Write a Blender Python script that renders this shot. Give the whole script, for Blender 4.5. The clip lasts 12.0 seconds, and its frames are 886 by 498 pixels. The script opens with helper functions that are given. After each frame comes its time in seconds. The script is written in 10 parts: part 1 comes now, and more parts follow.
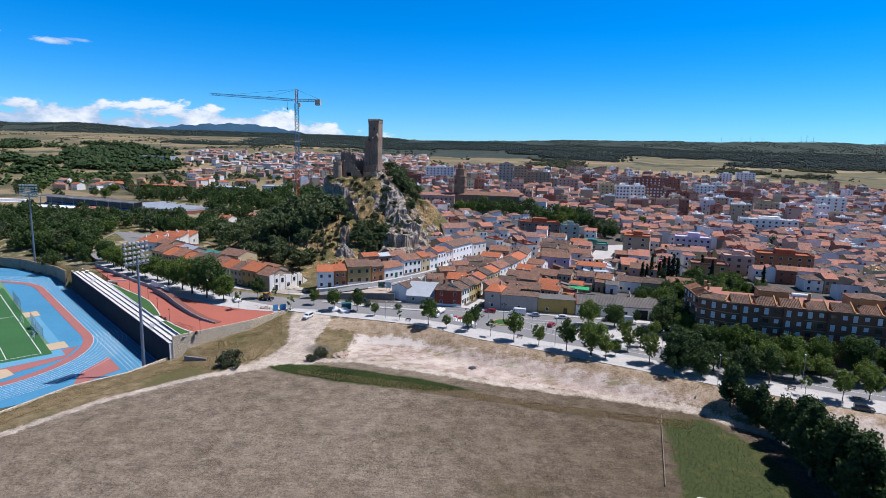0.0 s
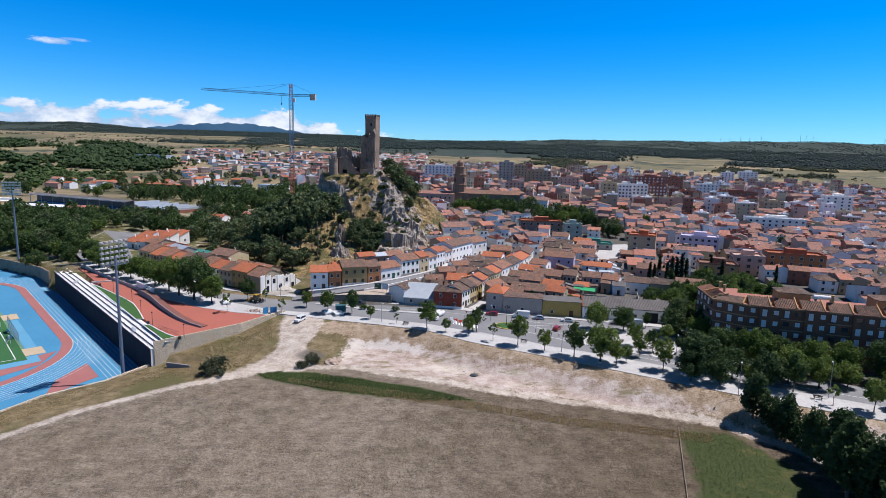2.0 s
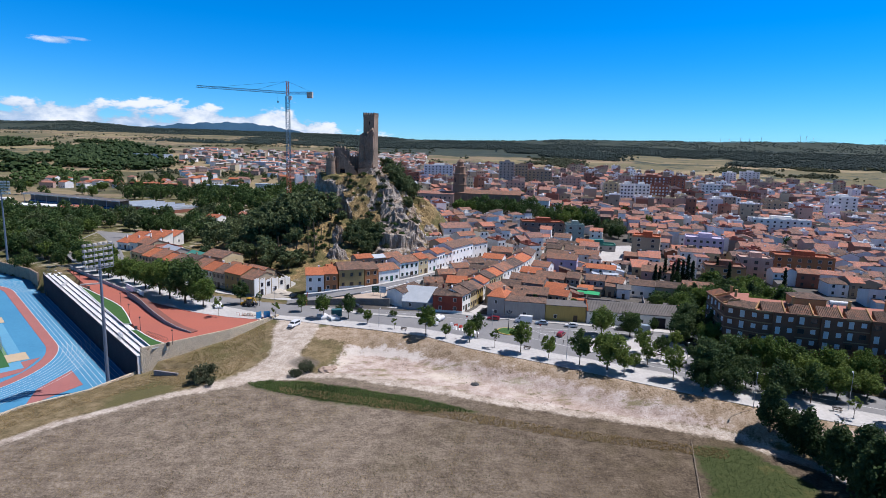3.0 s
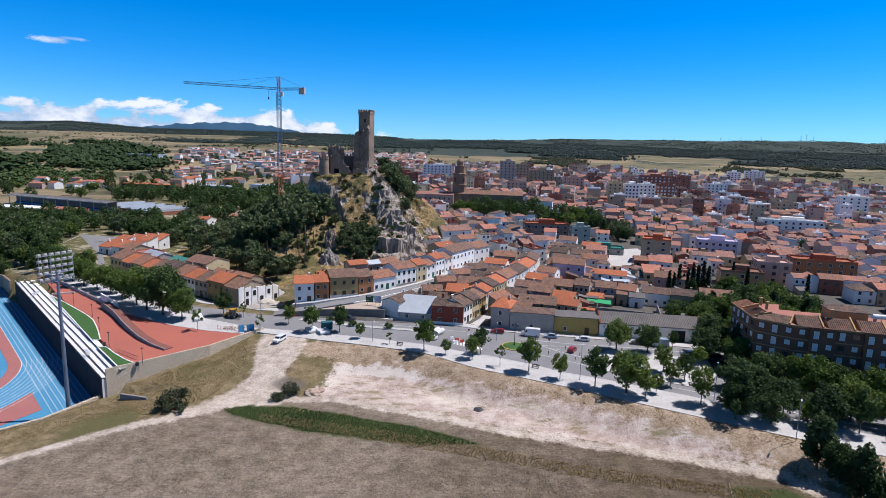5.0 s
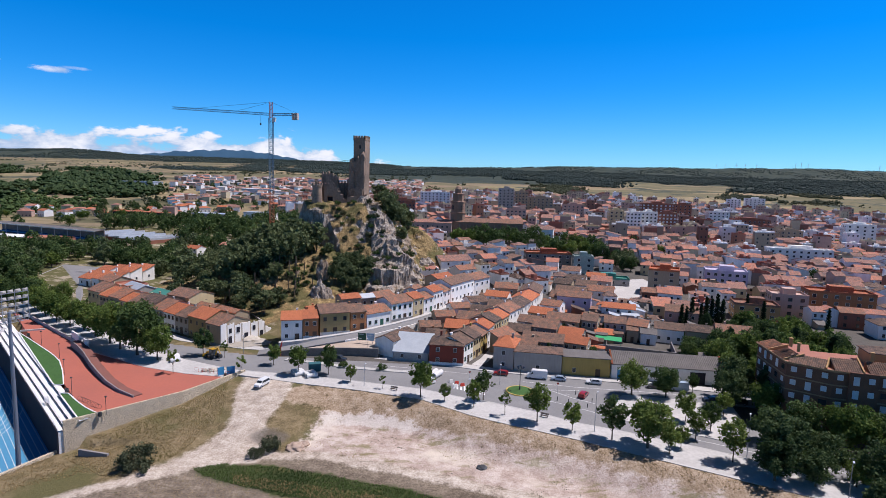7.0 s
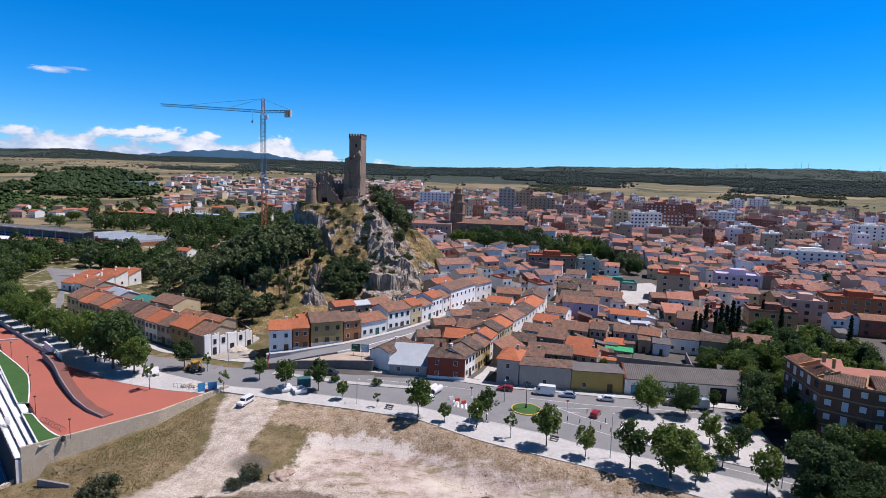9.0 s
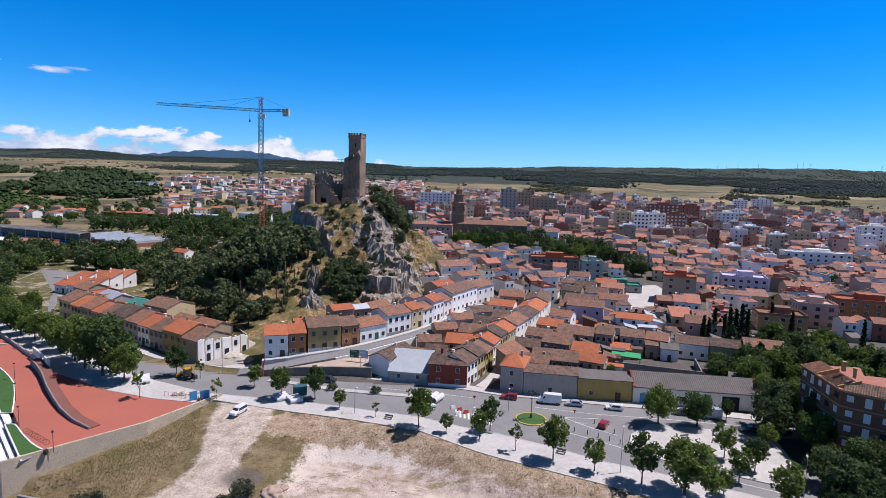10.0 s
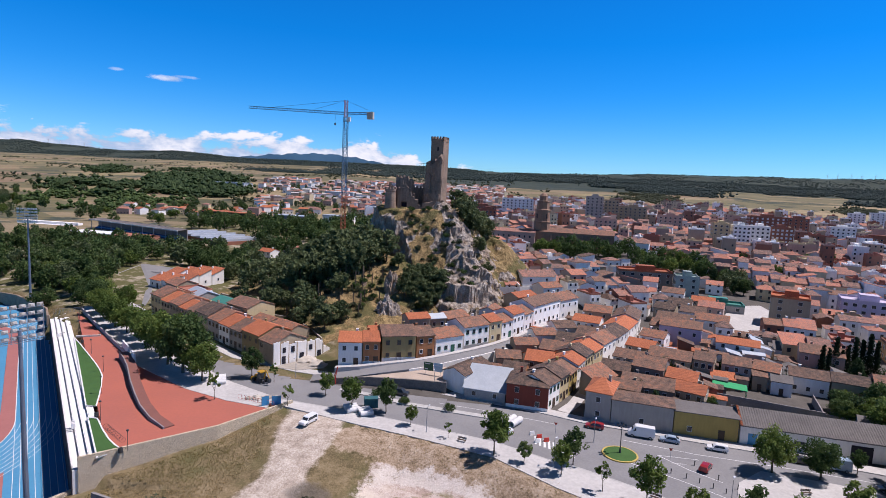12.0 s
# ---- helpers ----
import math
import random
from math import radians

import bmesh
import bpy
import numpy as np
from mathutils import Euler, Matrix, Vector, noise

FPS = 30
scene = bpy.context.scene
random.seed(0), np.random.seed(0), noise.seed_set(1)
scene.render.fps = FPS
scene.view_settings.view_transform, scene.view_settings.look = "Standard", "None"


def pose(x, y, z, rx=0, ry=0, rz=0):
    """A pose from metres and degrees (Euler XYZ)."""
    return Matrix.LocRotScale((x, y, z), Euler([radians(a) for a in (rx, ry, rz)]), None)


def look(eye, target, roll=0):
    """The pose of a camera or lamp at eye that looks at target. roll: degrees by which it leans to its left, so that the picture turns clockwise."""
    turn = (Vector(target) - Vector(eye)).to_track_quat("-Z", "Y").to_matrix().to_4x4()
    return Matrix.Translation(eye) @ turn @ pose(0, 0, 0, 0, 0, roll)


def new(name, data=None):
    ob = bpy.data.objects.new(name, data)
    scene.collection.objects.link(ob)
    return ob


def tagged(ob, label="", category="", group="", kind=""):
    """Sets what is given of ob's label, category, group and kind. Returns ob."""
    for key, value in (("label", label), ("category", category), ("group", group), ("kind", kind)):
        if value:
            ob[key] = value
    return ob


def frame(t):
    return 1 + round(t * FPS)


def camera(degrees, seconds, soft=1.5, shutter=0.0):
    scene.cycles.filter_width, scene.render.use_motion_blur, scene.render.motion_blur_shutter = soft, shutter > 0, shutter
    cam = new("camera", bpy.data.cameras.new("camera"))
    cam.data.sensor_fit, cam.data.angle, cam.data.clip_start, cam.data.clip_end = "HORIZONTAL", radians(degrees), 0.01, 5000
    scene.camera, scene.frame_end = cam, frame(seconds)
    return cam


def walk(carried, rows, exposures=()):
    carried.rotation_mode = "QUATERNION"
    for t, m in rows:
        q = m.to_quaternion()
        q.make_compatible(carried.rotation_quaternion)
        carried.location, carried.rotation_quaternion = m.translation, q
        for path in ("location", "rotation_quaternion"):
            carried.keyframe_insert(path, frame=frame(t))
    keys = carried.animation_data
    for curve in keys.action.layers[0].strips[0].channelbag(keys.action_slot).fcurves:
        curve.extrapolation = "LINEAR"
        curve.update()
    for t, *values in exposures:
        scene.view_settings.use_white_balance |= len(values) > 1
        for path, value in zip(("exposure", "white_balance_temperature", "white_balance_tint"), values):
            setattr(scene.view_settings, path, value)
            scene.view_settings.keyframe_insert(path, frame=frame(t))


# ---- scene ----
cam = camera(76.3, 12.0, 0.5)
PATH = [
    (0, (2.756, -1.412, 55.621), (2.716, 0.56, 55.292), 1.7),
    (0.5, (2.559, 0.967, 54.883), (2.521, 2.94, 54.553), 1.8),
    (1, (2.41, 3.341, 54.298), (2.373, 5.313, 53.969), 1.8),
    (1.5, (2.378, 6.016, 53.92), (2.341, 7.988, 53.59), 1.8),
    (2, (2.375, 8.606, 53.758), (2.339, 10.578, 53.429), 1.7),
    (2.5, (2.205, 11.74, 53.594), (2.17, 13.712, 53.265), 1.7),
    (3, (2.112, 15.299, 53.534), (2.078, 17.271, 53.204), 1.8),
    (5, (1.748, 30.67, 53.136), (1.716, 32.643, 52.805), 1.7),
    (5.5, (1.551, 34.415, 53.318), (1.522, 36.396, 53.045), 1.7),
    (6, (1.487, 37.759, 53.112), (1.459, 39.744, 52.871), 1.7),
    (6.5, (1.399, 40.738, 53.075), (1.371, 42.723, 52.835), 1.7),
    (7, (1.216, 43.481, 53.162), (1.19, 45.467, 52.925), 1.7),
    (9, (0.978, 55.326, 53.083), (0.954, 57.311, 52.847), 1.7),
    (9.5, (0.904, 58.118, 53.176), (0.88, 60.104, 52.939), 1.7),
    (10, (0.735, 60.774, 53.154), (0.708, 62.76, 52.918), 1.7),
    (10.5, (0.676, 63.318, 53.074), (0.443, 65.291, 52.844), 2.5),
    (11, (0.508, 65.569, 53.089), (0.207, 67.533, 52.86), 2.7),
    (11.5, (0.043, 67.745, 53.127), (-0.265, 69.708, 52.898), 2.7),
    (12, (-0.31, 69.766, 53.212), (-0.618, 71.729, 52.983), 2.7),
]
walk(cam, [(t, look(eye, target, roll)) for t, eye, target, roll in PATH],
     [(0, 0.17, 6230, 10), (5.2, 0.17, 6270, 11), (6.0, 0.15, 6420, 14), (9.5, 0.15, 6420, 15), (12, 0.15, 6480, 18)])

# ---- sky, sun, exposure ----
SUN_TO = Vector((0.476, 0.128, 0.870)).normalized()
world = bpy.data.worlds.new("sky")
scene.world = world
world.use_nodes = True
wt = world.node_tree
for n in list(wt.nodes):
    wt.nodes.remove(n)


def wnode(kind, **values):
    n = wt.nodes.new(kind)
    for k, v in values.items():
        n.inputs[k].default_value = v
    return n


sky = wt.nodes.new("ShaderNodeTexSky")
sky.sky_type = "NISHITA"
sky.sun_disc = False
sky.sun_elevation = radians(60.5)
sky.sun_rotation = radians(75)
sky.altitude = 700
sky.air_density, sky.dust_density, sky.ozone_density = 1.0, 0.0, 1.0
tint = wt.nodes.new("ShaderNodeMix")
tint.data_type, tint.blend_type = "RGBA", "MULTIPLY"
tint.inputs[0].default_value = 1.0
wt.links.new(sky.outputs[0], tint.inputs[6])
deep = wnode("ShaderNodeHueSaturation", Saturation=1.12, Value=1.0)
wt.links.new(tint.outputs[2], deep.inputs["Color"])
# cumulus low over the horizon on the western side
tc = wt.nodes.new("ShaderNodeTexCoord")
sep = wt.nodes.new("ShaderNodeSeparateXYZ")
wt.links.new(tc.outputs["Generated"], sep.inputs[0])
squash = wt.nodes.new("ShaderNodeMapping")
squash.inputs["Scale"].default_value = (1.0, 1.0, 2.1)
wt.links.new(tc.outputs["Generated"], squash.inputs[0])
puff = wnode("ShaderNodeTexNoise", Scale=13.0, Detail=9.0, Roughness=0.60, Distortion=0.2)
wt.links.new(squash.outputs[0], puff.inputs["Vector"])


def wmath(op, a, b=0.0):
    n = wt.nodes.new("ShaderNodeMath")
    n.operation = op
    for i, v in enumerate((a, b)):
        if isinstance(v, (int, float)):
            n.inputs[i].default_value = v
        else:
            wt.links.new(v, n.inputs[i])
    return n.outputs[0]


def wramp(value, a, b):
    n = wt.nodes.new("ShaderNodeMapRange")
    n.interpolation_type = "SMOOTHSTEP"
    n.inputs["From Min"].default_value, n.inputs["From Max"].default_value = a, b
    wt.links.new(value, n.inputs["Value"])
    return n.outputs[0]


# deep blue above the horizon, duller and darker towards the zenith
grade = wt.nodes.new("ShaderNodeMix")
grade.data_type = "RGBA"
grade.inputs[7].default_value = (0.27, 0.25, 0.26, 1)
pale = wt.nodes.new("ShaderNodeMix")
pale.data_type = "RGBA"
pale.inputs[6].default_value, pale.inputs[7].default_value = (0.46, 0.82, 1.26, 1), (0.35, 0.785, 1.325, 1)
wt.links.new(wramp(sep.outputs["Z"], 0.0, 0.17), pale.inputs[0])
wt.links.new(pale.outputs[2], grade.inputs[6])
wt.links.new(wramp(sep.outputs["Z"], 0.29, 0.62), grade.inputs[0])
wt.links.new(grade.outputs[2], tint.inputs[7])
low = wmath("SUBTRACT", wramp(sep.outputs["Z"], -0.01, 0.01), wramp(sep.outputs["Z"], 0.030, 0.10))
west = wramp(wmath("MULTIPLY", sep.outputs["X"], -1.0), 0.03, 0.34)
amount = wmath("MULTIPLY", low, west)
cover = wramp(wmath("ADD", puff.outputs[0], wmath("MULTIPLY", amount, 0.36)), 0.68, 0.77)
cover = wmath("MULTIPLY", cover, wramp(amount, 0.02, 0.3))
shade = wramp(puff.outputs[0], 0.38, 0.62)
white = wt.nodes.new("ShaderNodeMix")
white.data_type = "RGBA"
white.inputs[6].default_value, white.inputs[7].default_value = (3.6, 4.9, 6.9, 1), (7.9, 8.2, 8.8, 1)
wt.links.new(shade, white.inputs[0])
fine = wnode("ShaderNodeTexNoise", Scale=60.0, Detail=5.0, Roughness=0.65, Distortion=0.4)
wt.links.new(squash.outputs[0], fine.inputs["Vector"])
for ax, ay, az_, half, thick in ((-0.569, 0.810, 0.1412, 0.030, 0.0052), (-0.622, 0.769, 0.1465, 0.012, 0.003), (-0.545, 0.826, 0.146, 0.02, 0.003)):
    flat_r = math.hypot(ax, ay)
    sideways = wmath("ADD", wmath("MULTIPLY", sep.outputs["X"], ay / flat_r / half), wmath("MULTIPLY", sep.outputs["Y"], -ax / flat_r / half))
    upright = wmath("DIVIDE", wmath("SUBTRACT", sep.outputs["Z"], az_), thick)
    reach = wmath("ADD", wmath("MULTIPLY", sideways, sideways), wmath("MULTIPLY", upright, upright))
    wisp = wmath("SUBTRACT", 1.0, wramp(wmath("ADD", reach, wmath("MULTIPLY", fine.outputs[0], 2.0)), 0.9, 2.0))
    cover = wmath("MAXIMUM", cover, wmath("MULTIPLY", wmath("MULTIPLY", wisp, wramp(sep.outputs["Y"], 0.0, 0.1)), 0.75 if half > 0.025 else 0.4))
clouded = wt.nodes.new("ShaderNodeMix")
clouded.data_type = "RGBA"
wt.links.new(cover, clouded.inputs[0])
wt.links.new(deep.outputs[0], clouded.inputs[6])
wt.links.new(white.outputs[2], clouded.inputs[7])
back = wnode("ShaderNodeBackground", Strength=0.102)
wt.links.new(clouded.outputs[2], back.inputs[0])
wout = wt.nodes.new("ShaderNodeOutputWorld")
wt.links.new(back.outputs[0], wout.inputs[0])

lamp = bpy.data.lights.new("sun", "SUN")
lamp.energy, lamp.angle, lamp.color = 5.0, radians(0.53), (1.0, 0.945, 0.945)
sun = new("sun", lamp)
sun.matrix_world = look(SUN_TO * 300, (0, 0, 0))

# ---- materials ----


def ramp_of(t, src, stops):
    n = t.nodes.new("ShaderNodeValToRGB")
    e = n.color_ramp.elements
    for i, (p, c) in enumerate(stops):
        if i < 2:
            e[i].position, e[i].color = p, (*c, 1)
        else:
            e.new(p).color = (*c, 1)
    t.links.new(src, n.inputs[0])
    return n.outputs[0]


def fbm(t, vec, scale, detail=4, rough=0.6, stretch=None):
    if stretch:
        m = t.nodes.new("ShaderNodeMapping")
        m.inputs["Scale"].default_value = stretch
        t.links.new(vec, m.inputs[0])
        vec = m.outputs[0]
    n = t.nodes.new("ShaderNodeTexNoise")
    n.inputs["Scale"].default_value, n.inputs["Detail"].default_value, n.inputs["Roughness"].default_value = scale, detail, rough
    t.links.new(vec, n.inputs["Vector"])
    return n.outputs[0]


def calc(t, op, a, b=0.0):
    n = t.nodes.new("ShaderNodeMath")
    n.operation = op
    for i, v in enumerate((a, b)):
        if isinstance(v, (int, float)):
            n.inputs[i].default_value = v
        else:
            t.links.new(v, n.inputs[i])
    return n.outputs[0]


def step(t, v, a, b):
    n = t.nodes.new("ShaderNodeMapRange")
    n.interpolation_type = "SMOOTHSTEP"
    n.inputs["From Min"].default_value, n.inputs["From Max"].default_value = a, b
    t.links.new(v, n.inputs["Value"])
    return n.outputs[0]


def blend(t, f, a, b, mode="MIX"):
    n = t.nodes.new("ShaderNodeMix")
    n.data_type, n.blend_type = "RGBA", mode
    for i, v in ((0, f), (6, a), (7, b)):
        if isinstance(v, (int, float)):
            n.inputs[i].default_value = v
        elif isinstance(v, tuple):
            n.inputs[i].default_value = (*v, 1)
        else:
            t.links.new(v, n.inputs[i])
    return n.outputs[2]


def blank(name):
    m = bpy.data.materials.new(name)
    m.use_nodes = True
    t = m.node_tree
    g = t.nodes.new("ShaderNodeNewGeometry")
    return m, t, t.nodes["Principled BSDF"], g.outputs["Position"]


def relief(t, bsdf, height, strength, distance=0.05):
    b = t.nodes.new("ShaderNodeBump")
    b.inputs["Strength"].default_value, b.inputs["Distance"].default_value = strength, distance
    t.links.new(height, b.inputs["Height"])
    t.links.new(b.outputs[0], bsdf.inputs["Normal"])


def mat(name, col, dark=None, rough=0.85, metal=0.0, s1=0.25, s2=5.0, vary=0.0, bump=0.25, streak=False, amount=1.0, island=False):
    """A weathered surface: large stains and fine grain between two tones, with a shade of its own for each object."""
    m, t, b, p = blank(name)
    dark = dark or tuple(c * 0.62 for c in col)
    big = fbm(t, p, s1, 5, 0.62)
    fine = fbm(t, p, s2, 4, 0.65, (1, 1, 0.15) if streak else None)
    f = calc(t, "ADD", calc(t, "MULTIPLY", big, 0.6), calc(t, "MULTIPLY", fine, 0.55))
    c = blend(t, calc(t, "MULTIPLY", step(t, f, 0.32, 0.82), amount), col, dark)
    if vary:
        o = t.nodes.new("ShaderNodeNewGeometry" if island else "ShaderNodeObjectInfo")
        h = t.nodes.new("ShaderNodeHueSaturation")
        t.links.new(c, h.inputs["Color"])
        v = t.nodes.new("ShaderNodeMapRange")
        v.inputs["To Min"].default_value, v.inputs["To Max"].default_value = 1 - vary, 1 + vary
        t.links.new(o.outputs["Random Per Island" if island else "Random"], v.inputs["Value"])
        t.links.new(v.outputs[0], h.inputs["Value"])
        c = h.outputs[0]
    t.links.new(c, b.inputs["Base Color"])
    b.inputs["Roughness"].default_value, b.inputs["Metallic"].default_value = rough, metal
    if bump:
        relief(t, b, fine, bump)
    return m


def roof_mat(name, stops, s=1.4, island=False):
    """Clay tiles: every house takes a tone of the ramp, patched with newer and lichened tiles."""
    m, t, b, p = blank(name)
    o = t.nodes.new("ShaderNodeNewGeometry" if island else "ShaderNodeObjectInfo")
    pick = o.outputs["Random Per Island" if island else "Random"]
    co = t.nodes.new("ShaderNodeTexCoord")
    patch = fbm(t, p, 0.75, 6, 0.8)
    grain = fbm(t, p, s * 1.9, 6, 0.8)
    k = calc(t, "ADD", calc(t, "MULTIPLY", pick, 0.72), calc(t, "MULTIPLY", calc(t, "SUBTRACT", patch, 0.5), 2.8))
    c = ramp_of(t, calc(t, "ADD", k, 0.14), stops)
    c = blend(t, step(t, grain, 0.35, 0.75), c, (0.40, 0.31, 0.24), "MULTIPLY")
    c2 = blend(t, 0.55, c, ramp_of(t, calc(t, "ADD", k, 0.14), stops))
    w = t.nodes.new("ShaderNodeTexWave")
    w.inputs["Scale"].default_value, w.inputs["Distortion"].default_value, w.inputs["Detail"].default_value = 1.5, 1.5, 3
    t.links.new(co.outputs["Object"], w.inputs["Vector"])
    c2 = blend(t, calc(t, "MULTIPLY", w.outputs[1], 0.75), c2, (0.44, 0.38, 0.35), "MULTIPLY")
    t.links.new(c2, b.inputs["Base Color"])
    b.inputs["Roughness"].default_value = 0.9
    relief(t, b, calc(t, "ADD", w.outputs[1], grain), 0.5, 0.12)
    return m


def leaf_mat(name, a, b2, c3):
    m, t, b, p = blank(name)
    o = t.nodes.new("ShaderNodeObjectInfo")
    g = t.nodes.new("ShaderNodeNewGeometry")
    k = calc(t, "ADD", calc(t, "MULTIPLY", g.outputs["Random Per Island"], 0.4), calc(t, "MULTIPLY", o.outputs["Random"], 0.3))
    k = calc(t, "ADD", k, calc(t, "MULTIPLY", step(t, fbm(t, p, 0.09, 2, 0.5), 0.3, 0.7), 0.45))
    c = ramp_of(t, k, [(0.0, a), (0.55, b2), (1.0, c3)])
    t.links.new(c, b.inputs["Base Color"])
    b.inputs["Roughness"].default_value = 0.75
    b.inputs["Specular IOR Level"].default_value = 0.2
    tr = t.nodes.new("ShaderNodeBsdfTranslucent")
    t.links.new(c, tr.inputs[0])
    mx = t.nodes.new("ShaderNodeMixShader")
    mx.inputs[0].default_value = 0.38
    t.links.new(b.outputs[0], mx.inputs[1])
    t.links.new(tr.outputs[0], mx.inputs[2])
    t.links.new(mx.outputs[0], t.nodes["Material Output"].inputs[0])
    return m


def glass_mat(name, col):
    m, t, b, p = blank(name)
    b.inputs["Base Color"].default_value, b.inputs["Roughness"].default_value = (*col, 1), 0.12
    b.inputs["Specular IOR Level"].default_value = 0.6
    return m




def stone_mat(name, a, b2, scale):
    """Rubble masonry: uneven stones with sunk dark joints."""
    m, t, b, p = blank(name)
    v = t.nodes.new("ShaderNodeTexVoronoi")
    v.inputs["Scale"].default_value = scale
    t.links.new(p, v.inputs["Vector"])
    e = t.nodes.new("ShaderNodeTexVoronoi")
    e.feature = "DISTANCE_TO_EDGE"
    e.inputs["Scale"].default_value = scale
    t.links.new(p, e.inputs["Vector"])
    s = t.nodes.new("ShaderNodeSeparateColor")
    t.links.new(v.outputs["Color"], s.inputs[0])
    c = blend(t, s.outputs[0], b2, a)
    c = blend(t, calc(t, "MULTIPLY", fbm(t, p, 0.4, 4, 0.6), 0.5), c, b2)
    j = step(t, e.outputs["Distance"], 0.02, 0.09)
    c = blend(t, j, tuple(q * 0.55 for q in b2), c)
    t.links.new(c, b.inputs["Base Color"])
    b.inputs["Roughness"].default_value = 0.92
    relief(t, b, calc(t, "ADD", j, fbm(t, p, 6, 4, 0.6)), 0.8, 0.12)
    return m


ASPHALT = mat("asphalt", (0.235, 0.232, 0.232), (0.165, 0.164, 0.168), 0.9, s1=0.12, s2=2.2, bump=0.15)
PAVING = mat("paving", (0.51, 0.495, 0.475), (0.37, 0.355, 0.34), 0.9, s1=0.15, s2=1.2, bump=0.15)
KERB = mat("kerb_stone", (0.5, 0.49, 0.47), rough=0.85)
CONCRETE = mat("concrete", (0.42, 0.40, 0.37), (0.27, 0.26, 0.25), s1=0.3, s2=3, vary=0.1)
CONC_DARK = mat("dark_concrete", (0.27, 0.25, 0.24), (0.17, 0.16, 0.16), s1=0.3, s2=3)
RED_RUBBER = mat("red_paving", (0.40, 0.115, 0.075), (0.32, 0.10, 0.07), 0.85, s1=0.06, s2=1.5, bump=0.08)
BLUE = mat("blue_running_track", (0.065, 0.255, 0.42), (0.045, 0.195, 0.345), 0.75, s1=0.05, s2=1.5, bump=0.06)
BLUE2 = mat("pale_blue_track", (0.12, 0.33, 0.48), (0.09, 0.27, 0.42), 0.75, s1=0.08, s2=1.5, bump=0.06)
TURF = mat("artificial_turf", (0.035, 0.135, 0.035), (0.025, 0.10, 0.028), 0.9, s1=0.05, s2=3, bump=0.15)
TURF2 = mat("worn_turf", (0.16, 0.27, 0.15), (0.10, 0.2, 0.09), 0.9, s1=0.2, s2=3)
LAWN = mat("lawn", (0.045, 0.12, 0.022), (0.03, 0.085, 0.015), 0.9, s1=0.4, s2=9, bump=0.5)
SAND = mat("sand", (0.52, 0.40, 0.26), (0.42, 0.33, 0.22), s1=0.3, s2=4)
MARKING = mat("white_marking", (0.74, 0.74, 0.73), (0.55, 0.55, 0.55), s1=1.0, s2=8, bump=0)
RENDER_W = mat("white_render", (0.87, 0.86, 0.84), (0.66, 0.63, 0.58), s1=0.35, s2=2.0, vary=0.08, streak=True, amount=0.7)
WHITE_P = mat("white_paint", (0.78, 0.78, 0.77), (0.66, 0.66, 0.65), 0.6, s1=0.6, s2=4, bump=0.05)
STAND_W = mat("stand_concrete", (0.78, 0.76, 0.74), (0.66, 0.64, 0.61), s1=0.25, s2=2)
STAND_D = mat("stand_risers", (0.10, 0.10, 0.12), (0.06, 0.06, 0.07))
# near-black: a dark wall colour, also painted where shade is wanted
NAVY = mat("dark_cladding", (0.035, 0.035, 0.045), (0.02, 0.02, 0.03), 0.85)
NAVY.node_tree.nodes["Principled BSDF"].inputs["Specular IOR Level"].default_value = 0.1
STEEL = mat("galvanised_steel", (0.42, 0.45, 0.50), (0.30, 0.33, 0.38), 0.45, 0.7, s2=6, bump=0.05)
DARK_STEEL = mat("dark_steel", (0.07, 0.075, 0.08), rough=0.5, metal=0.3, bump=0)
MAST_BLUE = mat("grey_blue_mast", (0.20, 0.24, 0.31), (0.15, 0.18, 0.24), 0.5, 0.4, bump=0.05)
CRANE_O = mat("orange_crane_paint", (0.55, 0.16, 0.06), (0.38, 0.11, 0.05), 0.5, bump=0.05)
CRANE_B = mat("blue_crane_paint", (0.10, 0.22, 0.34), (0.07, 0.15, 0.24), 0.5, bump=0.05)
CRANE_W = mat("counterweight_concrete", (0.6, 0.53, 0.46), (0.45, 0.4, 0.35))
GLASS = glass_mat("window_glass", (0.03, 0.037, 0.045))
SHUTTER = mat("white_blind", (0.66, 0.67, 0.68), (0.52, 0.53, 0.54), 0.6, s2=3, bump=0.1)
WOOD_D = mat("dark_wood", (0.085, 0.05, 0.03), (0.05, 0.03, 0.02), 0.6, s2=8, streak=True)
WOOD_OLD = mat("weathered_wood", (0.34, 0.27, 0.20), (0.20, 0.155, 0.115), 0.9, s2=6)
WOOD_G = mat("green_painted_door", (0.03, 0.16, 0.10), rough=0.5)
BROWN_F = mat("brown_window_frame", (0.13, 0.075, 0.045), rough=0.55)
ROOF_OLD = roof_mat("old_clay_tiles", [(0.0, (0.085, 0.064, 0.052)), (0.35, (0.19, 0.125, 0.093)), (0.7, (0.30, 0.175, 0.12)), (1.0, (0.48, 0.205, 0.115))])
ROOF_NEW = roof_mat("new_orange_tiles", [(0.0, (0.40, 0.14, 0.07)), (0.5, (0.55, 0.175, 0.075)), (1.0, (0.64, 0.215, 0.095))])
TOWN_TONES = [(0.0, (0.15, 0.108, 0.092)), (0.3, (0.31, 0.19, 0.15)), (0.65, (0.50, 0.245, 0.18)), (1.0, (0.68, 0.26, 0.155))]
ROOF_TOWN = roof_mat("town_clay_tiles", TOWN_TONES)
ROOF_FAR = roof_mat("far_clay_tiles", TOWN_TONES, island=True)
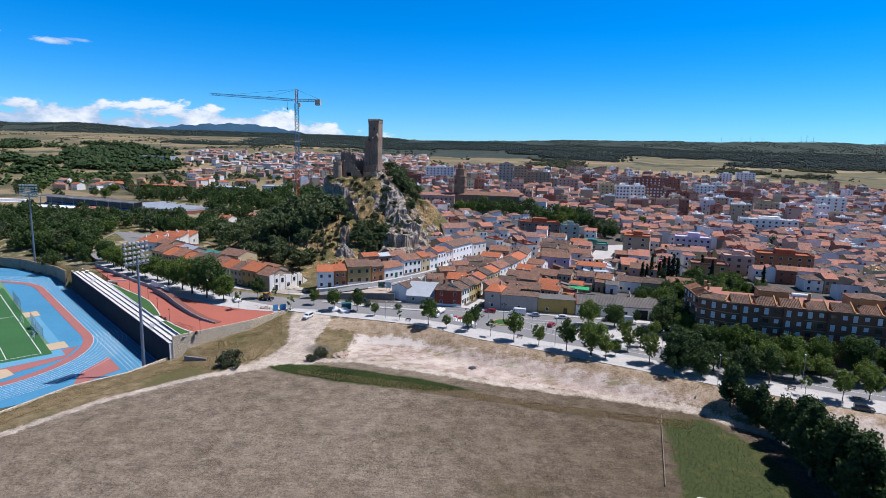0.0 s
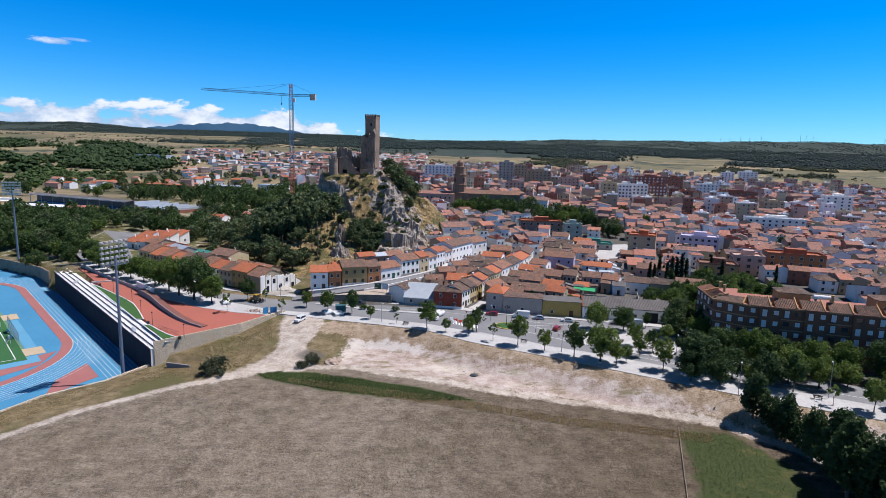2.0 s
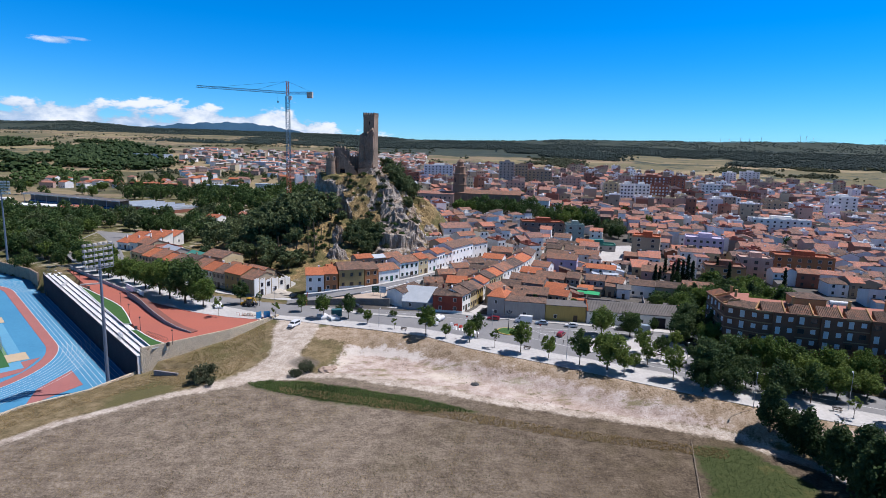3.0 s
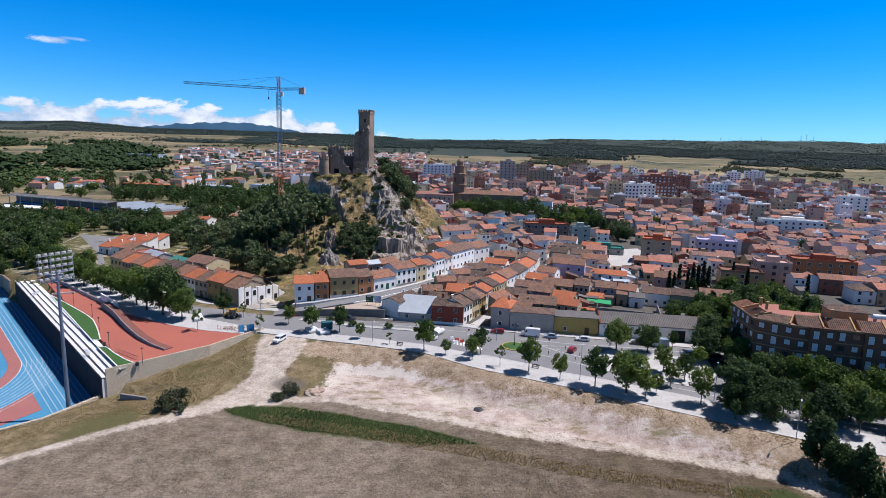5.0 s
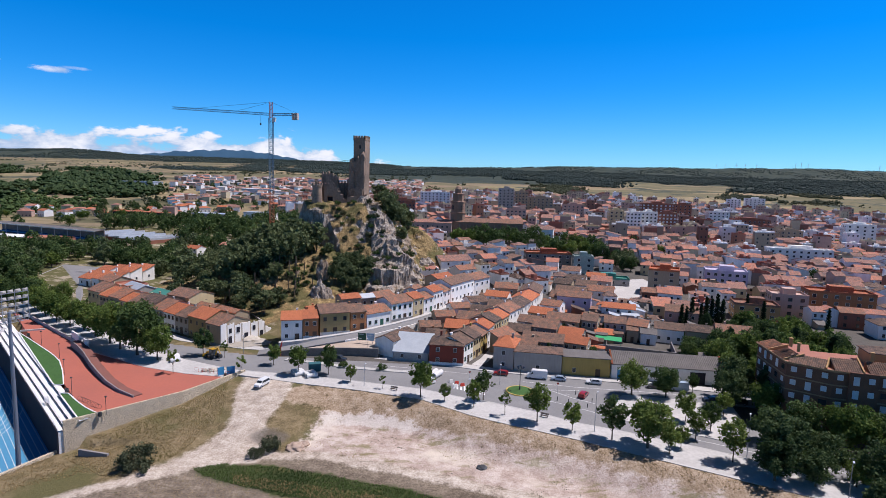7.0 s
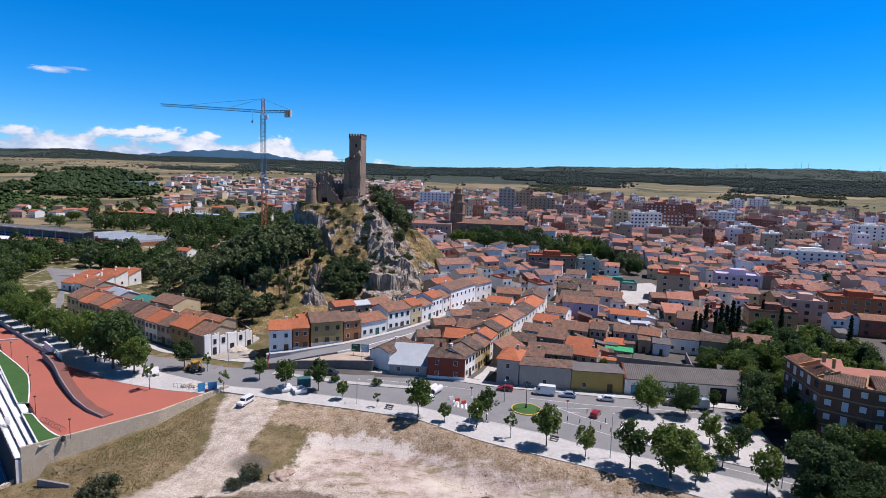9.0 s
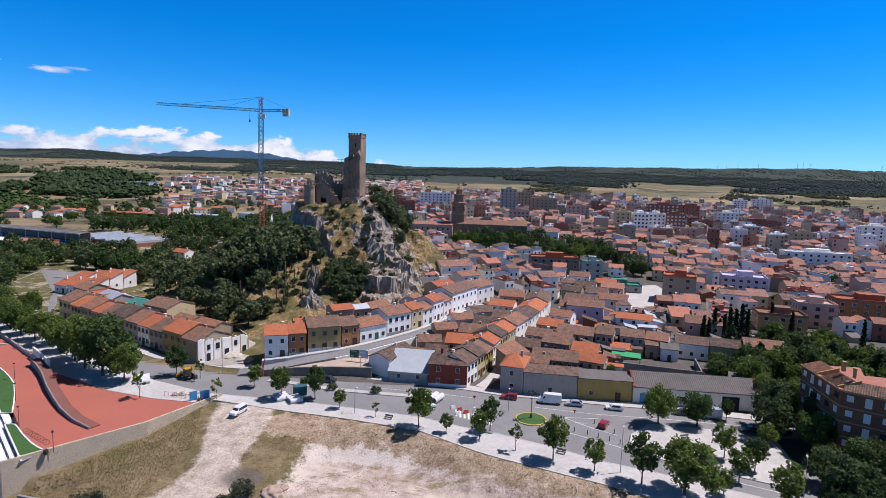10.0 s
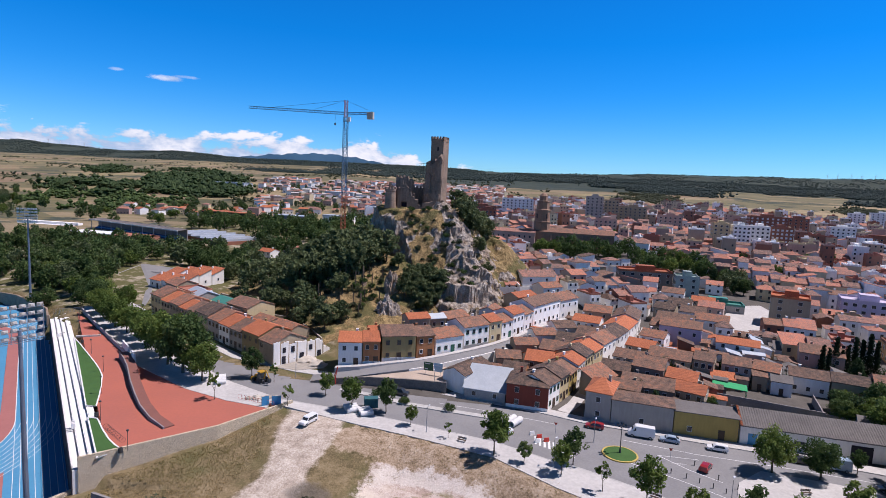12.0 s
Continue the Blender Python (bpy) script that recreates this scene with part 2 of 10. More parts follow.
FIBRE = mat("fibre_cement_sheet", (0.16, 0.145, 0.135), (0.09, 0.082, 0.078), s1=0.3, s2=2.5)
TIN = mat("zinc_sheet", (0.50, 0.54, 0.58), (0.38, 0.42, 0.46), 0.5, 0.3, s1=0.4, s2=3)
TIN_G = mat("green_sheet", (0.06, 0.26, 0.20), (0.045, 0.19, 0.15), 0.55, s2=3)
BRICK = mat("brown_brick", (0.20, 0.088, 0.05), (0.12, 0.054, 0.033), s1=0.5, s2=7, bump=0.3)
BRICK_BAND = mat("ochre_band", (0.33, 0.205, 0.11), (0.26, 0.16, 0.09), s2=5)
OCHRE = mat("ochre_render", (0.46, 0.27, 0.11), (0.36, 0.21, 0.09), s2=4)
TERRACE = mat("red_terrace_tiles", (0.38, 0.15, 0.10), (0.28, 0.115, 0.075), s1=0.6, s2=5)
STONE_W = stone_mat("pale_masonry", (0.78, 0.66, 0.48), (0.60, 0.50, 0.37), 4.6)
RUBBLE = mat("rubble", (0.44, 0.40, 0.34), (0.30, 0.27, 0.23), s1=0.7, s2=2, bump=0.6, vary=0.2)
CASTLE = mat("castle_masonry", (0.37, 0.265, 0.19), (0.15, 0.108, 0.08), s1=0.16, s2=1.7, bump=0.9)
CHURCH = mat("church_stone", (0.34, 0.21, 0.135), (0.21, 0.13, 0.085), s1=0.2, s2=2.0, bump=0.4)
BARK = mat("bark", (0.13, 0.095, 0.065), (0.08, 0.06, 0.04), s2=8, bump=0.6)
LEAF = leaf_mat("leaves", (0.030, 0.058, 0.018), (0.068, 0.112, 0.034), (0.135, 0.185, 0.06))
LEAF_D = leaf_mat("dark_leaves", (0.022, 0.045, 0.017), (0.052, 0.088, 0.032), (0.10, 0.14, 0.054))
LEAF_L = leaf_mat("light_leaves", (0.045, 0.082, 0.018), (0.105, 0.158, 0.034), (0.19, 0.245, 0.06))
LEAF_P = leaf_mat("pine_needles", (0.040, 0.060, 0.028), (0.098, 0.132, 0.058), (0.18, 0.21, 0.095))
# leaves of the far woods, paler and bluer to paint in the haze
LEAF_HAZE = leaf_mat("hill_pines", (0.034, 0.056, 0.052), (0.056, 0.084, 0.075), (0.082, 0.112, 0.097))
LEAF_C = leaf_mat("cypress_leaves", (0.012, 0.024, 0.010), (0.02, 0.036, 0.014), (0.032, 0.05, 0.02))
SCRUB = leaf_mat("scrub_leaves", (0.038, 0.05, 0.03), (0.068, 0.084, 0.046), (0.11, 0.122, 0.068))
WEED = leaf_mat("dry_weeds", (0.27, 0.20, 0.10), (0.36, 0.27, 0.14), (0.20, 0.18, 0.07))
RUBBER = mat("tyre_rubber", (0.02, 0.02, 0.021), rough=0.8, bump=0)
PLAST_B = mat("blue_panel", (0.05, 0.30, 0.55), (0.035, 0.22, 0.43), 0.5)
PIPE = mat("white_concrete_pipe", (0.66, 0.66, 0.65), (0.5, 0.5, 0.5), s2=3)
YELLOW = mat("machine_yellow", (0.50, 0.29, 0.02), (0.38, 0.2, 0.02), 0.45, bump=0.05)
RED_P = mat("red_plastic", (0.55, 0.05, 0.03), rough=0.5, bump=0)
LAMP_W = mat("lamp_glass", (0.75, 0.77, 0.8), rough=0.25, bump=0)


def wall_mat(name, col, **kw):
    return mat(name, col, tuple(c * 0.74 for c in col), s1=0.3, s2=2.0, streak=True, amount=0.8, bump=0.15, **kw)


W_RED = wall_mat("dark_red_render", (0.25, 0.05, 0.028))
W_OLIVE = wall_mat("olive_render", (0.36, 0.27, 0.12))
W_ORANGE = wall_mat("orange_brown_render", (0.40, 0.17, 0.07))
W_CREAM = wall_mat("cream_render", (0.60, 0.49, 0.29))
W_YELLOW = wall_mat("yellow_render", (0.45, 0.33, 0.10))
W_GREY = wall_mat("grey_render", (0.40, 0.37, 0.33))
W_TAN = wall_mat("tan_render", (0.40, 0.32, 0.22), vary=0.12)
W_LAV = wall_mat("lavender_render", (0.52, 0.46, 0.58))
W_BRICKR = wall_mat("red_brick_render", (0.30, 0.12, 0.075), vary=0.12)
W_PINK = wall_mat("pinkish_render", (0.48, 0.33, 0.27), vary=0.1)
W_DKGREY = wall_mat("dark_render", (0.22, 0.19, 0.165), vary=0.12)

FAR_WALLS = [wall_mat(f"far_{n}_render", c, vary=0.14, island=True) for n, c in (("white", (0.87, 0.86, 0.85)), ("tan", (0.42, 0.34, 0.25)), ("cream", (0.58, 0.49, 0.33)), ("pink", (0.48, 0.34, 0.28)), ("brick", (0.30, 0.14, 0.095)), ("grey", (0.40, 0.37, 0.34)))]

# ---- mesh building ----


class Shape:
    """Vertices and faces of one mesh, gathered piece by piece."""

    def __init__(self):
        self.v, self.f, self.m = [], [], []

    def add(self, verts, faces, slot=0):
        k = len(self.v)
        self.v += [tuple(p) for p in verts]
        self.f += [tuple(i + k for i in q) for q in faces]
        self.m += [slot] * len(faces)
        return self

    def box(self, a, b, slot=0):
        (x0, y0, z0), (x1, y1, z1) = a, b
        return self.add([(x0, y0, z0), (x1, y0, z0), (x1, y1, z0), (x0, y1, z0), (x0, y0, z1), (x1, y0, z1), (x1, y1, z1), (x0, y1, z1)],
                        [(3, 2, 1, 0), (4, 5, 6, 7), (0, 1, 5, 4), (1, 2, 6, 5), (2, 3, 7, 6), (3, 0, 4, 7)], slot)

    def beam(self, p, q, r, slot=0, n=4, r2=None):
        """A straight bar of n sides from p to q."""
        p, q = Vector(p), Vector(q)
        d = (q - p).normalized()
        s = d.cross(Vector((0, 0, 1)) if abs(d.z) < 0.95 else Vector((1, 0, 0))).normalized()
        u = d.cross(s)
        r2 = r if r2 is None else r2
        ring = [(s * math.cos(a) + u * math.sin(a)) for a in (2 * math.pi * (i + 0.5) / n for i in range(n))]
        return self.add([p + c * r for c in ring] + [q + c * r2 for c in ring],
                        [(i, (i + 1) % n, n + (i + 1) % n, n + i) for i in range(n)] + [tuple(range(n))[::-1], tuple(range(n, 2 * n))], slot)

    def prism(self, poly, z0, z1, slot=0):
        """An upright slab over a polygon that runs anticlockwise; z1 may be a list of heights."""
        n = len(poly)
        top = z1 if isinstance(z1, (list, tuple)) else [z1] * n
        bot = z0 if isinstance(z0, (list, tuple)) else [z0] * n
        return self.add([(x, y, b) for (x, y), b in zip(poly, bot)] + [(x, y, t) for (x, y), t in zip(poly, top)],
                        [tuple(range(n))[::-1], tuple(range(n, 2 * n))] + [(i, (i + 1) % n, n + (i + 1) % n, n + i) for i in range(n)], slot)

    def lathe(self, profile, n=16, centre=(0, 0), slot=0):
        cx, cy = centre
        vs = [(cx + r * math.cos(2 * math.pi * i / n), cy + r * math.sin(2 * math.pi * i / n), z) for r, z in profile for i in range(n)]
        fs = [(k * n + i, k * n + (i + 1) % n, (k + 1) * n + (i + 1) % n, (k + 1) * n + i) for k in range(len(profile) - 1) for i in range(n)]
        fs += [tuple(range(n))[::-1], tuple(range((len(profile) - 1) * n, len(profile) * n))]
        return self.add(vs, fs, slot)

    def mesh(self, name, mats, smooth=False):
        me = bpy.data.meshes.new(name)
        me.from_pydata(self.v, [], self.f)
        for m in mats if isinstance(mats, (list, tuple)) else [mats]:
            me.materials.append(m)
        if any(self.m):
            me.polygons.foreach_set("material_index", self.m)
        if smooth:
            me.polygons.foreach_set("use_smooth", [True] * len(self.f))
        me.update()
        return me


def part(name, shape, mats, parent, label="", at=None, smooth=False):
    """One mesh object under a thing or under a part."""
    data = shape if isinstance(shape, bpy.types.Mesh) else shape.mesh(name, mats, smooth)
    ob = new(name, data)
    ob.parent = parent
    if at is not None:
        ob.matrix_basis = at
    if label:
        ob["label"] = label
    return ob


def thing(name, m=None, label="", category="", group="", kind=""):
    ob = new(name)
    ob.empty_display_size = 0.3
    if m is not None:
        ob.matrix_basis = m
    return tagged(ob, label, category, group, kind)


def solid(name, shape, mats, label, category, group="", kind="", smooth=False, m=None):
    ob = new(name, shape.mesh(name, mats, smooth))
    if m is not None:
        ob.matrix_basis = m
    return tagged(ob, label, category, group, kind)


def along(a, b, z=0.0):
    """A pose at a whose x axis points to b; and the distance."""
    d = Vector((b[0] - a[0], b[1] - a[1], 0))
    return pose(a[0], a[1], z, 0, 0, math.degrees(math.atan2(d.y, d.x))), d.length


def offset_line(pts, d):
    """A polyline moved d metres to its left."""
    out = []
    for i, p in enumerate(pts):
        a, b = Vector(pts[max(i - 1, 0)]), Vector(pts[min(i + 1, len(pts) - 1)])
        t = (b - a).normalized()
        out.append((p[0] - t.y * d, p[1] + t.x * d))
    return out


def strip(shape, pts, d0, d1, z0, z1, slot=0):
    """A slab between two offsets of a polyline; d0 < d1, to its left."""
    l, r = offset_line(pts, d1), offset_line(pts, d0)
    zz = z1 if isinstance(z1, (list, tuple)) else [z1] * len(pts)
    zb = z0 if isinstance(z0, (list, tuple)) else [z0] * len(pts)
    for i in range(len(pts) - 1):
        shape.prism([r[i], r[i + 1], l[i + 1], l[i]], [zb[i], zb[i + 1], zb[i + 1], zb[i]], [zz[i], zz[i + 1], zz[i + 1], zz[i]], slot)
    return shape

# ---- the lie of the land ----
S_EDGE = [(-54, 190), (-34, 183), (-18, 180), (-5, 176), (5, 168.5), (17, 162), (29, 157), (52, 144.5), (71, 135), (82, 130), (102, 122), (140, 107), (200, 84)]
WALL = [(-54, 191.5), (-63, 174.5), (-79.5, 156)]
LOW_WALL = [(-80.5, 156), (-85.5, 143.5), (-94.5, 133.5), (-100.5, 117.5), (-108, 95), (-114, 60)]
BASIN = [(-80.5, 156.5), (-169, 245), (-190, 268), (-222, 285), (-300, 300), (-420, 290), (-420, 40), (-116, 40), (-108, 95), (-100.5, 117.5), (-94.5, 133.5), (-85.5, 143.5)]
TRACK_Z = -9.5


def smooth(a, b, v):
    u = np.clip((v - a) / (b - a), 0, 1)
    return u * u * (3 - 2 * u)


def poly_sdf(poly, x, y):
    """Signed distance to a polygon, inside positive."""
    x, y = np.asarray(x, float), np.asarray(y, float)
    d, inside = np.full(x.shape, 1e9), np.zeros(x.shape, bool)
    for (x0, y0), (x1, y1) in zip(poly, poly[1:] + poly[:1]):
        ex, ey = x1 - x0, y1 - y0
        t = np.clip(((x - x0) * ex + (y - y0) * ey) / (ex * ex + ey * ey), 0, 1)
        d = np.minimum(d, np.hypot(x - x0 - t * ex, y - y0 - t * ey))
        if ey:
            inside ^= ((y0 > y) != (y1 > y)) & (x < (y - y0) * ex / ey + x0)
    return np.where(inside, d, -d)


def line_near(pts, x, y):
    """Distance to a polyline and the way along it, from 0 to 1."""
    x, y = np.asarray(x, float), np.asarray(y, float)
    d, s = np.full(x.shape, 1e9), np.zeros(x.shape)
    n = len(pts) - 1
    for i, ((x0, y0), (x1, y1)) in enumerate(zip(pts, pts[1:])):
        ex, ey = x1 - x0, y1 - y0
        t = np.clip(((x - x0) * ex + (y - y0) * ey) / (ex * ex + ey * ey), 0, 1)
        q = np.hypot(x - x0 - t * ex, y - y0 - t * ey)
        s, d = np.where(q < d, (i + t) / n, s), np.minimum(q, d)
    return d, s


def edge_y(x):
    return np.interp(x, [p[0] for p in S_EDGE], [p[1] for p in S_EDGE])


def wobble(x, y, scale, seed=0.0):
    """Cheap smooth unevenness from crossed waves, about -1 to 1."""
    a = np.sin(x * scale + 1.3 * np.sin(y * scale * 0.7 + seed)) + np.sin(y * scale * 1.17 + 1.7 * np.sin(x * scale * 0.61 + 2.1 + seed))
    b = np.sin((x + y) * scale * 2.3 + seed) + np.sin((x - 1.4 * y) * scale * 1.9 + 4.0 + seed)
    return a * 0.36 + b * 0.14


SKYLINE_AZ = [-62, -50, -45.5, -43, -38, -34, -30, -27.6, -24, -21.8, -18.8, -15.7, -14.1, -10.3, -4.7, 0.9, 6.5, 12, 17.4, 22.3, 27, 31.4, 38, 46, 60]
SKYLINE_EL = [26.0, 38.0, 48.0, 42.1, 33.5, 36.5, 33.2, 29.4, 28.6, 28.2, 28.4, 28.6, 28.2, 27.0, 24.6, 23.0, 26.0, 30.9, 32.8, 33.6, 37.4, 39.3, 39.1, 33.0, 25.0]


def land(x, y):
    """Height of the open country and the town, without works and castle rock."""
    x, y = np.asarray(x, float), np.asarray(y, float)
    az = np.degrees(np.arctan2(x, np.maximum(y, 1)))
    rise = np.interp(y, [290, 350, 420, 550, 900, 1200, 1500, 2400, 3300], [0, 3, 8, 14, 26, 42, 56, 90, 122])
    side = np.interp(az, [-40, -22, -8, 16, 30, 45], [0.25, 0.35, 1, 1, 0.45, 0.3])
    z = rise * (side + (1 - side) * smooth(600, 1100, y))
    hill = 57 + np.interp(az, SKYLINE_AZ, SKYLINE_EL) * 4.05 - 4
    ridge = smooth(3200, 4050, y) * (1 - 0.55 * smooth(4150, 4900, y))
    z = z + ridge * np.maximum(hill - z, 0) * (1 + 0.03 * wobble(x, y, 0.009))
    z = z + smooth(900, 2200, y) * 5 * wobble(x, y, 0.006, 1.0)
    return np.where(y < -200, 0, z)


def ground_z(x, y):
    x, y = np.asarray(x, float), np.asarray(y, float)
    z = land(x, y)
    ys = edge_y(x)
    d = ys - y
    south = -4.0 * smooth(0.0, np.interp(x, [-42, -24], [34, 13]), d)
    z = np.where(y < 260, south, z)
    wd, ws = line_near(WALL, x, y)
    foot = -4.4 * ws
    z = np.where((y < 192) & (x < -40) & (d > -6), np.minimum(z, 0) + (foot - np.minimum(z, 0)) * (1 - smooth(0, 13, wd)), z)
    ld, ls = line_near(LOW_WALL, x, y)
    z = np.where(y < 158, z - 2.0 * (1 - smooth(2, 26, ld)), z)
    z = z + np.where(y < 190, 0.10 * wobble(x, y, 0.55) + 0.16 * wobble(x, y, 0.13, 3.0), 0) * smooth(0, 4, d)
    # gentle rise from the main road to the foot of the rock
    z = z + 3.3 * smooth(213, 230, y + 0.55 * (x + 45)) * smooth(-75, -55, x) * (1 - smooth(-26, -4, x - 0.42 * (y - 235))) * (y > 195)
    b = poly_sdf(BASIN, x, y)
    td_, _ = line_near([(-182, 262), (-190, 268), (-222, 285), (-300, 300), (-420, 290)], x, y)
    z = z - 4.6 * (1 - smooth(4, 34, td_)) * smooth(-168, -184, x) * (y > 225)
    z = np.where(b > 0, np.minimum(z, z + (TRACK_Z - 0.25 - z) * smooth(0.0, 1.0, b)), z)
    return z


def ground_at(x, y):
    return float(ground_z(np.array([x]), np.array([y]))[0])


def spaced(knots):
    """Coordinates with the given spacing between knots of (start, spacing)."""
    out = []
    for (a, s), (b, _) in zip(knots, knots[1:]):
        out += list(np.arange(a, b - s * 0.3, s))
    return np.array(out + [knots[-1][0]])


GX = spaced([(-6000, 160), (-2000, 60), (-800, 25), (-300, 3), (-190, 1.3), (126, 4), (170, 8), (320, 25), (900, 60), (2000, 160), (6000, 1)])
GY = spaced([(-1500, 150), (-150, 20), (40, 1.2), (215, 4), (440, 14), (900, 40), (2300, 90), (4960, 1)])
xx, yy = np.meshgrid(GX, GY)
zz = ground_z(xx, yy)
zz = np.where((poly_sdf([(-54, 192), (-34, 184), (-5, 177.5), (29, 158.5), (102, 123.5), (200, 85.5), (200, 150), (76, 192), (12, 201), (-60, 206), (-110, 222), (-168, 262), (-160, 243), (-76, 160)], xx, yy) > 0), zz - 0.3, zz)
zz = np.where(poly_sdf([(-176, 250), (-172, 240), (-84, 153), (-78.5, 157.5), (-64, 174), (-58, 186), (-69, 186), (-82, 190), (-104, 201.5), (-124, 217)], xx, yy) > 0.8, -11, zz)
nx, ny = len(GX), len(GY)
gm = bpy.data.meshes.new("ground")
idx = np.arange(nx * ny).reshape(ny, nx)
quads = np.stack([idx[:-1, :-1], idx[:-1, 1:], idx[1:, 1:], idx[1:, :-1]], -1).reshape(-1, 4)
gm.from_pydata(np.stack([xx, yy, zz], -1).reshape(-1, 3).tolist(), [], quads.tolist())
gm.polygons.foreach_set("use_smooth", [True] * len(gm.polygons))


def field_attr(name, values):
    a = gm.attributes.new(name, "FLOAT", "POINT")
    a.data.foreach_set("value", np.asarray(values, np.float32).ravel())


PATH_LINE = [(-120, 70), (-99, 94), (-88.5, 111), (-80, 124), (-68, 135.5), (-53, 145), (-44, 152), (-34, 153.5), (-25, 154.5), (-2.5, 148), (16.5, 141), (39, 136), (53, 131.8), (64, 127.5), (76, 117), (86, 96), (88, 60)]
DIRT = [(-53, 191), (-51.5, 178), (-48.5, 170), (-48.0, 164), (-50, 157), (-53, 151), (-57, 146.5), (-60, 142.5), (-58, 140.6), (-53, 144), (-46, 148.5), (-36, 151), (-33, 155), (-38.5, 159), (-39.5, 165), (-38.5, 176), (-39, 191)]
LOT = [(-33, 154), (-30.5, 158), (-28.5, 164), (-28.5, 172.5), (-13.5, 172), (3, 163), (25, 153.5), (38, 146.6), (50, 140.5), (63, 131), (53, 132.5), (39, 136.5), (16.5, 141.5), (-2.5, 148.5), (-25, 155)]
PALE = [(-28, 168), (-27, 172), (-17, 172.6), (-6, 168.8), (-3, 166), (-12, 167.8), (-20, 168.5)]
LOT_R = [(79, 128), (100, 119), (140, 103), (140, 60), (92, 60), (92, 95)]
GREEN = [(-48.5, 147.2), (-43, 149.5), (-31, 149), (-5, 142.4), (9, 136), (-2, 134.6), (-28, 138.5), (-44, 144)]
GREEN_R = [(53, 124), (63, 124.5), (69, 112), (72, 60), (38, 60)]
pd = np.minimum(1.6 - line_near(PATH_LINE, xx, yy)[0], 50)
dd = poly_sdf(DIRT, xx, yy)
field_attr("pale", poly_sdf(PALE, xx, yy))
# round dark grey patch by the small bush
field_attr("burn", 3.2 - np.hypot((xx + 37.2) * 0.8, yy - 160.8))
field_attr("path", np.maximum(pd, dd))
field_attr("lot", np.maximum(poly_sdf(LOT, xx, yy), poly_sdf(LOT_R, xx, yy)))
field_attr("green", np.maximum(poly_sdf(GREEN, xx, yy), poly_sdf(GREEN_R, xx, yy)))
fs = np.minimum(-line_near(PATH_LINE, xx, yy)[0], 0)
south_of = (yy < np.interp(xx, [p[0] for p in PATH_LINE[1:]], [p[1] for p in PATH_LINE[1:]]))
field_attr("bank", 4.5 - line_near([(x, y - 4.5) for x, y in S_EDGE[1:]], xx, yy)[0])
field_attr("field", np.where(south_of, 1.0, -1.0) * line_near(PATH_LINE[:-1], xx, yy)[0])
TOWN = [(-56, 205), (-20, 300), (-60, 380), (-160, 620), (-230, 760), (-150, 1000), (200, 1020), (560, 960), (900, 760), (900, 300), (320, 110), (90, 150)]
field_attr("town", np.clip(poly_sdf(TOWN, xx, yy), -200, 200))
PARK = [(-60, 226), (-78, 226), (-150, 266), (-184, 268), (-224, 288), (-300, 303), (-430, 296), (-430, 420), (-360, 420), (-300, 600), (-120, 600), (-80, 420), (-60, 330)]
field_attr("park", np.clip(poly_sdf(PARK, xx, yy), -100, 100))
az_g = np.degrees(np.arctan2(xx, np.maximum(yy, 1)))
field_attr("wood", np.where((az_g > 15.5) & (az_g < 25.5), smooth(1740, 1860, yy), smooth(1270, 1400, yy)) * smooth(-14, -4, az_g))
gmat, t, b, p = blank("open_ground")
n_fine, n_mid, n_big, n_pat = fbm(t, p, 2.2, 5, 0.7), fbm(t, p, 0.35, 5, 0.65), fbm(t, p, 0.06, 4, 0.6), fbm(t, p, 0.14, 4, 0.7)


def attr(name):
    a = t.nodes.new("ShaderNodeAttribute")
    a.attribute_name = name
    return a.outputs["Fac"]


def rough_edge(name, width, amp):
    e = calc(t, "ADD", attr(name), calc(t, "MULTIPLY", calc(t, "SUBTRACT", n_mid, 0.5), amp))
    e = calc(t, "ADD", e, calc(t, "MULTIPLY", calc(t, "SUBTRACT", n_fine, 0.5), amp * 0.4))
    return step(t, e, -width, width)


# verge: dry straw-coloured grass with olive weeds
c = ramp_of(t, calc(t, "ADD", calc(t, "MULTIPLY", n_mid, 0.6), calc(t, "MULTIPLY", n_fine, 0.4)), [(0.34, (0.062, 0.052, 0.025)), (0.5, (0.18, 0.138, 0.075)), (0.68, (0.30, 0.235, 0.145))])
c = blend(t, step(t, n_big, 0.46, 0.62), c, blend(t, n_fine, (0.045, 0.052, 0.02), (0.17, 0.145, 0.065)))
# stubble field: brown earth, grey-brown patches, drill lines
tilt = t.nodes.new("ShaderNodeMapping")
tilt.inputs["Rotation"].default_value = (0, 0, radians(12))
tilt.inputs["Scale"].default_value = (0.3, 1.5, 1)
t.links.new(p, tilt.inputs[0])
rows_n = fbm(t, tilt.outputs[0], 1.0, 3, 0.6)
fk = calc(t, "ADD", calc(t, "MULTIPLY", rows_n, 0.18), calc(t, "ADD", calc(t, "MULTIPLY", n_fine, 0.52), calc(t, "MULTIPLY", n_mid, 0.4)))
fc = ramp_of(t, fk, [(0.42, (0.062, 0.047, 0.034)), (0.53, (0.118, 0.092, 0.067)), (0.66, (0.215, 0.172, 0.128))])
fc = blend(t, step(t, n_pat, 0.52, 0.72), fc, blend(t, n_fine, (0.10, 0.08, 0.06), (0.24, 0.19, 0.14)))
fc = blend(t, calc(t, "MULTIPLY", step(t, n_big, 0.5, 0.7), 0.55), fc, blend(t, n_fine, (0.075, 0.064, 0.032), (0.16, 0.13, 0.07)))
spf = t.nodes.new("ShaderNodeSeparateXYZ")
t.links.new(p, spf.inputs[0])
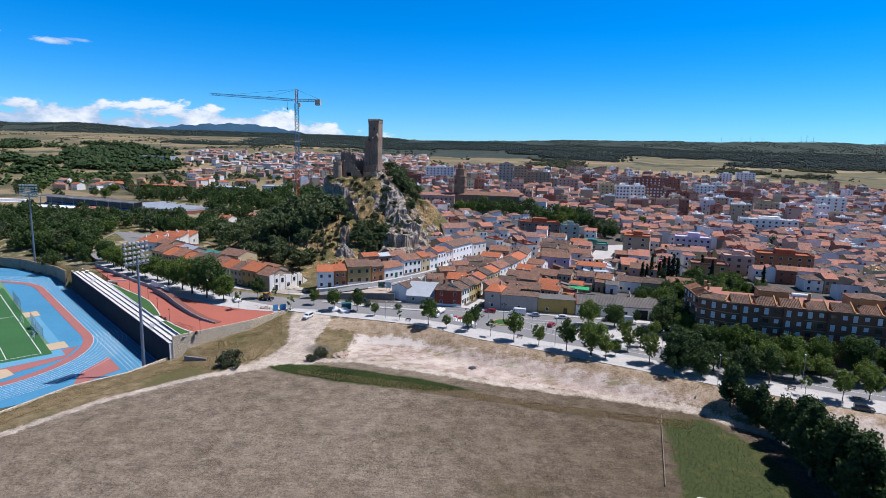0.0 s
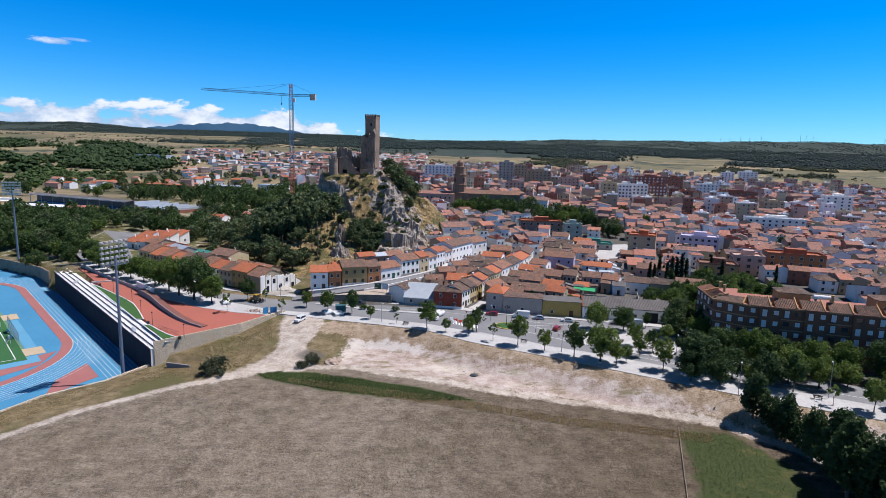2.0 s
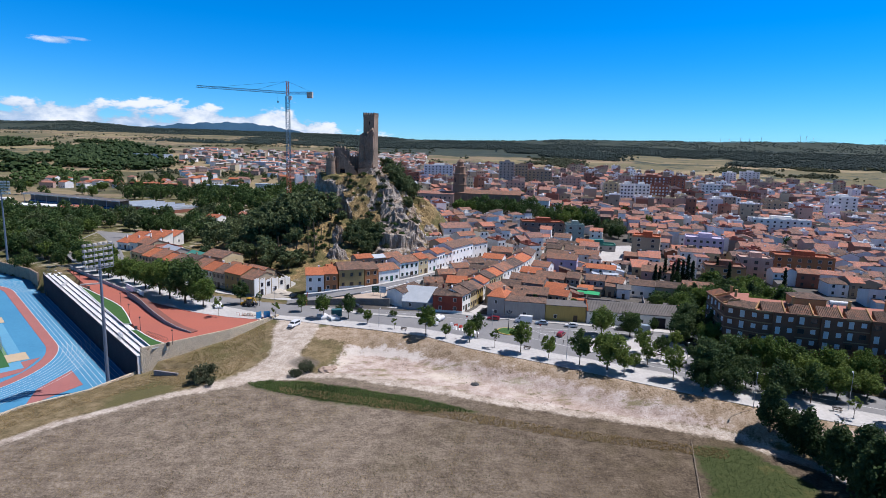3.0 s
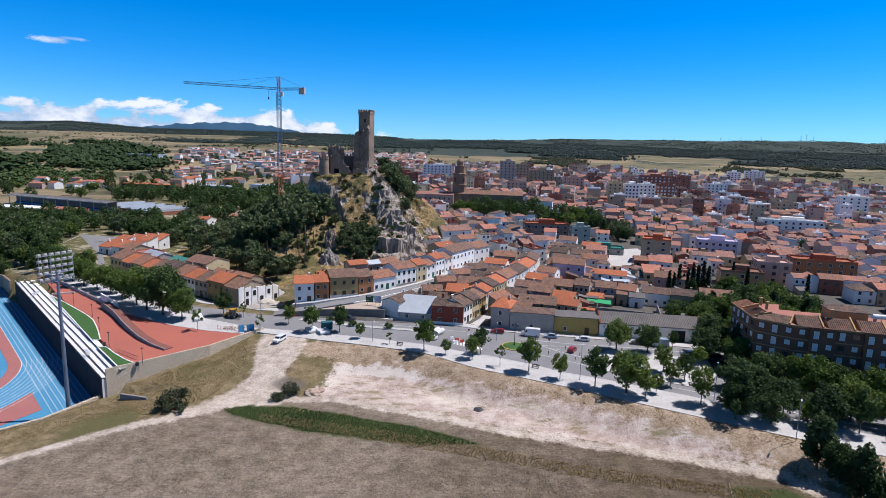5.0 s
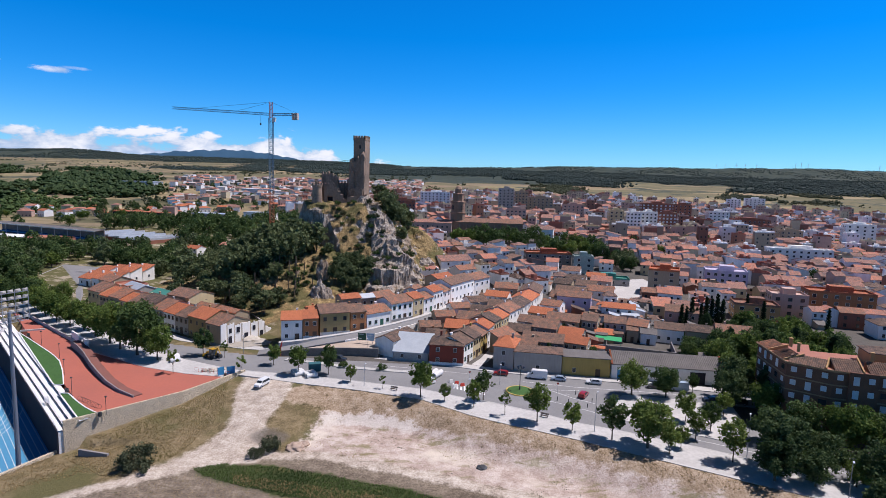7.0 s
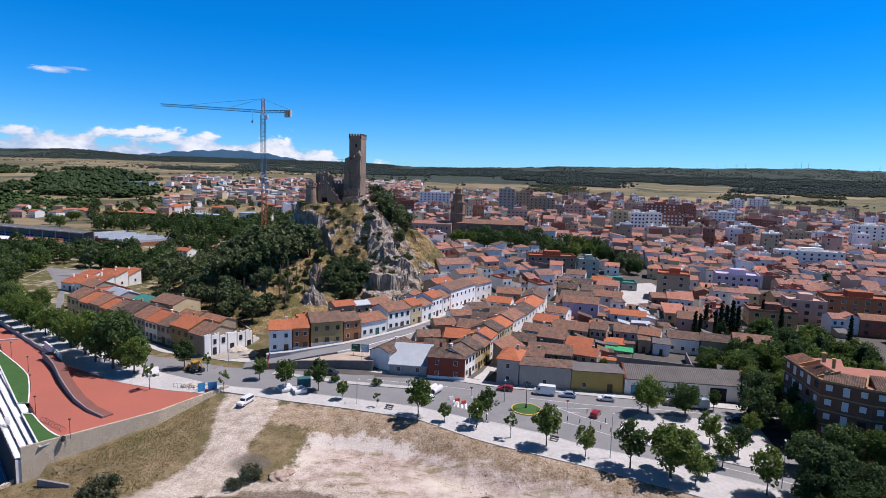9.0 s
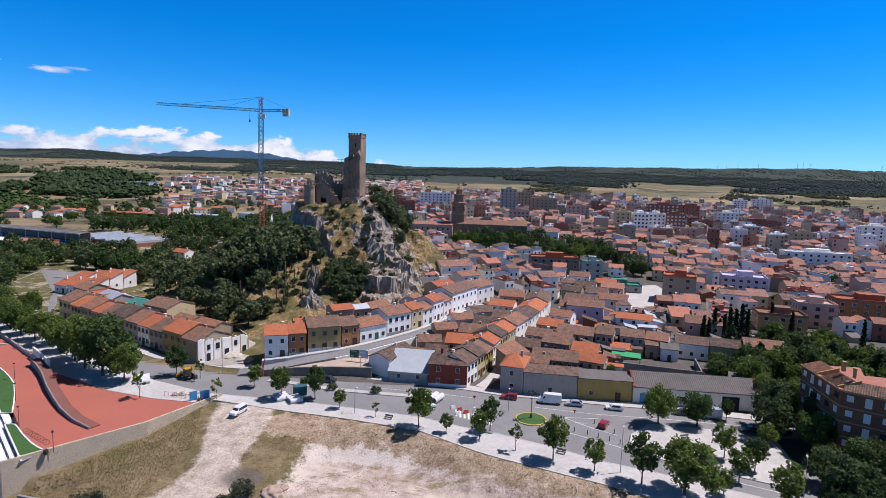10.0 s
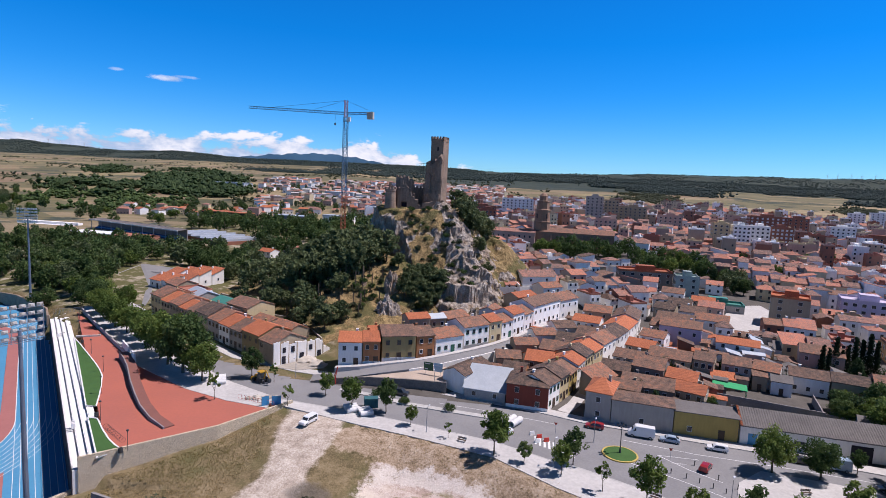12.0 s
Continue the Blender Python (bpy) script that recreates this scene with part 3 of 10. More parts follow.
# the field goes from paler in the west to darker in the east
darker_east = step(t, calc(t, "ADD", spf.outputs["X"], calc(t, "MULTIPLY", calc(t, "SUBTRACT", n_big, 0.5), 60.0)), -25, 45)
fc = blend(t, darker_east, blend(t, 0.8, fc, ramp_of(t, fk, [(0.42, (0.095, 0.074, 0.055)), (0.53, (0.165, 0.132, 0.10)), (0.66, (0.29, 0.24, 0.185))])), blend(t, 1.0, fc, (0.78, 0.76, 0.72), "MULTIPLY"))
c = blend(t, rough_edge("field", 0.8, 5.0), c, fc)
# lot: pale gravel and earth with weeds
n_grit = fbm(t, p, 7.0, 4, 0.75)
lc = ramp_of(t, calc(t, "ADD", calc(t, "MULTIPLY", n_mid, 0.45), calc(t, "ADD", calc(t, "MULTIPLY", n_fine, 0.25), calc(t, "MULTIPLY", n_grit, 0.3))), [(0.36, (0.20, 0.145, 0.115)), (0.48, (0.40, 0.315, 0.268)), (0.62, (0.60, 0.525, 0.475))])
lc = blend(t, calc(t, "MULTIPLY", step(t, calc(t, "ADD", calc(t, "MULTIPLY", fbm(t, p, 0.2, 5, 0.75, (0.55, 1.4, 1)), 0.75), calc(t, "MULTIPLY", n_fine, 0.25)), 0.52, 0.60), 0.85), lc, blend(t, n_fine, (0.12, 0.105, 0.04), (0.26, 0.22, 0.12)))
lc = blend(t, step(t, n_big, 0.54, 0.70), lc, (0.60, 0.53, 0.45))
c = blend(t, rough_edge("bank", 1.0, 7.0), c, ramp_of(t, calc(t, "ADD", calc(t, "MULTIPLY", n_mid, 0.5), calc(t, "MULTIPLY", n_fine, 0.5)), [(0.34, (0.12, 0.088, 0.052)), (0.47, (0.29, 0.215, 0.145)), (0.64, (0.46, 0.375, 0.29))]))
c = blend(t, rough_edge("lot", 1.2, 9.0), c, lc)
gc = blend(t, n_fine, (0.022, 0.034, 0.012), (0.075, 0.09, 0.03))
gc = blend(t, calc(t, "MULTIPLY", step(t, n_pat, 0.5, 0.66), 0.6), gc, (0.12, 0.105, 0.04))
c = blend(t, rough_edge("green", 0.9, 6.0), c, gc)
pc = ramp_of(t, calc(t, "ADD", calc(t, "MULTIPLY", n_mid, 0.5), calc(t, "MULTIPLY", n_fine, 0.5)), [(0.36, (0.24, 0.195, 0.155)), (0.5, (0.42, 0.355, 0.295)), (0.64, (0.60, 0.54, 0.47))])
c = blend(t, rough_edge("path", 0.9, 3.4), c, pc)
c = blend(t, calc(t, "MULTIPLY", rough_edge("pale", 0.9, 7.0), 0.7), c, blend(t, n_fine, (0.40, 0.35, 0.30), (0.68, 0.64, 0.60)))
# rough-edged dark grey patch over the dirt
c = blend(t, calc(t, "MULTIPLY", rough_edge("burn", 1.0, 4.0), 0.75), c, blend(t, n_fine, (0.05, 0.045, 0.04), (0.16, 0.14, 0.12)))
# the plain: a patchwork of stubble, fallow and vines, with dark scrub and pine woods
wide = t.nodes.new("ShaderNodeMapping")
wide.inputs["Scale"].default_value = (0.0058, 0.0125, 1)
wide.inputs["Rotation"].default_value = (0, 0, radians(-14))
t.links.new(p, wide.inputs[0])
vor = t.nodes.new("ShaderNodeTexVoronoi")
vor.voronoi_dimensions = "2D"
vor.inputs["Scale"].default_value = 1.0
t.links.new(wide.outputs[0], vor.inputs["Vector"])
sepc = t.nodes.new("ShaderNodeSeparateColor")
t.links.new(vor.outputs["Color"], sepc.inputs[0])
plain = ramp_of(t, sepc.outputs[0], [(0.0, (0.20, 0.155, 0.10)), (0.16, (0.37, 0.285, 0.165)), (0.3, (0.23, 0.15, 0.11)), (0.42, (0.29, 0.235, 0.12)), (0.55, (0.085, 0.088, 0.045)), (0.7, (0.15, 0.135, 0.07)), (0.86, (0.05, 0.06, 0.03))])
furrow = fbm(t, p, 0.02, 4, 0.6, (0.5, 4.0, 1))
plain = blend(t, calc(t, "MULTIPLY", step(t, furrow, 0.49, 0.57), 0.6), plain, (0.15, 0.13, 0.062))
plain = blend(t, 0.3, plain, blend(t, fbm(t, p, 0.03, 5, 0.7), (0.08, 0.075, 0.04), (0.36, 0.29, 0.18)))
sp = t.nodes.new("ShaderNodeSeparateXYZ")
t.links.new(p, sp.inputs[0])
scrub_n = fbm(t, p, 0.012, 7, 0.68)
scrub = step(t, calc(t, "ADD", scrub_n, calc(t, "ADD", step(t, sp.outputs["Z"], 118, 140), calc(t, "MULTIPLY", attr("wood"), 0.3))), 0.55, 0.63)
# wood floor tones pushed towards blue-green, haze painted into them
hazed_wood_c = blend(t, step(t, fbm(t, p, 0.012, 8, 0.8), 0.35, 0.65), (0.030, 0.043, 0.035), (0.056, 0.068, 0.050))
plain = blend(t, scrub, plain, hazed_wood_c)
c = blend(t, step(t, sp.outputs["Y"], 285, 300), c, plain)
c = blend(t, rough_edge("park", 2.0, 8.0), c, blend(t, step(t, n_pat, 0.5, 0.62), blend(t, n_mid, (0.06, 0.07, 0.025), (0.15, 0.13, 0.06)), blend(t, n_fine, (0.25, 0.21, 0.15), (0.40, 0.35, 0.27))))
c = blend(t, rough_edge("town", 4.0, 6.0), c, blend(t, n_mid, (0.06, 0.055, 0.05), (0.155, 0.142, 0.128)))
t.links.new(c, b.inputs["Base Color"])
b.inputs["Roughness"].default_value = 0.95
b.inputs["Specular IOR Level"].default_value = 0.15
relief(t, b, calc(t, "ADD", n_fine, n_mid), 0.6, 0.25)
gm.materials.append(gmat)
tagged(new("ground", gm), "dry stubble field, gravel lot and far plain", "ground", kind="structure")

# ---- roads and pavements ----
N_KERB = [(-160, 268), (-128, 246), (-84, 218), (-62, 212), (-40, 209.5), (-27, 208), (-9, 204.5), (5, 201.5), (14, 198.5), (35, 195), (49, 193), (72, 188.5), (96, 184), (150, 172)]
S_KERB = [(-60, 193), (-36, 190), (-22, 187), (-5, 183), (7, 177.5), (12, 176), (24, 170), (31, 165.5), (40, 162), (57, 154), (71, 146), (85, 139), (104, 130.5), (140, 117), (200, 95)]
road = Shape().prism([(-168, 262), (-128, 235), (-100, 214), (-84, 202), (-60, 190.5), (-36, 187), (-22, 184.5), (-5, 180), (7, 174.5), (24, 167), (40, 159), (71, 143), (104, 127.5), (140, 114), (200, 92), (200, 106), (140, 129), (104, 144), (86, 154), (70, 168), (72, 180), (100, 176), (150, 165), (150, 175), (96, 186.5), (72, 191), (49, 195.5), (14, 201), (-9, 207), (-27, 210), (-62, 214.5), (-84, 220.5), (-128, 248), (-160, 270)], -0.35, -0.02)
strip(road, [(79, 104.5), (86, 102.5), (96, 98.5), (112, 92)], -2.0, 2.0, -5.0, [-3.95, -3.9, -3.8, -3.6])
solid("road", road, ASPHALT, "worn grey asphalt street with painted lines", "road", kind="structure")
bend = [(-168, 262), (-149, 267), (-157, 281), (-170, 300), (-186, 345), (-214, 352), (-206, 322), (-190, 288)]
solid("road_bend", Shape().prism(bend, -1.5, [ground_at(*q) + 0.16 for q in bend]), ASPHALT, "wide grey street bending past the orange roofs", "road", kind="structure")
pv = Shape()
lo = [(x, float(edge_y(np.array([x]))[0]) + 0.3) for x, _ in S_KERB[:-1]] + [(200, 84.3)]
for i in range(len(S_KERB) - 1):
    pv.prism([lo[i], lo[i + 1], S_KERB[i + 1], S_KERB[i]], -0.9, 0.12)
strip(pv, N_KERB, 0.0, 3.2, -0.3, 0.12)
solid("pavement", pv, PAVING, "pale concrete pavement along the street", "pavement", kind="structure")
kb = Shape()
strip(kb, S_KERB, 0.0, 0.22, -0.3, 0.14)
strip(kb, N_KERB, -0.22, 0.0, -0.3, 0.14)
solid("kerb", kb, KERB, "pale stone kerb edging", "kerb", kind="structure")
sq = Shape().prism([(38, 170), (48, 165), (62, 158.5), (70, 168), (72, 178), (60, 182), (47, 184), (41, 178)], -0.3, 0.12)
solid("pavement_square", sq, PAVING, "pale paved square with benches and young trees", "pavement", kind="structure")
lf = Shape().prism([(-168, 258), (-163, 251.5), (-124, 219.5), (-104, 204), (-82, 192.5), (-69, 188.5), (-58, 187), (-60, 194), (-74, 200), (-100, 216), (-128, 238), (-160, 262)], -0.3, 0.10)
solid("pavement_park", lf, PAVING, "pale paved walk beside the plaza wall", "pavement", kind="structure")
ms = Shape()
strip(ms, [(-46, 203.2), (-36, 201), (-28, 198.3), (-17, 196.8), (-6, 195.5), (-1, 195)], -0.9, 0.9, -0.3, 0.15)
solid("pavement_median", ms, KERB, "narrow kerbed strip with clipped shrubs", "pavement", kind="structure")
mk = Shape()
for i in range(9):
    m, _ = along((4.5 + i * 1.0, 187 - i * 0.45), (5.5 + i, 187 - i * 0.45))
    mk.box((3.0 + i * 0.95, 184.6 - i * 0.5, -0.02), (3.45 + i * 0.95, 188.4 - i * 0.5, -0.012))
for i in range(7):
    mk.box((36.0 + i * 0.9, 158.6 - i * 0.42, -0.02), (36.45 + i * 0.9, 162.6 - i * 0.42, -0.012))
strip(mk, [(-20, 201), (-6, 199), (8, 196)], -0.06, 0.06, -0.02, -0.010)
strip(mk, [(22, 191.5), (36, 188.5), (52, 187), (74, 184)], -0.07, 0.07, -0.02, -0.010)
strip(mk, [(22, 181), (30, 176.5), (36, 172.5), (41, 168.5)], -0.07, 0.07, -0.02, -0.010)
strip(mk, [(28, 186), (33, 181), (38, 177.5)], -0.07, 0.07, -0.02, -0.010)
strip(mk, [(28, 186), (36, 186)], -0.07, 0.07, -0.02, -0.008)
strip(mk, [(30, 183.3), (33, 183.3)], -0.07, 0.07, -0.02, -0.008)
strip(mk, [(45, 164.3), (60, 156.8), (80, 146), (104, 135), (140, 121)], -0.07, 0.07, -0.02, -0.010)
solid("road_marking", mk, MARKING, "white painted road lines and crossings", "marking", kind="structure")

# ---- athletics ground ----


def ab(a, b):
    """A place from the way along the stand (a) and across the track (b)."""
    return (0.711 * a - 0.703 * b, -0.703 * a - 0.711 * b)


def flat(shape, poly, z, slot=0, thick=0.05):
    pts = [ab(*q) for q in poly]
    area = sum(p[0] * q[1] - q[0] * p[1] for p, q in zip(pts, pts[1:] + pts[:1]))
    return shape.prism(pts if area > 0 else pts[::-1], z - thick, z, slot)


A0, A1, B0 = -218.0, -302.4, -8.5


def oval(r, n=40):
    """The closed line of the oval at radius r, as (a, b)."""
    near = [(A0 + r * math.cos(u), B0 + r * math.sin(u)) for u in np.linspace(-math.pi / 2, math.pi / 2, n)]
    far = [(A1 - r * math.cos(u), B0 - r * math.sin(u)) for u in np.linspace(-math.pi / 2, math.pi / 2, n)]
    return near + far


def ring(shape, r0, r1, z, slot=0, thick=0.04, n=40):
    i, o = [ab(*q) for q in oval(r0, n)], [ab(*q) for q in oval(r1, n)]
    k = len(i)
    shape.add([(x, y, z) for x, y in i] + [(x, y, z) for x, y in o] + [(x, y, z - thick) for x, y in i] + [(x, y, z - thick) for x, y in o],
              [f for j in range(k) for n_ in ((j + 1) % k,) for f in ((j, k + j, k + n_, n_), (k + j, 3 * k + j, 3 * k + n_, k + n_), (2 * k + j, j, n_, 2 * k + n_))], slot)


base = Shape()
flat(base, [(-166.5, -55), (-366, -55), (-366, 62), (-166.5, 62)], TRACK_Z - 0.05, thick=0.2)
track = thing("running_track", None, "blue synthetic running track with white lane lines", "running track", kind="structure")
part("apron", base, BLUE, track)
lanes = Shape()
ring(lanes, 36.5, 46.3, TRACK_Z)
flat(lanes, [(-168, -54.6), (-217.9, -54.6), (-217.9, -45), (-168, -45)], TRACK_Z - 0.02)
flat(lanes, [(-302.6, -54.6), (-362, -54.6), (-362, -45), (-302.6, -45)], TRACK_Z - 0.02)
part("lane", lanes, BLUE, track)
for k in range(9):
    one = Shape()
    ring(one, 36.5 + 1.22 * k - 0.05, 36.5 + 1.22 * k + (0.12 if k == 0 else 0.05), TRACK_Z + 0.008, thick=0.01)
    part("lane_line", one, MARKING, track, "white painted lane line")
    bb = -45 - 1.22 * k
    one = Shape()
    flat(one, [(-170, bb - 0.05), (-218, bb - 0.05), (-218, bb + 0.05), (-170, bb + 0.05)], TRACK_Z + 0.012, thick=0.01)
    part("lane_line", one, MARKING, track, "white painted lane line")
for k in range(8):
    for a in (-171.5, -300):
        one = Shape()
        flat(one, [(a, -45.3 - 1.22 * k), (a - 0.5, -45.3 - 1.22 * k), (a - 0.5, -45.9 - 1.22 * k), (a, -45.9 - 1.22 * k)], TRACK_Z + 0.016, thick=0.01)
        part("lane_mark", one, MARKING, track, "white lane mark")
red = Shape()
ring(red, 33.4, 36.45, TRACK_Z + 0.012)
flat(red, [(-176, -43.5), (-189, -43.5), (-180, -34), (-170, -30)], TRACK_Z + 0.006)
flat(red, [(-206, -39), (-196, -33), (-190, -16), (-190, 2), (-204, 10), (-204, -30)], TRACK_Z + 0.010)
part("red_margin", red, mat("pinkish_track_margin", (0.36, 0.135, 0.12), (0.29, 0.11, 0.10), 0.8, s1=0.1, s2=1.5, bump=0.06), track, "brick-red synthetic margin")
runway = Shape()
flat(runway, [(-213, -35.2), (-252, -35.2), (-252, -32.2), (-213, -32.2)], TRACK_Z + 0.024)
flat(runway, [(-206, -34), (-199, -34), (-197, -12), (-203, -12)], TRACK_Z + 0.02)
part("runway", runway, BLUE2, track, "pale blue jump runway")
pits = Shape()
flat(pits, [(-214, -36.4), (-206.5, -36.4), (-206.5, -31.2), (-214, -31.2)], TRACK_Z + 0.03, thick=0.06)
flat(pits, [(-261, -36), (-253, -36), (-253, -31.2), (-261, -31.2)], TRACK_Z + 0.03, thick=0.06)
flat(pits, [(-187, -14), (-190, -20), (-196, -19), (-201, -8), (-200, 4), (-192, 6), (-186, -2)], TRACK_Z + 0.03, thick=0.06)
part("sand_pit", pits, SAND, track, "pale sand jumping pits")
pitch = thing("football_pitch", None, "green artificial turf pitch with white lines", "pitch", kind="structure")
part("turf_margin", flat(Shape(), [(-202, -32), (-330, -32), (-330, 24), (-202, 24)], TRACK_Z + 0.016), TURF2, pitch, "worn pale green turf margin")
part("turf", flat(Shape(), [(-202.6, -31.2), (-312, -31.2), (-312, 22), (-202.6, 22)], TRACK_Z + 0.024), TURF, pitch)
pl = Shape()
for q in ([(-205, -28.8), (-310, -28.8), (-310, -28.55), (-205, -28.55)], [(-205, -28.8), (-205.25, -28.8), (-205.25, 22), (-205, 22)], [(-257, -28.8), (-257.2, -28.8), (-257.2, 22), (-257, 22)], [(-205, -20), (-221, -20), (-221, -19.8), (-205, -19.8)]):
    flat(pl, q, TRACK_Z + 0.034, thick=0.02)
part("pitch_line", pl, MARKING, pitch, "white painted pitch lines")


def goal(a, b, turn):
    g = thing("goal", pose(*ab(a, b), TRACK_Z + 0.03, 0, 0, turn), "white football goal with net on the turf", "goal", "training goals")
    s = Shape()
    for p, q in (((-1.5, 0, 0), (-1.5, 0, 2)), ((1.5, 0, 0), (1.5, 0, 2)), ((-1.5, 0, 2), (1.5, 0, 2)), ((-1.5, 0, 2), (-1.5, 1, 0)), ((1.5, 0, 2), (1.5, 1, 0)), ((-1.5, 1, 0), (1.5, 1, 0))):
        s.beam(p, q, 0.06, n=6)
    part("goal_frame", s, WHITE_P, g)
    n = Shape()
    for i in range(9):
        n.beam((-1.5 + i * 0.375, 0.02, 1.98), (-1.5 + i * 0.375, 1, 0.02), 0.012)
    part("net", n, WHITE_P, g)


goal(-224, -29.6, 135)
goal(-247, -29.6, 135)
goal(-203.6, -12, 45)


def dugout(a, b):
    g = thing("team_bench", pose(*ab(a, b), TRACK_Z + 0.03, 0, 0, -45), "blue and white covered team bench", "bench", "team benches")
    s = Shape()
    for i in range(7):
        u, w = i * 0.26, (i + 1) * 0.26
        p0, p1 = (1.0 - 1.1 * math.sin(u), 2.0 * math.cos(u) * 0.0 + 1.95 * math.cos(max(0, 1.57 - u))), (1.0 - 1.1 * math.sin(w), 1.95 * math.cos(max(0, 1.57 - w)))
        s.add([(-1.8, p0[0], p0[1]), (1.8, p0[0], p0[1]), (1.8, p1[0], p1[1]), (-1.8, p1[0], p1[1])], [(0, 1, 2, 3)])
    part("canopy", s, PLAST_B, g)
    part("seat", Shape().box((-1.7, -0.1, 0.35), (1.7, 0.35, 0.5)), WHITE_P, g)


dugout(-236, -30.4)
dugout(-229, -30.4)

for a0, a1, b in ((-217, -240, -31.2), (-262, -282, -31.2)):
    net = thing("ball_net", None, "tall wire mesh ball-stop fence on posts", "fence", "ball-stop fences")
    for k in range(6):
        x, y = ab(a0 + (a1 - a0) * k / 5, b)
        part("post", Shape().beam((x, y, TRACK_Z), (x, y, TRACK_Z + 5), 0.05, n=6), STEEL, net)
    s = Shape()
    (x0, y0), (x1, y1) = ab(a0, b), ab(a1, b)
    for k in range(46):
        f = k / 45
        s.beam((x0 + (x1 - x0) * f, y0 + (y1 - y0) * f, TRACK_Z + 0.1), (x0 + (x1 - x0) * f, y0 + (y1 - y0) * f, TRACK_Z + 5), 0.012)
    for k in range(14):
        z = TRACK_Z + 0.2 + k * 0.36
        s.beam((x0, y0, z), (x1, y1, z), 0.01)
    part("mesh", s, STEEL, net)

# stand between plaza and track
stand = thing("grandstand", None, "concrete stand with white benches above the track", "grandstand", kind="structure")
SA, SB = -166.0, -292.0
tiers = Shape()
for k in range(4):
    b1, b2, z = -59.6 + 1.35 * k, -58.25 + 1.35 * k, -0.15 - 0.5 * k
    flat(tiers, [(SA, b1), (SB, b1), (SB, b2), (SA, b2)], z, thick=9.3 + z)
part("tier", tiers, STAND_W, stand)
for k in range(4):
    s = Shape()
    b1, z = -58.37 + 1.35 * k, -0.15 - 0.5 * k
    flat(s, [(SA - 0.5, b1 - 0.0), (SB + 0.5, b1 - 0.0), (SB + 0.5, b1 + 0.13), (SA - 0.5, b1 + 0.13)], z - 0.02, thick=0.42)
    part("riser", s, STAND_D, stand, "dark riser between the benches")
    s = Shape()
    flat(s, [(SA - 0.4, b1 - 0.62), (SB + 0.4, b1 - 0.62), (SB + 0.4, b1 - 0.06), (SA - 0.4, b1 - 0.06)], z + 0.06, thick=0.07)
    part("bench_top", s, WHITE_P, stand, "white bench plank")
# front wall below the benches, its shadow painted as a near-black colour
fr = Shape()
flat(fr, [(SA, -54.2), (SB, -54.2), (SB, -53.95), (SA, -53.95)], -1.2, thick=8.3)
part("front_wall", fr, NAVY, stand, "dark front wall of the stand")
rl = Shape()
for k in range(64):
    x, y = ab(SA + (SB - SA) * k / 63, -54.1)
    rl.beam((x, y, -1.3), (x, y, -0.3), 0.025)
for z in (-0.8, -0.3):
    (x0, y0), (x1, y1) = ab(SA, -54.1), ab(SB, -54.1)
    rl.beam((x0, y0, z), (x1, y1, z), 0.03)
part("railing", rl, WHITE_P, stand, "thin white steel railing")
for a in (-184, -184.9, -185.8, -262, -263, -264):
    s = Shape()
    x, y = ab(a, -57.2 + (0.9 * ((a * 10) % 3)))
    m = pose(x, y, -1.0, 0, 0, 45)
    sh = Shape().box((-0.35, -0.15, 0), (0.35, 0.15, 1.1))
    part("stair_block", sh, STAND_W, stand, at=m)

# plaza
PLAZA = [(-164, 250), (-76.3, 159.6), (-63.2, 174.3), (-54.3, 191), (-58, 187), (-69, 188.5), (-82, 192.5), (-104, 204), (-124, 219.5)]
solid("plaza_floor", Shape().prism(PLAZA, -9.8, 0.02), RED_RUBBER, "smooth brick-red plaza paving", "paving", kind="structure")
ch = Shape()
strip(ch, [(-139.6, 222.4), (-133.6, 225.6)], -0.35, 0.35, 0.0, 0.5)
solid("paving_band", ch, PAVING, "low pale concrete step across the plaza", "paving", kind="structure")
gmA = [(-139.7, 221.8), (-96.6, 177.5), (-94.3, 177.8), (-98.5, 183.7), (-102, 188.4), (-107.3, 195), (-111.5, 199), (-115.2, 202.2), (-121, 206.9), (-132, 215.8)]
gmB = [(-91.5, 172.2), (-76.8, 157.6), (-74.9, 161.6), (-77.4, 162.8), (-80.3, 164.7), (-84.8, 168.3), (-88, 171.2), (-89.4, 172.3)]
for k, poly in enumerate((gmA, gmB)):
    g = thing("lawn", None, "small green lawn with a white kerb on the plaza", "lawn", "plaza lawns", kind="structure")
    part("grass", Shape().prism(poly, 0.0, 0.07), LAWN, g)
    s = Shape()
    strip(s, poly + poly[:1], -0.14, 0.14, 0.0, 0.16)
    part("edging", s, WHITE_P, g)
cw = thing("ramp_wall", None, "curved dark red-brown wall sinking into the plaza", "wall", kind="structure")
curve = [(-113, 208.5), (-108.5, 204.5), (-103, 199), (-95.5, 190.5), (-90, 184.8), (-84.5, 179.4), (-78.5, 174.6), (-73, 171.5)]
s = Shape()
strip(s, curve, 0.0, 2.1, 0.0, [1.7, 1.7, 1.6, 1.4, 1.15, 0.85, 0.55, 0.3])
part("slope", s, mat("brown_rubber", (0.22, 0.085, 0.065), (0.17, 0.07, 0.055), s1=0.2, s2=2), cw)
s = Shape()
strip(s, curve, -0.28, 0.0, 0.0, [1.95, 1.95, 1.85, 1.65, 1.4, 1.1, 0.8, 0.5])
part("coping", s, CONC_DARK, cw)
pw = thing("parapet", None, "low grey concrete parapet beside the walk", "wall", kind="structure")
s = Shape()
strip(s, [(-163, 251.5), (-143, 235), (-124, 219.8), (-110, 208.8)], -0.2, 0.2, -0.3, 1.1)
part("wall_panel", s, CONCRETE, pw)
s = Shape()
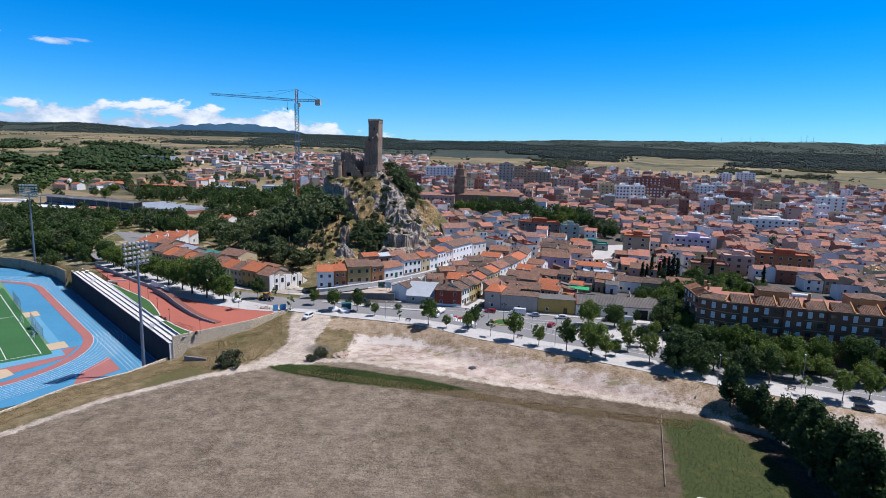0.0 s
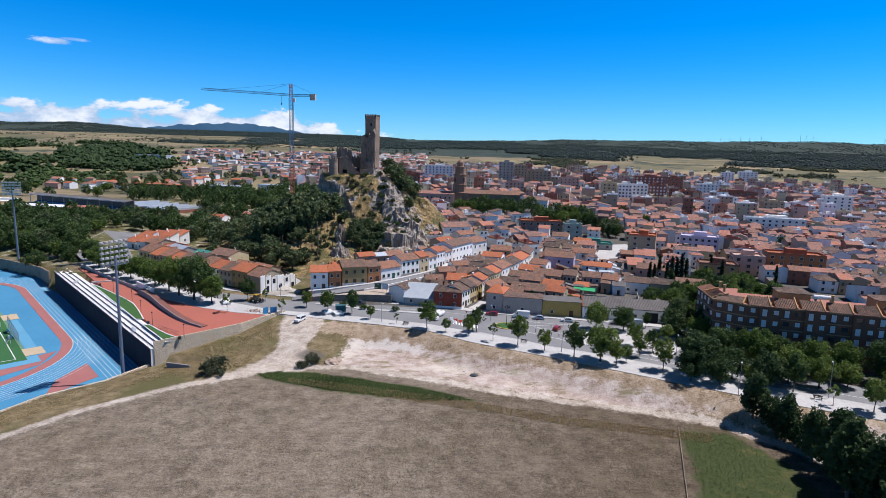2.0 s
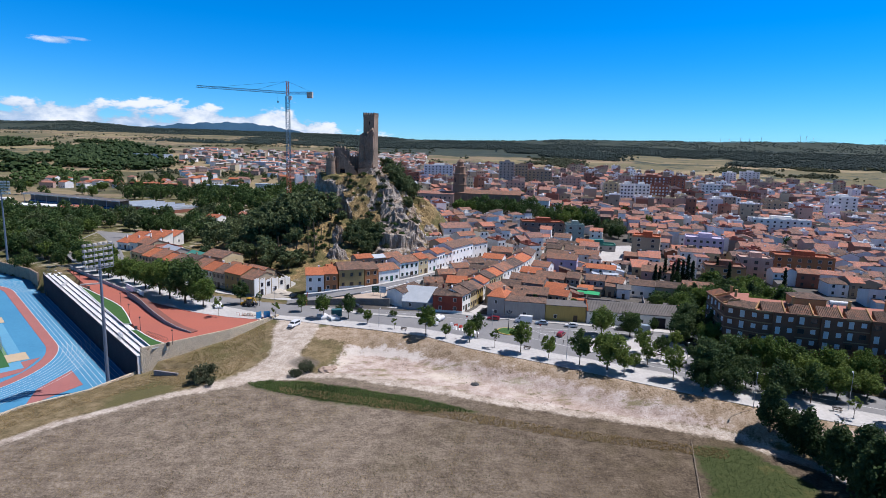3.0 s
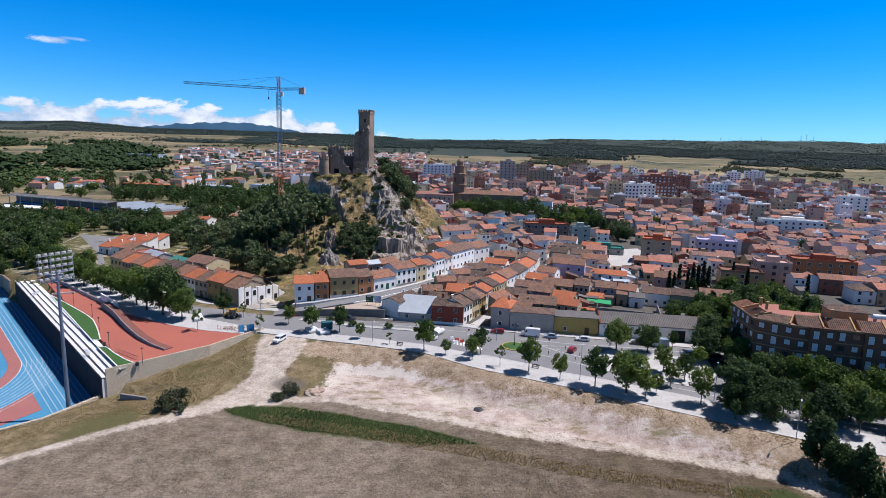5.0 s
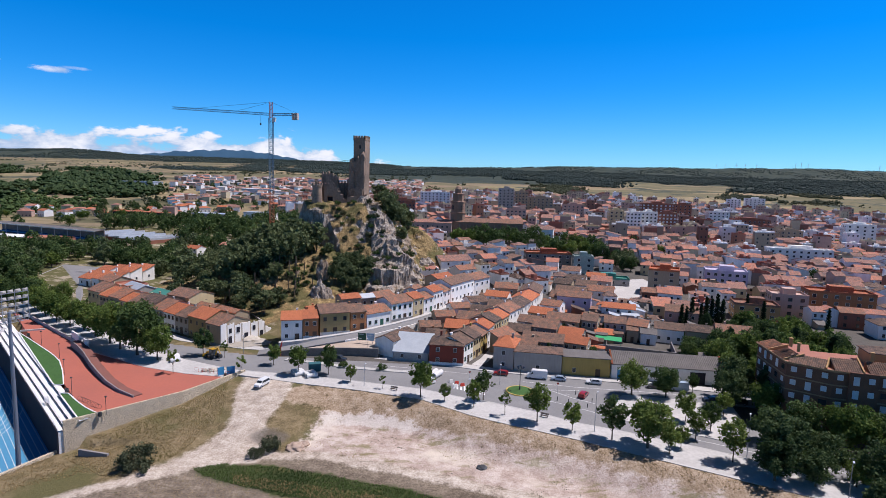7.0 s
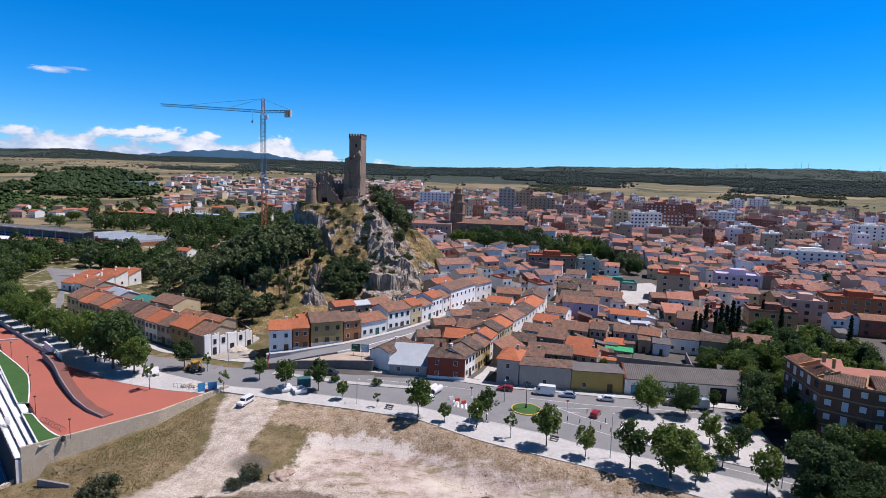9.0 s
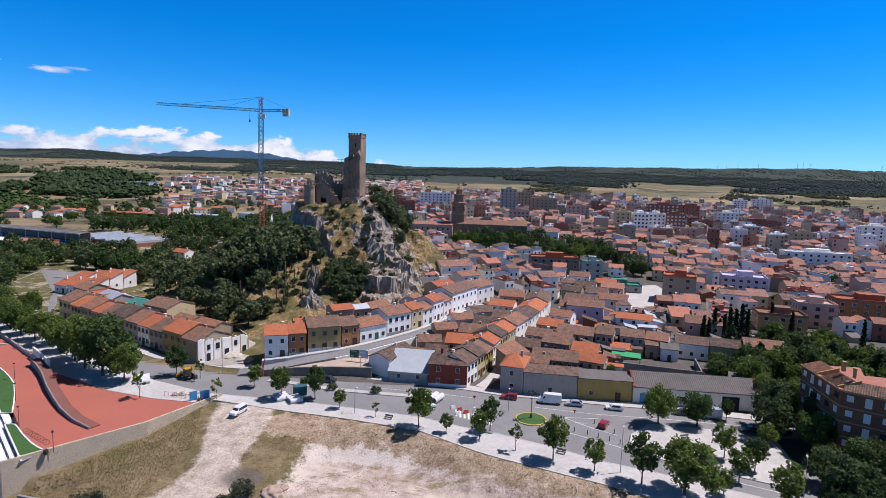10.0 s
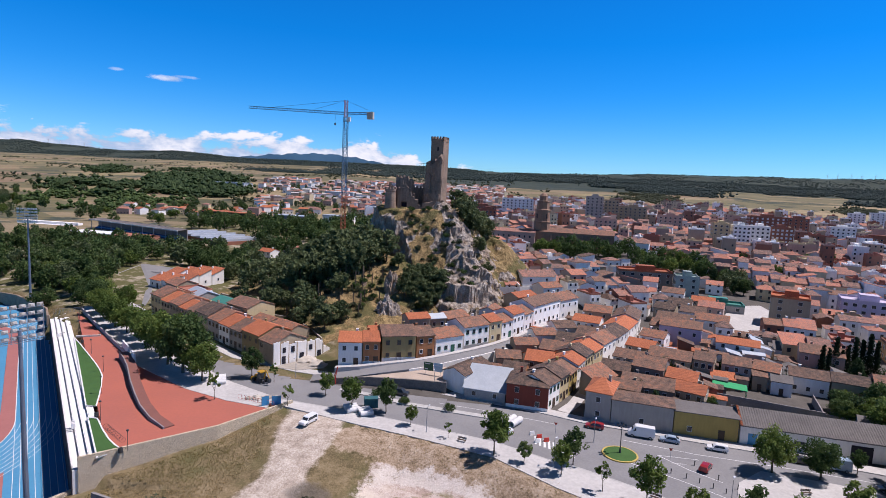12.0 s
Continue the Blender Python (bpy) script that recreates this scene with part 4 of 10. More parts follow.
strip(s, [(-117, 214.8), (-111, 209.6)], -0.22, 0.22, 0.0, 3.2)
strip(s, [(-107.5, 206.6), (-105.5, 204.8)], -0.3, 0.3, 0.0, 3.2)
strip(s, [(-111, 209.6), (-107.5, 206.6)], -0.2, 0.2, 2.7, 3.2)
strip(s, [(-111, 209.6), (-107.5, 206.6)], -0.2, 0.2, 0.0, 0.7)
part("gate_wall", s, WHITE_P, pw, "tall white wall with an opening")
nx_ = thing("end_fence", None, "pale metal mesh fence at the end of the stand", "fence")
s = Shape()
for k in range(22):
    f = k / 21
    x, y = -169.5 + 6.5 * f, 245.5 + 6.0 * f
    s.beam((x, y, -0.4), (x, y, 1.6), 0.03)
s.beam((-169.5, 245.5, 1.6), (-163, 251.5, 1.6), 0.04)
part("rail", s, STEEL, nx_)


def lamp_post(x, y, z=0.02, h=4.0):
    g = thing("plaza_lamp", pose(x, y, z), "slim dark steel lamp post on the plaza", "street lamp", "plaza lamps")
    part("pole", Shape().beam((0, 0, 0), (0, 0, h), 0.07, n=8, r2=0.05), DARK_STEEL, g)
    part("lamp_head", Shape().lathe([(0.05, h), (0.26, h + 0.05), (0.22, h + 0.28), (0.05, h + 0.32)], 10), DARK_STEEL, g)


for q in ((-154, 240), (-142, 226), (-123, 209.5), (-109.3, 197.8), (-98.8, 184.6), (-88.2, 171.9), (-73.4, 161.3)):
    lamp_post(*q)
for q in ((-133.3, 217.8), (-90.3, 173.2), (-74.2, 160.4)):
    g = thing("litter_bin", pose(*q, 0.02), "small dark round litter bin on the plaza", "bin", "plaza bins")
    part("body", Shape().lathe([(0.34, 0), (0.42, 0.1), (0.42, 0.9), (0.3, 0.95), (0.3, 0.6)], 12), DARK_STEEL, g)
rk = thing("bike_rack", None, "row of looped steel bicycle stands on the plaza", "bicycle rack")
for k in range(8):
    f = k / 7
    s = Shape()
    c0 = Vector((-84.0 + 7.1 * f, 168.5 - 4.3 * f, 0.02))
    pts = [c0 + Vector((0.55 * math.cos(u), 0.2 * math.cos(u), 0.55 + 0.55 * math.sin(u))) for u in np.linspace(0, 2 * math.pi, 13)]
    for p0, p1 in zip(pts, pts[1:]):
        s.beam(p0, p1, 0.035, n=5)
    part("hoop", s, DARK_STEEL, rk)


def loft_lamp():
    """A shallow box reflector with a tapered back; its glass looks along -y."""
    s = Shape()
    s.add([(-.5, -.25, -.36), (.5, -.25, -.36), (.5, -.25, .36), (-.5, -.25, .36), (-.5, 0, -.36), (.5, 0, -.36), (.5, 0, .36), (-.5, 0, .36), (-.2, .28, -.14), (.2, .28, -.14), (.2, .28, .14), (-.2, .28, .14)],
          [(0, 1, 5, 4), (1, 2, 6, 5), (2, 3, 7, 6), (3, 0, 4, 7), (4, 5, 9, 8), (5, 6, 10, 9), (6, 7, 11, 10), (7, 4, 8, 11), (8, 9, 10, 11), (3, 2, 1, 0)])
    s.m[-1] = 1
    return s


def floodlight(x, y, z, h, turn):
    g = thing("floodlight_mast", pose(x, y, z, 0, 0, turn), "tall grey steel floodlight mast with a lamp rack", "floodlight", "floodlight masts")
    part("pole", Shape().beam((0, 0, 0), (0, 0, h - 3), 0.5, n=12, r2=0.28), MAST_BLUE, g)
    s = Shape()
    for sx in (-3.7, -1.2, 1.2, 3.7):
        s.beam((sx, 0, h - 5), (sx, 0, h + 1.2), 0.06)
    for k in range(5):
        s.beam((-3.8, 0, h - 4.6 + k * 1.35), (3.8, 0, h - 4.6 + k * 1.35), 0.06)
    for yy2 in (-0.5, 0.7):
        s.beam((-3.1, yy2, h - 5), (3.1, yy2, h - 5), 0.06)
    for k in range(9):
        s.beam((-3.1 + k * 0.77, -0.5, h - 5), (-3.1 + k * 0.77, 0.7, h - 5), 0.04)
        s.beam((-3.1 + k * 0.77, 0.7, h - 5), (-3.1 + k * 0.77, 0.7, h - 3.9), 0.03)
    s.beam((-3.1, 0.7, h - 3.9), (3.1, 0.7, h - 3.9), 0.04)
    part("lamp_rack", s, STEEL, g)
    lampm = loft_lamp().mesh("floodlamp", [CONCRETE, LAMP_W])
    for r in range(5):
        for c2 in range(6):
            part("floodlamp", lampm, None, g, at=pose(-3.4 + c2 * 1.36, -0.3, h - 4.4 + r * 1.35, 15))


floodlight(-85.6, 151.3, TRACK_Z, 37.5, 248)
floodlight(-213, 279, -4.5, 38, 20)

# boundary walls of stone
sw = thing("stone_wall", None, "pale coursed stone retaining wall beside the slope", "wall", kind="structure")
s = Shape()
pts = [(WALL[0][0] + (WALL[1][0] - WALL[0][0]) * f, WALL[0][1] + (WALL[1][1] - WALL[0][1]) * f) for f in np.linspace(0, 1, 5)] + [(WALL[1][0] + (WALL[2][0] - WALL[1][0]) * f, WALL[1][1] + (WALL[2][1] - WALL[1][1]) * f) for f in np.linspace(0.2, 1, 5)]
strip(s, pts, -0.0, 0.5, [-1.5 - 5.5 * k / 9 for k in range(10)], 0.75)
part("core", s, STONE_W, sw)
lw = thing("low_stone_wall", None, "low dry-stone wall above the running track", "wall", kind="structure")
s = Shape()
lp = [(LOW_WALL[i][0] + (LOW_WALL[i + 1][0] - LOW_WALL[i][0]) * f, LOW_WALL[i][1] + (LOW_WALL[i + 1][1] - LOW_WALL[i][1]) * f) for i in range(5) for f in (0, 0.25, 0.5, 0.75)]
strip(s, lp, -0.55, 0.15, -10, -5.75)
part("core", s, STONE_W, lw)

bs = Shape()
strip(bs, [(-177, 250.5), (-192, 265.5), (-223, 282.0), (-262, 290.0), (-300, 297.0), (-360, 292.5)], -0.35, 0.35, TRACK_Z - 0.6, [-2.5, -4.0, -4.2, -4.2, -4.2, -4.2])
solid("basin_wall", bs, mat("brown_rubble_wall", (0.34, 0.25, 0.18), (0.18, 0.13, 0.095), s1=0.5, s2=2.4, bump=0.8), "brown stone retaining wall behind the running track", "wall", kind="structure")

# ---- castle rock ----


def seg_param(p, q, x, y):
    ex, ey = q[0] - p[0], q[1] - p[1]
    u = np.clip(((x - p[0]) * ex + (y - p[1]) * ey) / (ex * ex + ey * ey), 0, 1)
    return u, np.hypot(x - p[0] - u * ex, y - p[1] - u * ey)


def lattice_noise(x, y, z, seed=0):
    """Smooth random values from -1 to 1 on a unit lattice."""
    table = np.random.RandomState(77).uniform(-1, 1, 4096)
    ix, iy, iz = (np.floor(v).astype(np.int64) for v in (x, y, z))
    fx, fy, fz = (v - np.floor(v) for v in (x, y, z))
    fx, fy, fz = (v * v * (3 - 2 * v) for v in (fx, fy, fz))
    out = 0.0
    for cx_, wx in ((0, 1 - fx), (1, fx)):
        for cy_, wy in ((0, 1 - fy), (1, fy)):
            for cz_, wz in ((0, 1 - fz), (1, fz)):
                h = ((ix + cx_) * 73856093) ^ ((iy + cy_) * 19349663) ^ ((iz + cz_) * 83492791) ^ (seed * 2654435)
                out = out + table[h & 4095] * wx * wy * wz
    return out


def crest(line, x, y):
    """Height along a sloping crest line of (x, y, z, half width), and the distance beyond its width."""
    best, gap = np.full(x.shape, -50.0), np.full(x.shape, 1e9)
    for (x0, y0, z0, w0), (x1, y1, z1, w1) in zip(line, line[1:]):
        u, d = seg_param((x0, y0), (x1, y1), x, y)
        d = np.maximum(d - (w0 + (w1 - w0) * u), 0)
        z = z0 + (z1 - z0) * u
        best, gap = np.where(d < gap, z, best), np.minimum(d, gap)
    return best, gap


CLIFF_TOP = [(-69, 315), (-62.5, 314), (-56, 307.5), (-51.5, 300), (-47, 290), (-41, 279), (-30, 283), (-34, 310), (-35, 352), (-77, 352), (-74.5, 331)]
FIN = [(-41.5, 325, 45.5, 2.6), (-33.5, 310, 35.5, 3.0), (-27, 300, 26.5, 4.0), (-20.5, 293, 21.0, 3.5), (-16, 287, 13.0, 3.0)]
DOME = [(-26, 295, 20.5, 8.0), (-25, 286, 15.5, 9.0), (-23.5, 279, 9.0, 9.5)]
BLADE = [(-19.0, 293, 22.5, 0.7), (-15.5, 289, 18.5, 0.8), (-11.5, 284, 8.5, 0.9)]


def rock_z(x, y):
    x, y = np.asarray(x, float), np.asarray(y, float)
    g = ground_z(x, y)
    w1, w2 = lattice_noise(x * 0.12, y * 0.12, x * 0, 3), lattice_noise(x * 0.33, y * 0.33, x * 0, 5)
    # plateau that falls south as a grassy slope, with a sheer cliff on its western flank
    out = np.maximum(-poly_sdf(CLIFF_TOP, x, y) - 1.6 * w1 - 0.7 * w2, 0)
    top = 41.8 - np.maximum(316.5 + 1.5 * w1 - y, 0) * 1.03 - np.maximum(y - 346, 0)
    f1 = top + 0.7 * w2 - out * np.interp(x, [-52, -40], [4.2, 1.1])
    # limestone fin, the dome at its foot and the thin blade beside it
    z2, d2 = crest(FIN, x, y)
    f2 = z2 - 2.0 * np.maximum(d2 + 0.9 * w2, 0)
    z3, d3 = crest(DOME, x, y)
    f3 = z3 + 1.0 * w1 - 1.35 * np.maximum(d3 + 1.2 * w2, 0)
    z3, d3 = crest(BLADE, x, y)
    f3b = z3 + 0.8 * w2 - 5.0 * d3
    # rounded golden shoulder on the east
    u, d = seg_param((-28, 345), (-14, 334), x, y)
    f4 = 31.0 - 3 * u - 1.05 * np.maximum(d - 2, 0) + 0.8 * w1
    # apron of broken ground below the western cliff
    f5 = 21.5 - 0.34 * np.maximum(300 - y, 0) - 0.36 * np.maximum(-72 - x, 0) - 0.42 * np.maximum(x + 50, 0) - 0.25 * np.maximum(y - 320, 0) + 1.3 * w1 + 0.5 * w2
    z = np.maximum.reduce([f1, f2, f3, f3b, f4, f5])
    k = 1.6
    return g + np.where(z - g > -8, k * np.log1p(np.exp(np.clip((z - g) / k, -30, 30))), 0)


def rocky(x, y, z):
    """Broken limestone: the steep parts pushed in and out along their normals."""
    zy, zx = np.gradient(z, y[:, 0], x[0])
    steep = np.hypot(zx, zy)
    n = np.sqrt(1 + steep ** 2)
    hard = smooth(0.85, 1.7, steep + 0.35 * lattice_noise(x * 0.2, y * 0.2, z * 0.2, 9))
    z3, d3 = crest(FIN, x, y)
    z4, d4 = crest(DOME, x, y)
    hard = np.maximum(hard, np.maximum(smooth(1.5, 0, d3), 0.75 * smooth(2.0, 0, d4)) * smooth(4, 9, z))
    push = 0.0
    for k, (s, a) in enumerate(((0.16, 1.3), (0.42, 0.9), (1.0, 0.5))):
        push = push + a * (0.45 - 2 * np.abs(lattice_noise(x * s, y * s, z * s * 0.95, 20 + k)))
    push = push + 0.35 * lattice_noise(x * 0.2, y * 0.2, z * 1.1, 31)
    return x - zx / n * push * hard, y - zy / n * push * hard, z + push * hard / n + 0.3 * lattice_noise(x * 0.6, y * 0.6, x * 0, 12) * smooth(3, 8, z), hard


RX, RY = spaced([(-150, 2), (-84, 0.6), (4, 1.6), (46, 1)]), spaced([(226, 1.6), (256, 0.6), (328, 1.2), (410, 1)])
rx_, ry_ = np.meshgrid(RX, RY)
rz_ = rock_z(rx_, ry_) - 0.25
rm = bpy.data.meshes.new("castle_rock")
idx = np.arange(rx_.size).reshape(rx_.shape)
keep = (rz_ - ground_z(rx_, ry_))[:-1, :-1] > -0.2
quads = np.stack([idx[:-1, :-1], idx[:-1, 1:], idx[1:, 1:], idx[1:, :-1]], -1)[keep]
px_, py_, pz_, bare = rocky(rx_, ry_, rz_)
rm.from_pydata(np.stack([px_, py_, pz_], -1).reshape(-1, 3).tolist(), [], quads.reshape(-1, 4).tolist())
bare_attr = rm.attributes.new("bare", "FLOAT", "POINT")
bare_attr.data.foreach_set("value", bare.astype(np.float32).ravel())
rmat, t, b, p = blank("limestone_and_dry_grass")
ra = t.nodes.new("ShaderNodeAttribute")
ra.attribute_name = "bare"
rn, rn2, rn3 = fbm(t, p, 0.5, 6, 0.7, (1, 1, 0.45)), fbm(t, p, 2.4, 5, 0.75), fbm(t, p, 0.11, 4, 0.6)
rc = ramp_of(t, calc(t, "ADD", calc(t, "MULTIPLY", rn, 0.55), calc(t, "MULTIPLY", rn2, 0.45)), [(0.35, (0.10, 0.085, 0.075)), (0.46, (0.28, 0.235, 0.195)), (0.60, (0.50, 0.445, 0.385))])
rc = blend(t, calc(t, "MULTIPLY", step(t, rn3, 0.5, 0.62), 0.6), rc, blend(t, rn2, (0.16, 0.105, 0.06), (0.36, 0.25, 0.15)))
gc = ramp_of(t, calc(t, "ADD", calc(t, "MULTIPLY", rn2, 0.5), calc(t, "MULTIPLY", rn, 0.5)), [(0.36, (0.075, 0.06, 0.03)), (0.49, (0.22, 0.155, 0.075)), (0.62, (0.46, 0.33, 0.155))])
gc = blend(t, step(t, rn3, 0.47, 0.60), gc, blend(t, rn2, (0.055, 0.06, 0.02), (0.20, 0.165, 0.075)))
bald = calc(t, "ADD", ra.outputs["Fac"], calc(t, "MULTIPLY", calc(t, "SUBTRACT", rn, 0.5), 0.9))
rockc = blend(t, step(t, bald, 0.50, 0.68), gc, rc)
t.links.new(rockc, b.inputs["Base Color"])
b.inputs["Roughness"].default_value = 0.95
b.inputs["Specular IOR Level"].default_value = 0.15
relief(t, b, calc(t, "ADD", rn, calc(t, "MULTIPLY", rn2, 0.6)), 1.0, 0.7)
rm.materials.append(rmat)
tagged(new("castle_rock", rm), "steep grey limestone crag with dry golden grass", "rock", kind="structure")

# ---- castle ----


def ragged(shape, amp, seed):
    """Rough masonry: every vertex pushed a little by smooth noise."""
    shape.v = [tuple(Vector(p) + amp * noise.noise_vector(Vector(p) * 0.45 + Vector((seed, 0, 0)))) for p in shape.v]
    return shape


def wall_run(shape, a, b, thick, z0, z1a, z1b, crenel=0.0, n=None, rough=0.0):
    """A masonry wall from a to b with an uneven or toothed top."""
    m, l = along(a, b)
    n = n or max(2, int(l / 1.1))
    top = []
    for i in range(n):
        z = z1a + (z1b - z1a) * (i + 0.5) / n + crenel * (1 if i % 2 == 0 else 0) + rough * random.uniform(-1, 1)
        top += [(l * i / n, z), (l * (i + 1) / n, z)]
    mid = [(u, z0) for u, _ in top]
    vs = [m @ Vector((u, 0, z)) for u, z in top + mid] + [m @ Vector((u, thick, z)) for u, z in top + mid]
    t_, h = len(top), 2 * len(top)
    fs = []
    for i in range(0, t_, 2):
        fs += [(t_ + i, t_ + i + 1, i + 1, i), (h + i, h + i + 1, h + t_ + i + 1, h + t_ + i), (i, i + 1, h + i + 1, h + i)]
        if i + 2 < t_:
            fs += [(i + 1, i + 2, h + i + 2, h + i + 1)]
    fs += [(t_, 0, h, h + t_), (t_ - 1, 2 * t_ - 1, h + 2 * t_ - 1, h + t_ - 1)]
    shape.add(vs, fs)


castle = thing("castle", None, "ruined brown stone castle on a limestone crag", "castle")
keep = Shape()
KX, KY, KT, HK = -45.9, 336.5, -14, 3.15


def kept(m, q):
    return tuple(m @ Vector(q))


km = pose(KX, KY, 0, 0, 0, KT)
zs = [36, 46, 54, 61.5, 66, 72.9]
for z0, z1 in zip(zs, zs[1:]):
    keep.add([kept(km, q) for q in ((-HK, -HK, z0), (HK, -HK, z0), (HK, HK, z0), (-HK, HK, z0), (-HK, -HK, z1), (HK, -HK, z1), (HK, HK, z1), (-HK, HK, z1))],
             [(0, 1, 5, 4), (1, 2, 6, 5), (2, 3, 7, 6), (3, 0, 4, 7)])
part("keep_wall", ragged(keep, 0.12, 1), CASTLE, castle, "tall square brown stone keep")
pr = Shape()
for sx, sy, ex, ey in ((-HK - .1, -HK - .1, HK + .1, -HK - .1), (HK + .1, -HK - .1, HK + .1, HK + .1), (HK + .1, HK + .1, -HK - .1, HK + .1), (-HK - .1, HK + .1, -HK - .1, -HK - .1)):
    a, b2 = km @ Vector((sx, sy, 0)), km @ Vector((ex, ey, 0))
    wall_run(pr, (a.x, a.y), (b2.x, b2.y), 0.6, 72.8, 74.0, 74.0, 1.1, 9)
part("battlement", pr, CASTLE, castle, "toothed parapet of the keep")
part("keep_roof", Shape().add([kept(km, q) for q in ((-HK, -HK, 72.8), (HK, -HK, 72.8), (HK, HK, 72.8), (-HK, HK, 72.8))], [(0, 1, 2, 3)]), CONCRETE, castle)
# broken lower bulk before the keep
for (x0, y0, x1, y1, z) in ((-4.4, -5.2, 3.8, -3.2, 62.5), (-4.8, -3.6, -3.1, 3.0, 59.5), (0.2, -5.6, 3.9, -3.2, 65.0), (-4.3, -6.2, -1.6, -4.8, 57.0), (-5.4, -5.6, -3.8, -2.0, 52.0), (-4.2, -7.0, 3.6, -5.3, 49.0)):
    bm = bmesh.new()
    bmesh.ops.create_cube(bm, size=1.0)
    bmesh.ops.subdivide_edges(bm, edges=bm.edges[:], cuts=9, use_grid_fill=True)
    for v in bm.verts:
        u3 = v.co + Vector((0.5, 0.5, 0.5))
        q = Vector((x0 + (x1 - x0) * u3.x, y0 + (y1 - y0) * u3.y, 36 + (z - 36) * u3.z))
        q += 0.55 * noise.noise_vector(q * 0.42 + Vector((z, 0, 0))) + 0.3 * noise.noise_vector(q * 1.3)
        q.z += (u3.z ** 3) * 3.4 * noise.noise(Vector((q.x * 0.55, q.y * 0.55, z)))
        v.co = km @ q
    bulk = bpy.data.meshes.new("broken_wall")
    bm.to_mesh(bulk)
    bm.free()
    bulk.materials.append(CASTLE)
    part("broken_wall", bulk, CASTLE, castle, "broken masonry at the foot of the keep")
# window openings: near-black pieces on the wall, coloured like the shade inside
for (x, z, w, h) in ((0.5, 68.5, 0.7, 1.6), (2.4, 62.6, 1.2, 1.9), (0.6, 62.8, 1.0, 1.8)):
    part("opening", Shape().add([kept(km, q) for q in ((x - w / 2, -HK - .2, z), (x + w / 2, -HK - .2, z), (x + w / 2, -HK - .2, z + h), (x, -HK - .2, z + h + w * .4), (x - w / 2, -HK - .2, z + h), (x - w / 2, -HK + .1, z), (x + w / 2, -HK + .1, z), (x + w / 2, -HK + .1, z + h), (x, -HK + .1, z + h + w * .4), (x - w / 2, -HK + .1, z + h))],
                                [(0, 1, 2, 3, 4), (0, 5, 6, 1), (1, 6, 7, 2), (2, 7, 8, 3), (3, 8, 9, 4), (4, 9, 5, 0)]), NAVY, castle, "dark window opening")
tw = Shape().lathe([(2.8, 33), (2.5, 42), (2.3, 48.6), (2.5, 49.0), (2.5, 50.0)], 20, (-64.6, 319))
part("round_tower", ragged(tw, 0.1, 3), CASTLE, castle, "round stone corner tower")
cr = Shape()
for k in range(8):
    u = 2 * math.pi * k / 8
    m = pose(-64.6 + 2.25 * math.cos(u), 319 + 2.25 * math.sin(u), 49.9, 0, 0, math.degrees(u))
    cr.add([m @ Vector(q) for q in ((-.3, -.5, 0), (.3, -.5, 0), (.3, .5, 0), (-.3, .5, 0), (-.3, -.5, .9), (.3, -.5, .9), (.3, .5, .9), (-.3, .5, .9))], [(4, 5, 6, 7), (0, 1, 5, 4), (1, 2, 6, 5), (2, 3, 7, 6), (3, 0, 4, 7)])
part("tower_battlement", cr, CASTLE, castle)
gw = Shape()
wall_run(gw, (-61.8, 321), (-60.2, 321.2), 1.5, 37, 50, 50.5, 0.8, 3)
wall_run(gw, (-60.2, 321.2), (-57.6, 321.6), 1.5, 44.5, 50.5, 51, 0.8, 4)
wall_run(gw, (-57.6, 321.6), (-52.6, 322.4), 1.6, 37, 50.5, 44.5, 0.0, 7, 0.6)
wall_run(gw, (-52.6, 322.4), (-50.0, 323), 1.6, 37, 43.5, 42.0, 0.0, 4, 0.4)
part("gate_wall", ragged(gw, 0.18, 4), CASTLE, castle, "broken gate wall with an arched doorway")
# a near-black sheet behind the arch paints the shade of the passage
part("gateway", Shape().add([(-60.3, 321.15, 38), (-57.6, 321.5, 38), (-57.6, 321.5, 43.2), (-58.2, 321.4, 44.3), (-59, 321.3, 44.7), (-59.8, 321.2, 44.2), (-60.3, 321.15, 43.0), (-60.3, 323, 38), (-57.6, 323.2, 38), (-57.6, 323.2, 44), (-60.3, 323, 44)], [(7, 8, 9, 10)]), NAVY, castle, "dark arched gateway")
cur = Shape()
wall_run(cur, (-70, 336), (-64.5, 322), 1.4, 34, 52, 48, 0.8, 14, 0.3)
wall_run(cur, (-66, 334), (-61, 334), 1.4, 36, 55.5, 55.5, 1.0, 6, 0.4)
wall_run(cur, (-61, 334), (-57.5, 333), 1.4, 36, 56, 53, 0.4, 4, 1.0)
wall_run(cur, (-57.5, 334), (-50.5, 336), 1.2, 36, 51.0, 51.0, 0.9, 9)
wall_run(cur, (-50.6, 323), (-41, 325), 0.7, 38, 44, 45.5, 0.0, 8, 0.3)
part("curtain_wall", ragged(cur, 0.2, 5), CASTLE, castle, "crenellated curtain wall")
gb = Shape()
wall_run(gb, (-62.0, 326), (-55.2, 327), 2.0, 36, 55.0, 47.5, 0.0, 9, 0.7)
part("ruined_gable", ragged(gb, 0.25, 6), CASTLE, castle, "ruined stepped gable wall")
sc = Shape()
for x in (-53.5, -52.3):
    sc.beam((x, 331, 44), (x, 331, 62.5), 0.06)
for k in range(8):
    sc.beam((-53.5, 331, 46 + 2 * k), (-52.3, 331, 48 + 2 * k), 0.04)
sc.beam((-54.6, 331, 62.3), (-49.5, 331, 62.3), 0.08)
solid("scaffold_tower", sc, DARK_STEEL, "thin dark steel scaffold mast beside the keep", "scaffold")

# free-standing limestone crags below the castle


